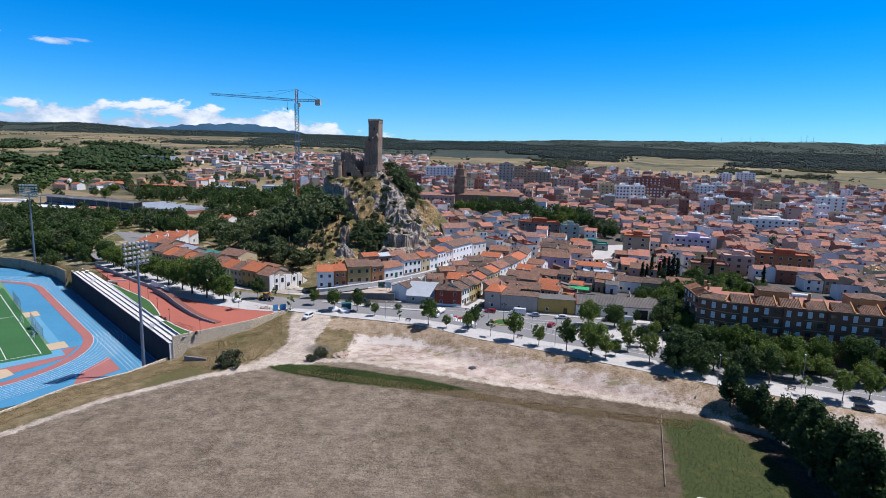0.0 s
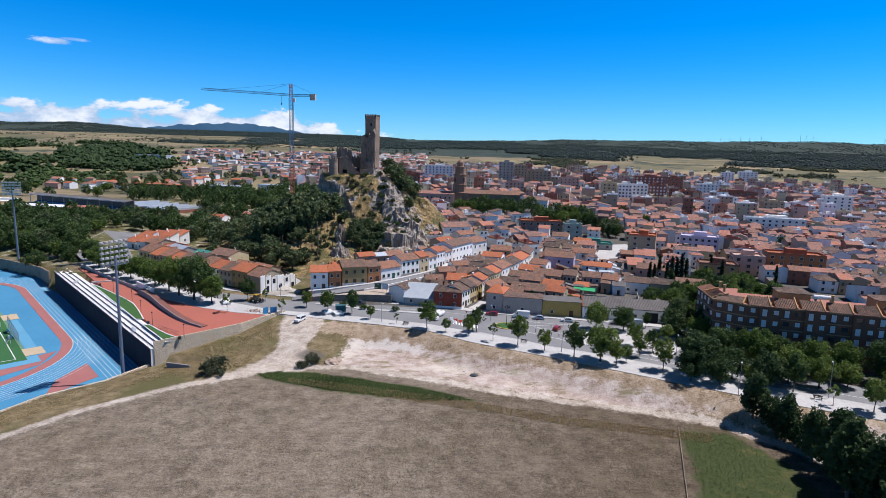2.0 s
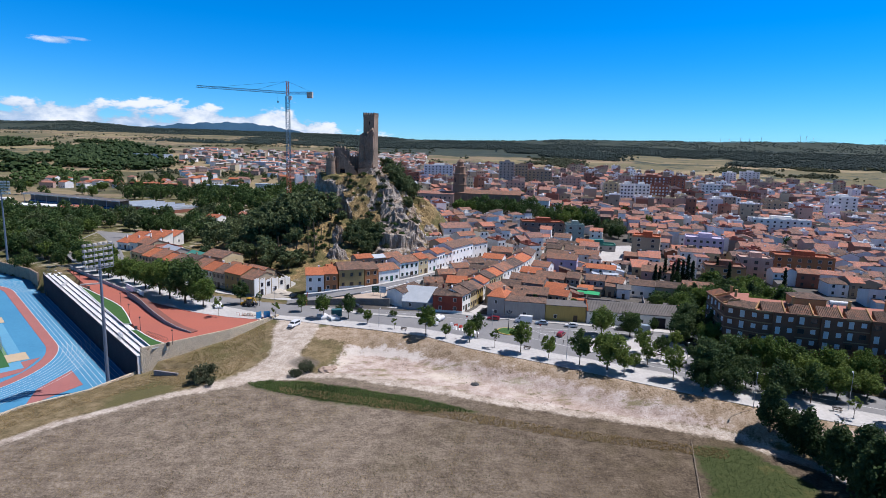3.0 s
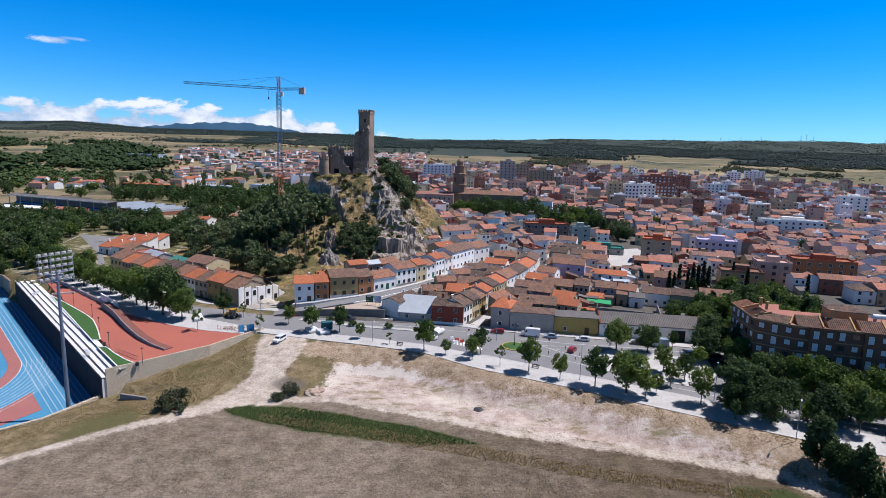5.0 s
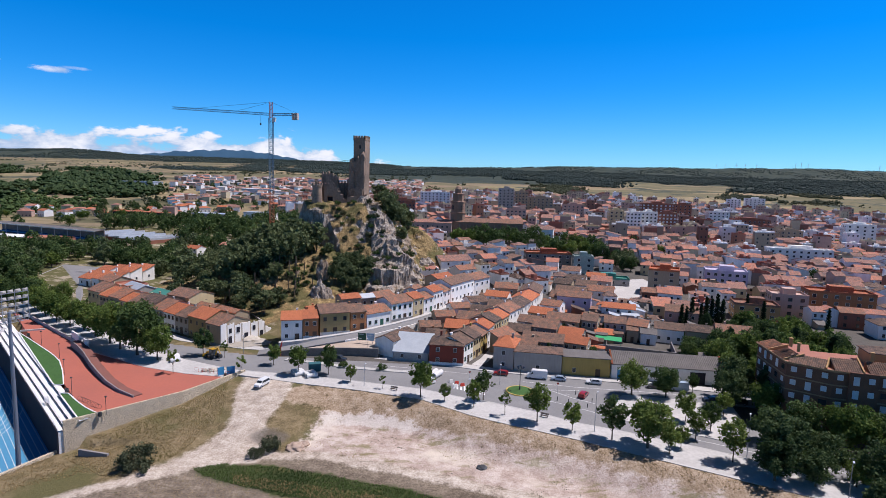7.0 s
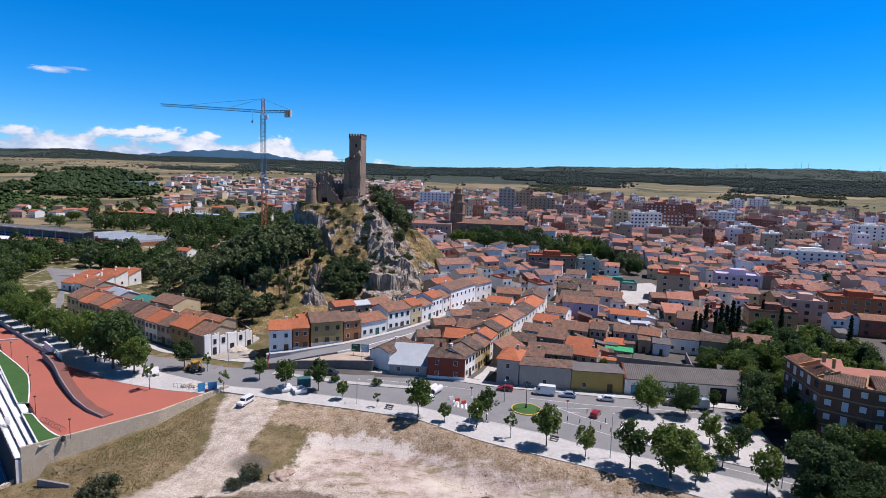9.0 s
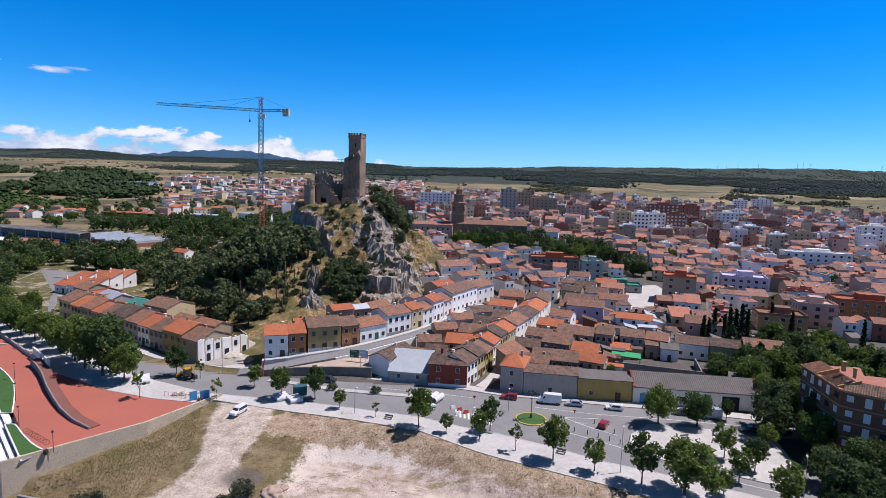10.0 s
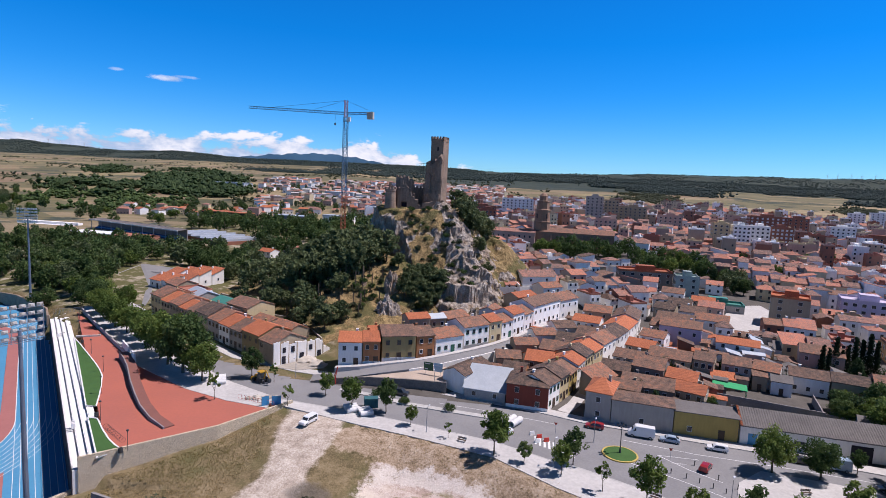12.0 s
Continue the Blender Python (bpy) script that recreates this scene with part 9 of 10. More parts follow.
for x, y, s in ((88, 250.5, 1.0), (90.5, 252, 0.85), (93, 253.5, 1.05), (97, 254.6, 0.9), (99.3, 255.4, 1.1), (101.6, 256, 1.0), (103.9, 256.6, 1.15), (106.2, 257, 1.1), (95.2, 254.2, 0.75), (126, 277, 0.85), (123, 259, 1.0), (142, 250, 0.9)):
    plant(f"cypress{int(x) % 3}", x, y, 0.1, s, group="row of dark cypresses")
scatter(("park0", "broad1", "broad0"), 64, [(90, 330), (200, 330), (420, 430), (420, 700), (60, 700), (40, 500)], 0.6, 0.9, 14, "garden trees in the town", 19, far=True)
scatter(("park0", "park1", "park2"), 70, [(-480, 610), (-130, 700), (-140, 780), (-330, 800), (-500, 760)], 0.7, 1.1, 15, "trees among the villas", 8, far=True)
scatter(("park0", "park1", "park2"), 60, [(-560, 820), (-80, 800), (-60, 1250), (-420, 1300)], 0.6, 1.0, 45, "trees among the villas", 9, far=True)
scatter(("park0", "park1", "park2", "broad1"), 60, [(-720, 560), (-400, 505), (-330, 520), (-300, 600), (-480, 640), (-780, 760)], 0.8, 1.35, 46, "trees of the plain", 4.6, far=True)
scatter(("park0", "park1", "park2"), 26, [(-900, 720), (-480, 650), (-300, 720), (-420, 900), (-900, 1000)], 0.7, 1.3, 47, "trees of the plain", 7, far=True)
scatter(("park0", "park1", "park2"), 22, [(-360, 560), (-120, 580), (-120, 640), (-340, 630)], 0.8, 1.1, 18, "trees among the villas", 8, far=True)


for k, (leafname, chunks) in enumerate(FOREST.get("joined", {}).items()):
    q = np.concatenate(chunks)
    me = bpy.data.meshes.new("far_trees")
    me.from_pydata(q.tolist(), [], np.arange(len(q)).reshape(-1, 4).tolist())
    me.materials.append(bpy.data.materials[leafname])
    tagged(new("far_trees", me), "dense dark green trees of park and town", "trees", kind="stuff")


def far_woods(name, n, place, seed, hmin, hmax, label, material=SCRUB):
    """Far trees, too many to count: lumpy little crowns of a few leaves each in one mesh."""
    r = np.random.RandomState(seed)
    pts = place(r, n)
    m = len(pts)
    h = hmin + (hmax - hmin) * r.rand(m)
    k = 5
    c = np.repeat(np.column_stack([pts, h]), k, 0)
    off = r.normal(size=(m * k, 3)) * np.array([0.38, 0.38, 0.26])
    p = c[:, :3] + off * c[:, 3:4] + np.array([0, 0, 0.45]) * c[:, 3:4]
    s = c[:, 3:4] * (0.28 + 0.2 * r.rand(m * k))[:, None]
    tet = np.array([(1, 0, 0), (0, 1, 0), (-1, 0, 0), (0, -1, 0), (0, 0, .75), (0, 0, -.8)])
    a = r.rand(m * k) * 6.28
    ca, sa = np.cos(a), np.sin(a)
    v = tet[None] * (0.75 + 0.5 * r.rand(m * k, 6, 1))
    v = np.stack([v[..., 0] * ca[:, None] - v[..., 1] * sa[:, None], v[..., 0] * sa[:, None] + v[..., 1] * ca[:, None], v[..., 2]], -1)
    q = (p[:, None] + v * s[:, None]).reshape(-1, 3)
    f = (np.array([(0, 1, 4), (1, 2, 4), (2, 3, 4), (3, 0, 4), (1, 0, 5), (2, 1, 5), (3, 2, 5), (0, 3, 5)])[None] + (np.arange(m * k) * 6)[:, None, None]).reshape(-1, 3)
    me = bpy.data.meshes.new(name)
    me.from_pydata(q.tolist(), [], f.tolist())
    me.materials.append(material)
    return tagged(new(name, me), label, "woods", kind="stuff")


def wedge(az0, az1, y0, y1, thresh=None, scale=0.01, seed=0.0):
    def place(r, n):
        y = y0 + (y1 - y0) * r.rand(n * 4) ** 1.0
        az = np.radians(az0 + (az1 - az0) * r.rand(n * 4))
        x = y * np.tan(az) + r.normal(size=n * 4) * 0.012 * y0
        y = y + r.normal(size=n * 4) * 0.02 * y0
        ok_ = np.ones(len(x), bool) if thresh is None else 1.1 * lattice_noise(x * scale * 0.5, y * scale * 0.5, x * 0, int(seed)) + 0.7 * lattice_noise(x * scale * 1.7, y * scale * 1.7, x * 0, int(seed) + 40) > thresh
        x, y = x[ok_][:n], y[ok_][:n]
        return np.column_stack([x, y, ground_z(x, y)])
    return place


far_woods("grove", 1300, wedge(-34, -27.2, 880, 1150, -0.7, 0.012, 1.0), 21, 8, 14, "dark grove of tall trees on the plain", LEAF_D)
far_woods("tree_clump", 330, wedge(-41, -34.5, 800, 960, 0.0, 0.02, 11.0), 51, 6, 12, "clump of dark trees beside a farm track", LEAF_D)
far_woods("tree_clump", 420, wedge(-39, -30, 1200, 1480, 0.25, 0.016, 12.0), 52, 5, 11, "dark trees along a field edge", LEAF_D)
far_woods("tree_clump", 260, wedge(-44, -31, 650, 830, 0.35, 0.03, 13.0), 53, 5, 9, "garden trees round the outlying houses", LEAF)
far_woods("tree_belt", 900, wedge(-27, -19, 1640, 1900, -0.2, 0.012, 14.0), 54, 3, 6, "low green belt of trees across the plain", LEAF_HAZE)
far_woods("scattered_trees", 1500, wedge(-50, -2, 800, 2600, 0.55, 0.013, 2.0), 22, 2, 6, "scattered dark trees between the fields")
far_woods("hedgerows", 700, wedge(-50, 2, 640, 1200, 0.62, 0.024, 3.0), 23, 3, 7, "hedges and small trees between fields")
far_woods("west_hill_wood", 12000, wedge(-52, -6, 3300, 4080, -0.6, 0.006, 8.0), 27, 4, 8, "dark wooded hills in the west", LEAF_HAZE)
far_woods("pine_wood", 15000, wedge(-20, 46, 1800, 2800, -0.4, 0.011, 4.0), 24, 4, 8, "dense dark pine wood on rising ground", LEAF_HAZE)
far_woods("pine_wood", 2400, wedge(5.5, 15.5, 1330, 1850, -0.3, 0.012, 15.0), 28, 4, 8, "dark pine wood beside the golden field", LEAF_HAZE)
far_woods("pine_wood", 4600, wedge(25.5, 46, 1330, 1850, 0.0, 0.012, 16.0), 29, 4, 8, "patchy pine wood beyond the town", LEAF_HAZE)
far_woods("scrub_belt", 2600, wedge(25, 46, 1040, 1350, 0.3, 0.016, 5.0), 25, 2, 6, "patchy scrub beyond the town")
far_woods("scrub_belt", 600, wedge(2, 15, 1050, 1320, 0.5, 0.02, 17.0), 30, 3, 6, "rows of small trees between far fields")
far_woods("hill_wood", 11000, wedge(-14, 46, 2500, 4080, -0.3, 0.008, 6.0), 26, 3, 7, "dark wooded hills on the horizon", LEAF_HAZE)
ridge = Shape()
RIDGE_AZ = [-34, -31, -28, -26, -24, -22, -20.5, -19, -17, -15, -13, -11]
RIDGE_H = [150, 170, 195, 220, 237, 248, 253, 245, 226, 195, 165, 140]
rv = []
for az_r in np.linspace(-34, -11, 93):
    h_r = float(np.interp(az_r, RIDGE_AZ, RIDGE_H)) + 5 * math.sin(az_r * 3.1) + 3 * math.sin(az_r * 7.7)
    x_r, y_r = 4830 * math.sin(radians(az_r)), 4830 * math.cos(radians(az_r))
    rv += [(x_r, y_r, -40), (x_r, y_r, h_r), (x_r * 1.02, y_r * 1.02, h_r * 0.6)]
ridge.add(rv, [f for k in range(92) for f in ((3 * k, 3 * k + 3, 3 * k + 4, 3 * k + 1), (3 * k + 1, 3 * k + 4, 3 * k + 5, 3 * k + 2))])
# the haze is put into the range's colour: blue tones that glow by themselves
haze_range, t, b, p = blank("distant_blue_range")
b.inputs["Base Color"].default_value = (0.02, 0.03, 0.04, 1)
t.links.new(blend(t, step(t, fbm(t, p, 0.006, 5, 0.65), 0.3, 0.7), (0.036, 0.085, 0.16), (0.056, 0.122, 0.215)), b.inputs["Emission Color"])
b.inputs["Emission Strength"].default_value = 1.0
solid("backdrop", ridge, haze_range, "blue distant mountain range on the horizon", "mountains", kind="structure")


def tufts(name, n, poly, seed, smin, smax, material, label, test=None):
    r = np.random.RandomState(seed)
    xs, ys = [p[0] for p in poly], [p[1] for p in poly]
    x, y = r.uniform(min(xs), max(xs), n * 3), r.uniform(min(ys), max(ys), n * 3)
    k = poly_sdf(poly, x, y) > 0.2
    if test is not None:
        k &= test(x, y)
    x, y = x[k][:n], y[k][:n]
    z = ground_z(x, y)
    m = len(x)
    blades = 5
    c = np.repeat(np.column_stack([x, y, z]), blades, 0)
    s = np.repeat(smin + (smax - smin) * r.rand(m), blades)
    a, lean = r.rand(m * blades) * 6.28, 0.5 + 0.7 * r.rand(m * blades)
    ca, sa = np.cos(a), np.sin(a)
    tip = c + np.column_stack([ca * s * lean, sa * s * lean, s])
    w = 0.28 * s
    l_ = c + np.column_stack([-sa * w, ca * w, -0.05 * s])
    r_ = c + np.column_stack([sa * w, -ca * w, -0.05 * s])
    q = np.stack([l_, r_, tip], 1).reshape(-1, 3)
    me = bpy.data.meshes.new(name)
    me.from_pydata(q.tolist(), [], np.arange(len(q)).reshape(-1, 3).tolist())
    me.materials.append(material)
    return tagged(new(name, me), label, "grass", kind="stuff")


tufts("green_weeds", 5000, GREEN, 31, 0.12, 0.36, LEAF, "strip of green weeds beside the track")
tufts("bank_weeds", 6000, [(-34, 184), (-5, 177), (29, 157.5), (71, 135.5), (71, 131), (29, 152), (-5, 169), (-30, 176)], 32, 0.08, 0.24, WEED, "dry weeds on the roadside bank")
tufts("slope_weeds", 5000, [(-56, 187), (-64, 171), (-79, 154), (-62, 142), (-53, 152), (-51, 170)], 33, 0.08, 0.26, WEED, "dry brown weeds on the slope", lambda x, y: poly_sdf(DIRT, x, y) < -1)
tufts("wall_weeds", 3500, [(-82, 154), (-86, 142), (-95, 132), (-101, 116), (-108, 95), (-101, 95), (-93, 118), (-84, 131), (-76, 141), (-66, 146)], 34, 0.1, 0.28, WEED, "olive weeds below the low wall", lambda x, y: line_near(PATH_LINE, x, y)[0] > 2.5)
tufts("lot_weeds", 6000, LOT, 35, 0.05, 0.16, WEED, "patchy olive weeds on the gravel lot", lambda x, y: wobble(x, y, 0.22, 1.0) + 0.4 * wobble(x, y, 0.9, 3.0) > 0.38)
tufts("lot_clumps", 2600, LOT, 40, 0.06, 0.2, SCRUB, "low green weeds in patches on the lot", lambda x, y: wobble(x, y, 0.28, 5.0) + 0.5 * wobble(x, y, 1.1, 2.0) > 0.62)
FIELD = [(-95, 100), (-78, 119), (-60, 136), (-48, 146), (-36, 141), (-10, 134), (28, 124), (50, 119), (44, 70), (-90, 70)]
tufts("stubble", 16000, FIELD, 38, 0.06, 0.16, WEED, "pale dry stubble on the brown field", lambda x, y: wobble(x, y, 0.12, 2.0) + 0.5 * wobble(x, y, 0.5, 1.0) > -0.1)
tufts("field_clods", 9000, FIELD, 43, 0.05, 0.13, WEED, "straw-coloured tufts over the stubble", lambda x, y: wobble(x, y, 0.07, 4.0) + 0.5 * wobble(x, y, 0.33, 6.0) > 0.25)
tufts("field_weeds", 5000, FIELD, 39, 0.06, 0.2, SCRUB, "dark low weeds in the stubble field", lambda x, y: wobble(x, y, 0.1, 7.0) + 0.6 * wobble(x, y, 0.4, 4.0) > 0.3)
tufts("verge_weeds", 8000, [(-40, 146), (-12, 140.5), (12, 134), (30, 129), (60, 123), (58, 119), (28, 125), (-10, 135), (-38, 142)], 36, 0.12, 0.36, WEED, "straw-coloured grass beside the track")
tufts("meadow", 6000, GREEN_R, 37, 0.06, 0.2, LEAF_D, "green meadow grass beside the dark trees")

# ---- vehicles ----
PAINTS = {}


def paint(name, col):
    if name not in PAINTS:
        m, t, b, p = blank(name)
        n = fbm(t, p, 3.0, 3, 0.6)
        t.links.new(blend(t, n, tuple(c * 0.92 for c in col), col), b.inputs["Base Color"])
        b.inputs["Roughness"].default_value = 0.28
        b.inputs["Coat Weight"].default_value = 0.6
        PAINTS[name] = m
    return PAINTS[name]


def loft(rows):
    """A body from cross-sections of (x, half width low, half width high, z low, z mid, z high)."""
    s = Shape()
    vs = []
    for x, wl, wm, wh, z0, z1, z2 in rows:
        vs += [(x, -wl, z0), (x, -wm, z1), (x, -wh, z2), (x, wh, z2), (x, wm, z1), (x, wl, z0)]
    fs = []
    for k in range(len(rows) - 1):
        for i in range(6):
            fs.append((6 * k + i, 6 * k + (i + 1) % 6, 6 * k + 6 + (i + 1) % 6, 6 * k + 6 + i))
    n = 6 * (len(rows) - 1)
    s.add(vs, [q[::-1] for q in fs] + [(0, 1, 2, 3, 4, 5), tuple(n + i for i in (5, 4, 3, 2, 1, 0))])
    return s


def vehicle(x, y, z, turn, body, col, label, cat="car"):
    v = thing(cat.replace(" ", "_"), pose(x, y, z, 0, 0, turn), label, cat, "parked vehicles")
    if body == "van":
        L, W, H, wb = 5.6, 2.0, 2.5, 1.85
        sh = loft([(-2.8, .85, .96, .86, .45, 1.2, 2.35), (-2.7, .93, 1.0, .90, .35, 1.2, 2.48), (1.0, .93, 1.0, .90, .35, 1.2, 2.5), (1.35, .93, 1.0, .86, .35, 1.2, 2.42), (2.05, .93, .98, .80, .35, 1.15, 1.5), (2.7, .9, .93, .78, .35, .85, 1.12), (2.82, .8, .82, .7, .45, .75, .95)])
        gl = Shape().add([(1.42, -.80, 2.28), (2.05, -.76, 1.55), (2.05, .76, 1.55), (1.42, .80, 2.28)], [(0, 1, 2, 3)])
        for sy in (-1, 1):
            gl.add([(0.45, sy * .975, 1.45), (1.75, sy * .975, 1.35), (1.3, sy * .915, 2.1), (0.45, sy * .925, 2.1)], [(0, 1, 2, 3)[::sy]])
        gl.add([(-2.83, -.7, 1.5), (-2.83, .7, 1.5), (-2.81, .65, 2.15), (-2.81, -.65, 2.15)], [(0, 3, 2, 1)])
    elif body == "suv":
        L, W, H, wb = 4.6, 1.8, 1.8, 1.45
        sh = loft([(-2.3, .75, .82, .70, .5, .95, 1.15), (-2.2, .86, .9, .70, .38, .95, 1.72), (0.5, .86, .9, .72, .38, .95, 1.8), (0.75, .86, .9, .70, .38, .95, 1.7), (1.25, .86, .89, .74, .38, .95, 1.12), (2.2, .82, .85, .7, .38, .8, .98), (2.3, .75, .78, .66, .45, .7, .85)])
        gl = Shape().add([(.80, -.66, 1.64), (1.24, -.70, 1.15), (1.24, .70, 1.15), (.80, .66, 1.64)], [(0, 1, 2, 3)])
        for sy in (-1, 1):
            gl.add([(-2.0, sy * .885, 1.05), (1.1, sy * .885, 1.05), (.7, sy * .76, 1.62), (-2.0, sy * .76, 1.62)], [(0, 1, 2, 3)[::sy]])
    else:
        L, W, H, wb = 4.1, 1.7, 1.45, 1.28
        tail = 1.30 if body == "hatch" else 0.98
        sh = loft([(-2.05, .72, .78, .66, .42, .75, .92), (-1.98, .82, .85, .66, .32, .82, tail), (-1.1 if body == "hatch" else -.9, .82, .86, .60, .32, .85, 1.43), (.25, .82, .86, .60, .32, .85, 1.45), (.45, .82, .86, .60, .32, .85, 1.38), (1.1, .82, .85, .68, .32, .85, .95), (1.95, .78, .80, .64, .32, .68, .78), (2.05, .7, .72, .6, .4, .6, .68)])
        gl = Shape().add([(.50, -.57, 1.34), (1.06, -.66, .98), (1.06, .66, .98), (.50, .57, 1.34)], [(0, 1, 2, 3)])
        for sy in (-1, 1):
            gl.add([(-1.5, sy * .842, .92), (.9, sy * .842, .92), (.38, sy * .655, 1.34), (-1.15, sy * .655, 1.34)], [(0, 1, 2, 3)[::sy]])
        gl.add([(-1.93, -.6, .98), (-1.93, .6, .98), (-1.25, .54, 1.39), (-1.25, -.54, 1.39)], [(0, 3, 2, 1)])
    part("body", sh, col, v)
    part("glazing", gl, GLASS, v, "dark glass")
    r = .33 if body not in ("hatch", "saloon") else .3
    tyre = Shape().beam((0, -.1, 0), (0, .1, 0), r, n=14).mesh("wheel", RUBBER)
    rim = Shape().beam((0, -.115, 0), (0, .115, 0), r * .6, n=10).mesh("rim", STEEL)
    for sx in (-wb, wb):
        for sy in (-1, 1):
            w = part("wheel", tyre, None, v, at=pose(sx, sy * (W / 2 - .12), r))
            part("rim", rim, None, w)
    for sy in (-1, 1):
        part("headlight", Shape().box((L / 2 - .16, sy * .55 - .16, .62), (L / 2 - .03, sy * .55 + .16, .76)), LAMP_W, v, "clear headlight")
        part("tail_light", Shape().box((-L / 2 - .01, sy * .66 - .1, .75), (-L / 2 + .08, sy * .66 + .1, .95)), RED_P, v, "red tail light")
    return v


WHITE_C, RED_C, SILV_C = paint("white_car_paint", (.75, .76, .78)), paint("red_car_paint", (.30, .018, .02)), paint("silver_car_paint", (.34, .42, .52))
DARK_C, BLUE_C = paint("dark_car_paint", (.03, .035, .04)), paint("pale_blue_car_paint", (.40, .50, .58))
vehicle(26.2, 194.4, -.02, 171, "van", WHITE_C, "white high-roof delivery van parked at the kerb", "van")
vehicle(32.0, 193.3, -.02, 171, "saloon", SILV_C, "silver-blue saloon car parked at the kerb")
vehicle(16.4, 196.2, -.02, 171, "hatch", RED_C, "dark red hatchback parked by the grey wall")
vehicle(41.2, 191.6, -.02, 172, "hatch", WHITE_C, "small white hatchback parked by the yellow wall")
vehicle(36.2, 182.0, -.02, 60, "hatch", RED_C, "red hatchback waiting at the junction")
vehicle(62.5, 188.8, -.02, 172, "van", BLUE_C, "pale blue van parked before the long shed", "van")
vehicle(57, 190.0, -.02, 172, "saloon", DARK_C, "dark saloon car parked in tree shade")
vehicle(-46.0, 182.3, ground_at(-46, 182.3), -108, "suv", WHITE_C, "white minivan standing on the dirt track", "minivan")
vehicle(99, 124, ground_at(99, 124), -25, "hatch", DARK_C, "dark estate car parked on bare earth")
vehicle(89.5, 106.5, ground_at(89.5, 106.5), -65, "hatch", WHITE_C, "small pale hatchback parked on bare earth")
vehicle(68.5, 181.5, -.02, 172, "saloon", DARK_C, "dark car in the shade under trees")
vehicle(74.5, 180.5, -.02, 172, "hatch", DARK_C, "dark hatchback in the shade under trees")
vehicle(-30.5, 203.6, -.02, -12, "suv", DARK_C, "dark car parked below the retaining wall")
vehicle(-3.5, 188.6, -.02, 140, "hatch", WHITE_C, "white car beside concrete pipes")

# ---- building works at the crossroads ----


def pipes(x, y, turn, n, r, l):
    g = thing("concrete_pipe", pose(x, y, 0.0, 0, 0, turn), "white concrete drain pipe lying on the paving", "pipe", "stacked drain pipes")
    s = Shape()
    n16 = 16
    vs = [(x, q * math.cos(2 * math.pi * k / n16), q * math.sin(2 * math.pi * k / n16)) for x, q in ((0, r), (l, r), (l, r * .8), (0, r * .8)) for k in range(n16)]
    s.add(vs, [(a * n16 + k, a * n16 + (k + 1) % n16, (a + 1) % 4 * n16 + (k + 1) % n16, (a + 1) % 4 * n16 + k) for a in range(4) for k in range(n16)])
    me = s.mesh("pipe", PIPE)
    part("tube", me, None, g, at=pose(0, 0, r + .1))
    for k in range(1, n):
        o = thing("concrete_pipe", pose(x, y, 0.0, 0, 0, turn) @ pose(0, k * r * 2.05, 0), "white concrete drain pipe lying on the paving", "pipe", "stacked drain pipes")
        part("tube", me, None, o, at=pose(0, 0, r + .1))


pipes(-2.2, 191.0, 62, 2, 0.75, 4.2)
pipes(-39.5, 189.0, 35, 3, 0.6, 3.0)
pipes(-36.0, 188.0, 35, 3, 0.6, 3.0)
pipes(-77, 197.0, 30, 5, 0.55, 2.6)
ex = thing("backhoe_loader", pose(-67.5, 202.5, 0, 0, 0, 150), "yellow backhoe loader with a raised rear arm", "excavator")
part("chassis", Shape().box((-1.6, -.6, .7), (1.9, .6, 1.25)), DARK_STEEL, ex)
part("bonnet", loft([(.3, .5, .55, .5, 1.0, 1.5, 1.95), (1.8, .5, .5, .45, 1.0, 1.4, 1.75), (2.1, .45, .45, .4, 1.1, 1.3, 1.6)]), YELLOW, ex)
part("cab", loft([(-1.2, .8, .85, .7, 1.2, 1.6, 2.75), (.2, .8, .85, .7, 1.2, 1.6, 2.8), (.45, .7, .75, .6, 1.2, 1.5, 2.0)]), GLASS, ex, "glazed cab")
part("cab_roof", Shape().box((-1.3, -.85, 2.75), (.35, .85, 2.92)), YELLOW, ex)
part("boom", Shape().beam((-1.6, 0, 1.2), (-2.6, 0, 3.6), .2, n=5), YELLOW, ex)
part("dipper", Shape().beam((-2.6, 0, 3.6), (-3.9, 0, 1.8), .16, n=5), YELLOW, ex)
part("bucket", loft([(-4.2, .35, .4, .35, .8, 1.2, 1.7), (-3.6, .35, .4, .3, .9, 1.4, 1.9)]), DARK_STEEL, ex)
part("loader_arm", Shape().beam((.8, -.75, 1.5), (2.9, -.75, .5), .12).beam((.8, .75, 1.5), (2.9, .75, .5), .12), YELLOW, ex)
part("front_bucket", loft([(2.6, 1.1, 1.15, 1.1, .1, .5, 1.0), (3.3, 1.1, 1.1, 1.0, .08, .12, .2)]), YELLOW, ex)
for sx, r in ((-1.1, .72), (1.5, .5)):
    for sy in (-.95, .95):
        part("wheel", Shape().beam((sx, sy - .2, r), (sx, sy + .2, r), r, n=16), RUBBER, ex)
for a, b2 in (((-57.6, 188.6), (-55.8, 189.6)), ((-59.6, 187.6), (-58.4, 188.8))):
    m, l = along(a, b2)
    g = thing("hoarding", m, "bright blue metal site hoarding panel", "hoarding", "site hoardings")
    part("sheet", Shape().box((0, -.03, .1), (l, .03, 2.3)), PLAST_B, g)
    part("post", Shape().beam((0, .1, 0), (0, .1, 2.4), .05), STEEL, g)
    part("post", Shape().beam((l, .1, 0), (l, .1, 2.4), .05), STEEL, g)
bx = thing("site_container", pose(-36.5, 192.8, 0, 0, 0, 20), "dark teal metal site container by the trees", "container")
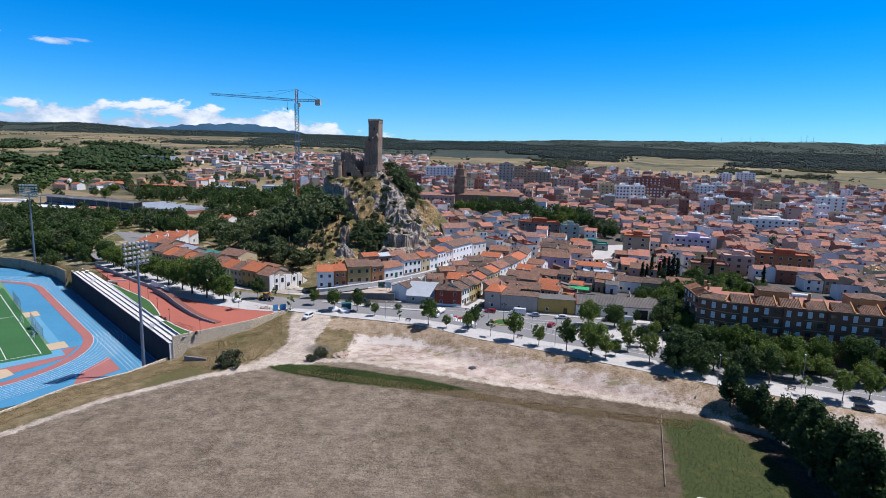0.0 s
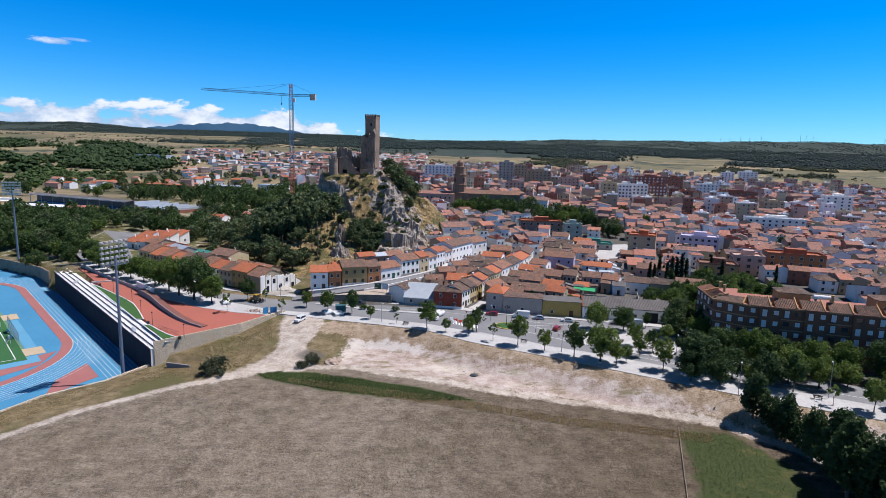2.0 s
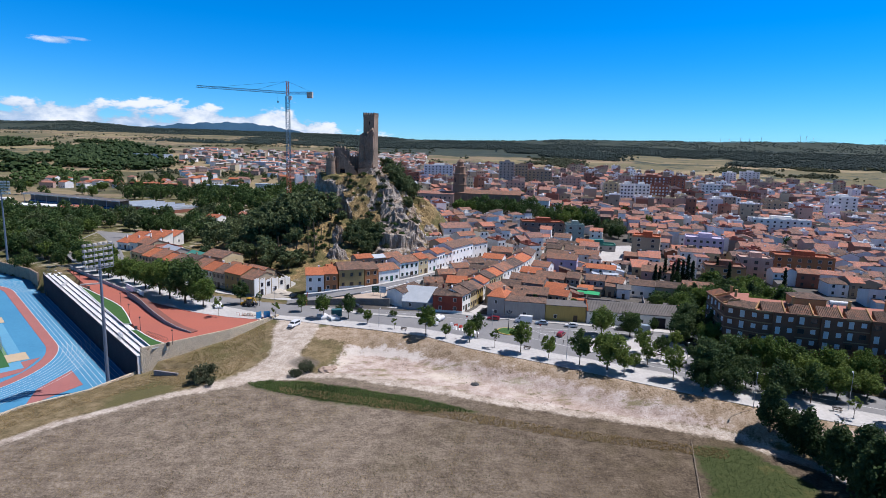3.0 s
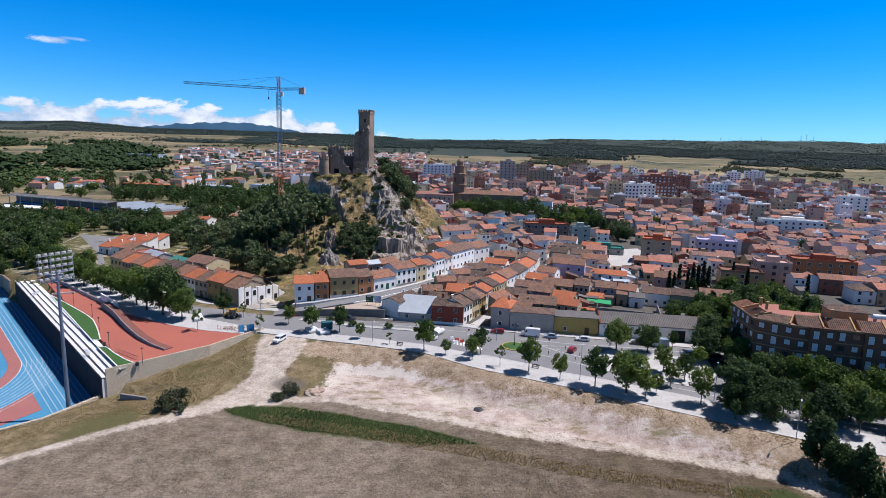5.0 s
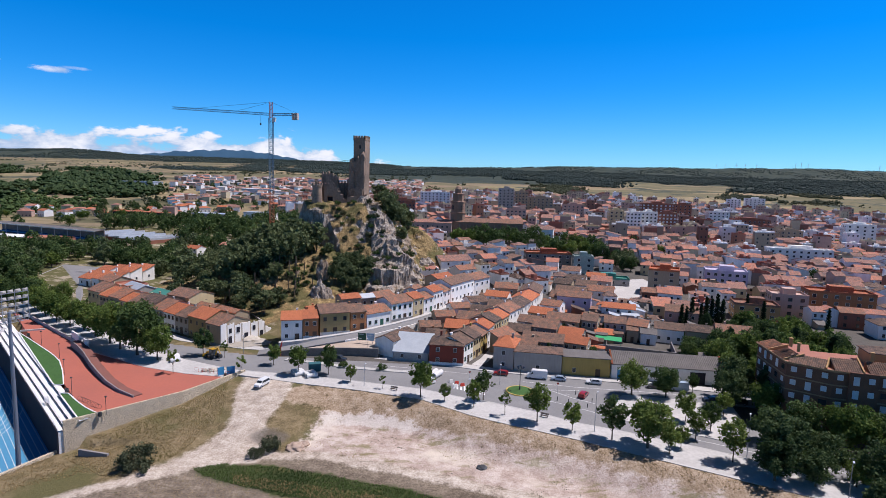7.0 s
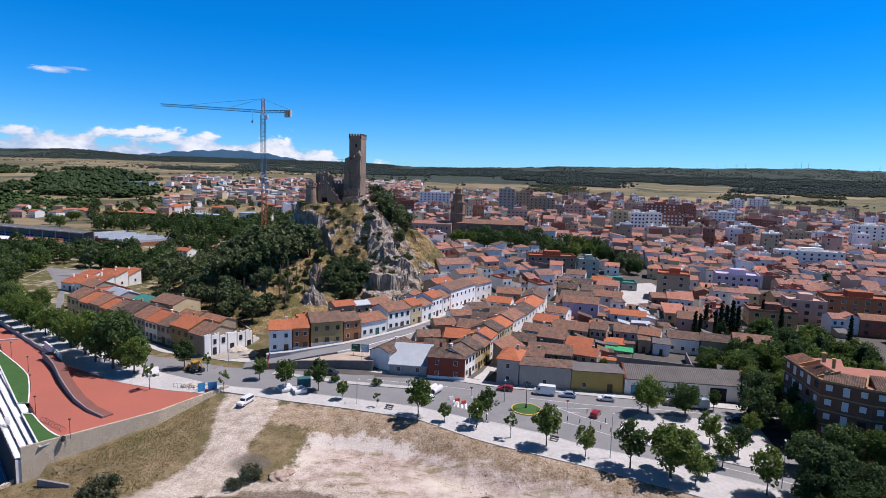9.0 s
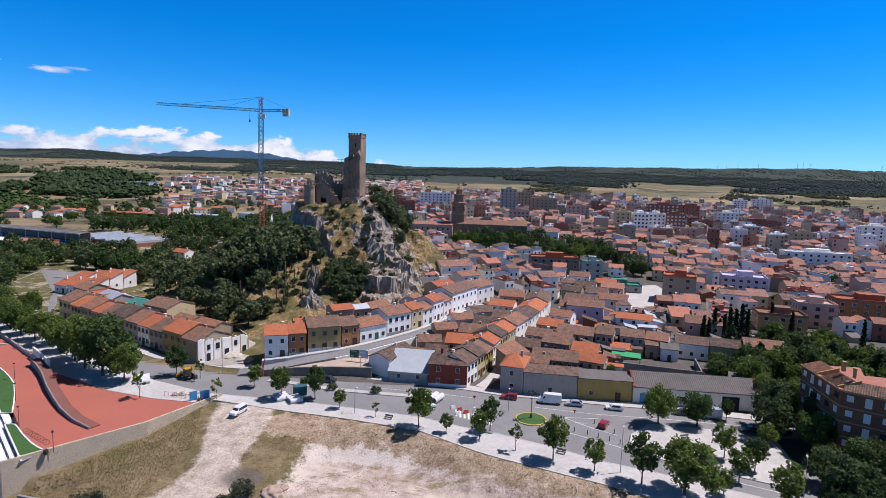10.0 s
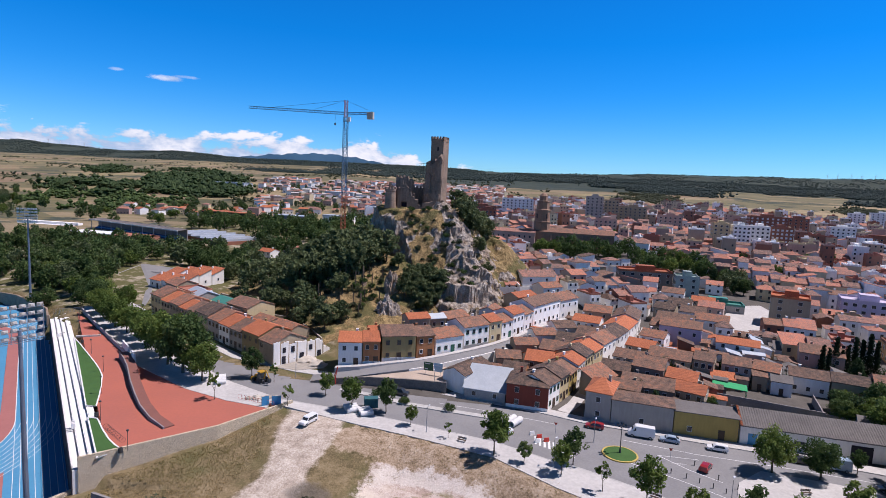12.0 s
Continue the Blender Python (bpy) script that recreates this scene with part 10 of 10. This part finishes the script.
part("shell", Shape().box((0, 0, .1), (3.2, 2.0, 2.3)), mat("teal_container", (.03, .13, .15), s2=3), bx)
for k in range(10):
    part("rib", Shape().box((.15 + k * .31, -.04, .2), (.27 + k * .31, -.002, 2.2)), mat("teal_rib", (.035, .15, .17)) if k == 0 else bpy.data.materials["teal_rib"], bx)
cr = thing("crane_arm", pose(-48.5, 206.2, 0, 0, 0, 30), "red folding loader arm of a works lorry", "loader crane")
part("column", Shape().beam((0, 0, 0), (0, 0, 2.0), .16, n=6), RED_P, cr)
part("arm", Shape().beam((0, 0, 1.9), (.5, 0, 4.6), .14, n=6), RED_P, cr)
part("jib", Shape().beam((.5, 0, 4.6), (-.6, 0, 1.4), .1, n=6), RED_P, cr)
for k, (x, y, r) in enumerate(((-62.5, 191.5, 1.5), (-60.5, 192.6, 1.2), (-64.6, 190.9, 1.0), (-58.8, 193.4, .9))):
    bm = bmesh.new()
    bmesh.ops.create_icosphere(bm, subdivisions=3, radius=1)
    for v in bm.verts:
        n = v.co.copy()
        v.co = Vector((n.x * r, n.y * r * .8, max(-.1, n.z * r * .5))) * (1 + .4 * noise.noise(n * 2.5 + Vector((k, 0, 0))))
    me = bpy.data.meshes.new("rubble_heap")
    bm.to_mesh(me)
    bm.free()
    me.materials.append(RUBBLE)
    o = new("rubble_heap", me)
    o.matrix_basis = pose(x, y, .1)
    tagged(o, "heap of pale rubble and earth at the works", "rubble", "rubble heaps")
for k, (x, y, r, h) in enumerate(((-30.4, 157.2, 1.9, 1.0), (-28.9, 158.6, 1.2, 0.7), (9, 151.5, 1.2, .35), (-63, 222, 3.0, 1.2), (-59, 219, 2.4, .9))):
    bm = bmesh.new()
    bmesh.ops.create_icosphere(bm, subdivisions=4, radius=1)
    for v in bm.verts:
        n = v.co.copy()
        v.co = Vector((n.x * r, n.y * r, max(-.4, n.z * h))) * (1 + .3 * noise.noise(n * 1.8 + Vector((k * 3, 0, 0))))
    me = bpy.data.meshes.new("spoil_mound")
    bm.to_mesh(me)
    bm.free()
    me.polygons.foreach_set("use_smooth", [True] * len(me.polygons))
    me.materials.append(mat("pinkish_earth", (0.42, 0.32, 0.25), (0.30, 0.22, 0.17), s1=0.8, s2=4, bump=0.6) if k < 2 else (DARK_STEEL if k == 2 else RUBBLE))
    o = new("spoil_mound", me)
    o.matrix_basis = pose(x, y, ground_at(x, y))
    tagged(o, "heap of pale earth on the gravel lot" if k != 2 else "dark burnt heap on the gravel lot", "earth heap", "earth heaps")
fb = thing("fallen_slab", pose(-71.5, 153.5, ground_at(-71.5, 153.5), 0, 0, -12), "weathered concrete slab wall standing in grass", "slab")
part("slab", Shape().box((-3.6, -.25, -.4), (3.6, .25, 1.1)), CONC_DARK, fb)
for k in range(9):
    x, y = -66.5 + k * 1.15, 190.2 - .25 * k
    g = thing("site_barrier", pose(x, y, 0.1, 0, 0, -12), "thin red and white site fence panel", "barrier", "site fence panels")
    part("frame", Shape().beam((-.5, 0, 0), (-.5, 0, 1.1), .025).beam((.5, 0, 0), (.5, 0, 1.1), .025).beam((-.5, 0, 1.1), (.5, 0, 1.1), .025).beam((-.5, 0, .2), (.5, 0, .2), .025), RED_P, g)
for x, y in ((2.5, 189), (4, 187.8), (5.5, 186.5), (3.6, 185.6)):
    g = thing("road_barrier", pose(x, y, -.02, 0, 0, 30), "red and white plastic road barrier", "barrier", "road barriers")
    part("lower_block", Shape().add([(-.6, -.25, 0), (.6, -.25, 0), (.6, .25, 0), (-.6, .25, 0), (-.55, -.1, .8), (.55, -.1, .8), (.55, .1, .8), (-.55, .1, .8)], [(4, 5, 6, 7), (0, 1, 5, 4), (1, 2, 6, 5), (2, 3, 7, 6), (3, 0, 4, 7)]), RED_P if x > 3.7 else WHITE_P, g)

# ---- street furniture ----
isl = thing("roundabout_island", pose(20.3, 184.3, 0), "round grassy traffic island with a yellow kerb", "traffic island", kind="structure")
part("kerb_ring", Shape().lathe([(3.6, -.1), (3.6, .18), (3.25, .2), (3.2, .1)], 40), mat("yellow_kerb", (.5, .36, .08), (.4, .3, .1)), isl)
part("grass", Shape().lathe([(3.22, .0), (3.22, .16), (1.5, .26), (0.2, .3)], 32), LAWN, isl)
gl = thing("globe_lamp", pose(20.3, 184.6, .28), "dark iron lamp post with a cluster of globes", "street lamp")
part("pole", Shape().lathe([(.22, 0), (.2, .8), (.09, 1.0), (.07, 5.6)], 10), DARK_STEEL, gl)
for k in range(5):
    u = 2 * math.pi * k / 5
    c = Vector((.75 * math.cos(u), .75 * math.sin(u), 5.7))
    part("bracket", Shape().beam((0, 0, 5.2), c, .035), DARK_STEEL, gl)
    part("globe", Shape().lathe([(.05, 5.65), (.2, 5.75), (.27, 5.95), (.2, 6.15), (.03, 6.22)], 10, (c.x, c.y)), GLASS, gl, "smoked glass globe")
part("globe", Shape().lathe([(.05, 6.0), (.2, 6.1), (.27, 6.3), (.2, 6.5), (.03, 6.57)], 10), GLASS, gl)


def street_lamp(x, y, h=8.0, turn=0.0, z=.1):
    g = thing("street_lamp", pose(x, y, z, 0, 0, turn), "grey steel street lamp with a short arm", "street lamp", "street lamps")
    part("pole", Shape().beam((0, 0, 0), (0, 0, h), .09, n=8, r2=.05), STEEL, g)
    part("arm", Shape().beam((0, 0, h), (0, .8, h + .15), .035), STEEL, g)
    part("lamp_head", Shape().box((-.14, .6, h + .08), (.14, 1.3, h + .22)), LAMP_W, g)


for x, y, tn in ((33.8, 161.3, -25), (62, 152, -25), (91.5, 135.5, -25), (118, 124, -25), (6.5, 175.2, -25), (-20, 184, -15), (70, 134.5, 150), (-60, 207.5, 180), (-22.8, 209, 180), (15.5, 188.6, 180), (80, 121, 40)):
    street_lamp(x, y, 8.5 if x > 30 else 5.5, tn, .1 if y > 123 else ground_at(x, y))
for k, (x, y) in enumerate(((31.5, 177.5), (33.5, 176.2), (35.5, 174.8), (37.3, 173.4), (39, 172), (29, 178.8), (34.5, 183.3), (37.5, 178.4), (40, 175.5))):
    g = thing("bollard", pose(x, y, -.02), "short dark steel bollard on the asphalt", "bollard", "bollards at the junction")
    part("stem", Shape().lathe([(.09, 0), (.09, .85), (.12, .87), (.11, 1.0), (.04, 1.04)], 8), DARK_STEEL, g)
for x, y, tn in ((54, 172, 65), (59.5, 176.5, 10), (63.5, 171.5, 65), (52, 176.5, 10), (60, 165.5, -25), (88.5, 134.6, -25), (101, 129, -25), (24, 168, -25), (-12, 181.5, -15)):
    g = thing("park_bench", pose(x, y, .12, 0, 0, tn), "wooden slatted bench on concrete feet", "bench", "street benches")
    for k in range(4):
        part("seat_slat", Shape().box((-.95, -.3 + k * .14, .42), (.95, -.19 + k * .14, .46)), WOOD_D, g)
    for k in range(3):
        part("back_slat", Shape().box((-.95, .28, .55 + k * .14), (.95, .32, .66 + k * .14)), WOOD_D, g)
    for sx in (-.7, .7):
        part("leg", Shape().box((sx - .06, -.3, 0), (sx + .06, .3, .42)).box((sx - .06, .24, .42), (sx + .06, .32, .98)), CONCRETE, g)
for x, y, tn in ((30, 184, 0), (7.5, 190.5, 0), (41, 166.5, 0)):
    g = thing("road_sign", pose(x, y, 0, 0, 0, tn), "small road sign on a thin steel post", "sign", "road signs")
    part("post", Shape().beam((0, 0, 0), (0, 0, 2.6), .035, n=6), STEEL, g)
    part("plate", Shape().add([(-.4, -.05, 2.7), (.4, -.05, 2.7), (0, -.05, 2.05), (-.4, -.03, 2.7), (.4, -.03, 2.7), (0, -.03, 2.05)], [(0, 2, 1), (3, 4, 5), (0, 1, 4, 3), (1, 2, 5, 4), (2, 0, 3, 5)]), RED_P, g)
fn = thing("field_fence", None, "old wooden pole fence line beside the meadow", "fence")
fa, fb2 = Vector((53, 125.2)), Vector((43.5, 96))
for k in range(14):
    q = fa + (fb2 - fa) * k / 13
    z = ground_at(q.x, q.y)
    part("post", Shape().beam((q.x, q.y, z - .2), (q.x, q.y, z + .55), .06, n=5), WOOD_OLD, fn)
for k in range(13):
    q, w = fa + (fb2 - fa) * k / 13, fa + (fb2 - fa) * (k + 1) / 13
    part("rail", Shape().beam((q.x, q.y, ground_at(q.x, q.y) + .32), (w.x, w.y, ground_at(w.x, w.y) + .32), .07, n=5), WOOD_OLD, fn)
hut = thing("field_hut", pose(46, 84.5, ground_at(46, 84.5), 0, 0, -8), "low white-roofed field hut at the meadow", "hut")
part("wall", Shape().box((0, 0, -.3), (9, 5, 1.8)), CONCRETE, hut)
part("roof", Shape().box((-.2, -.2, 1.8), (9.2, 5.2, 2.0)), WHITE_P, hut)
lane = Shape()
strip(lane, [(74, 128), (82, 117), (93, 98), (105, 78)], -2.4, 2.4, -5, [-3.4, -3.85, -3.85, -3.85])
solid("lane", lane, ASPHALT, "narrow grey asphalt lane beside the trees", "road", kind="structure")
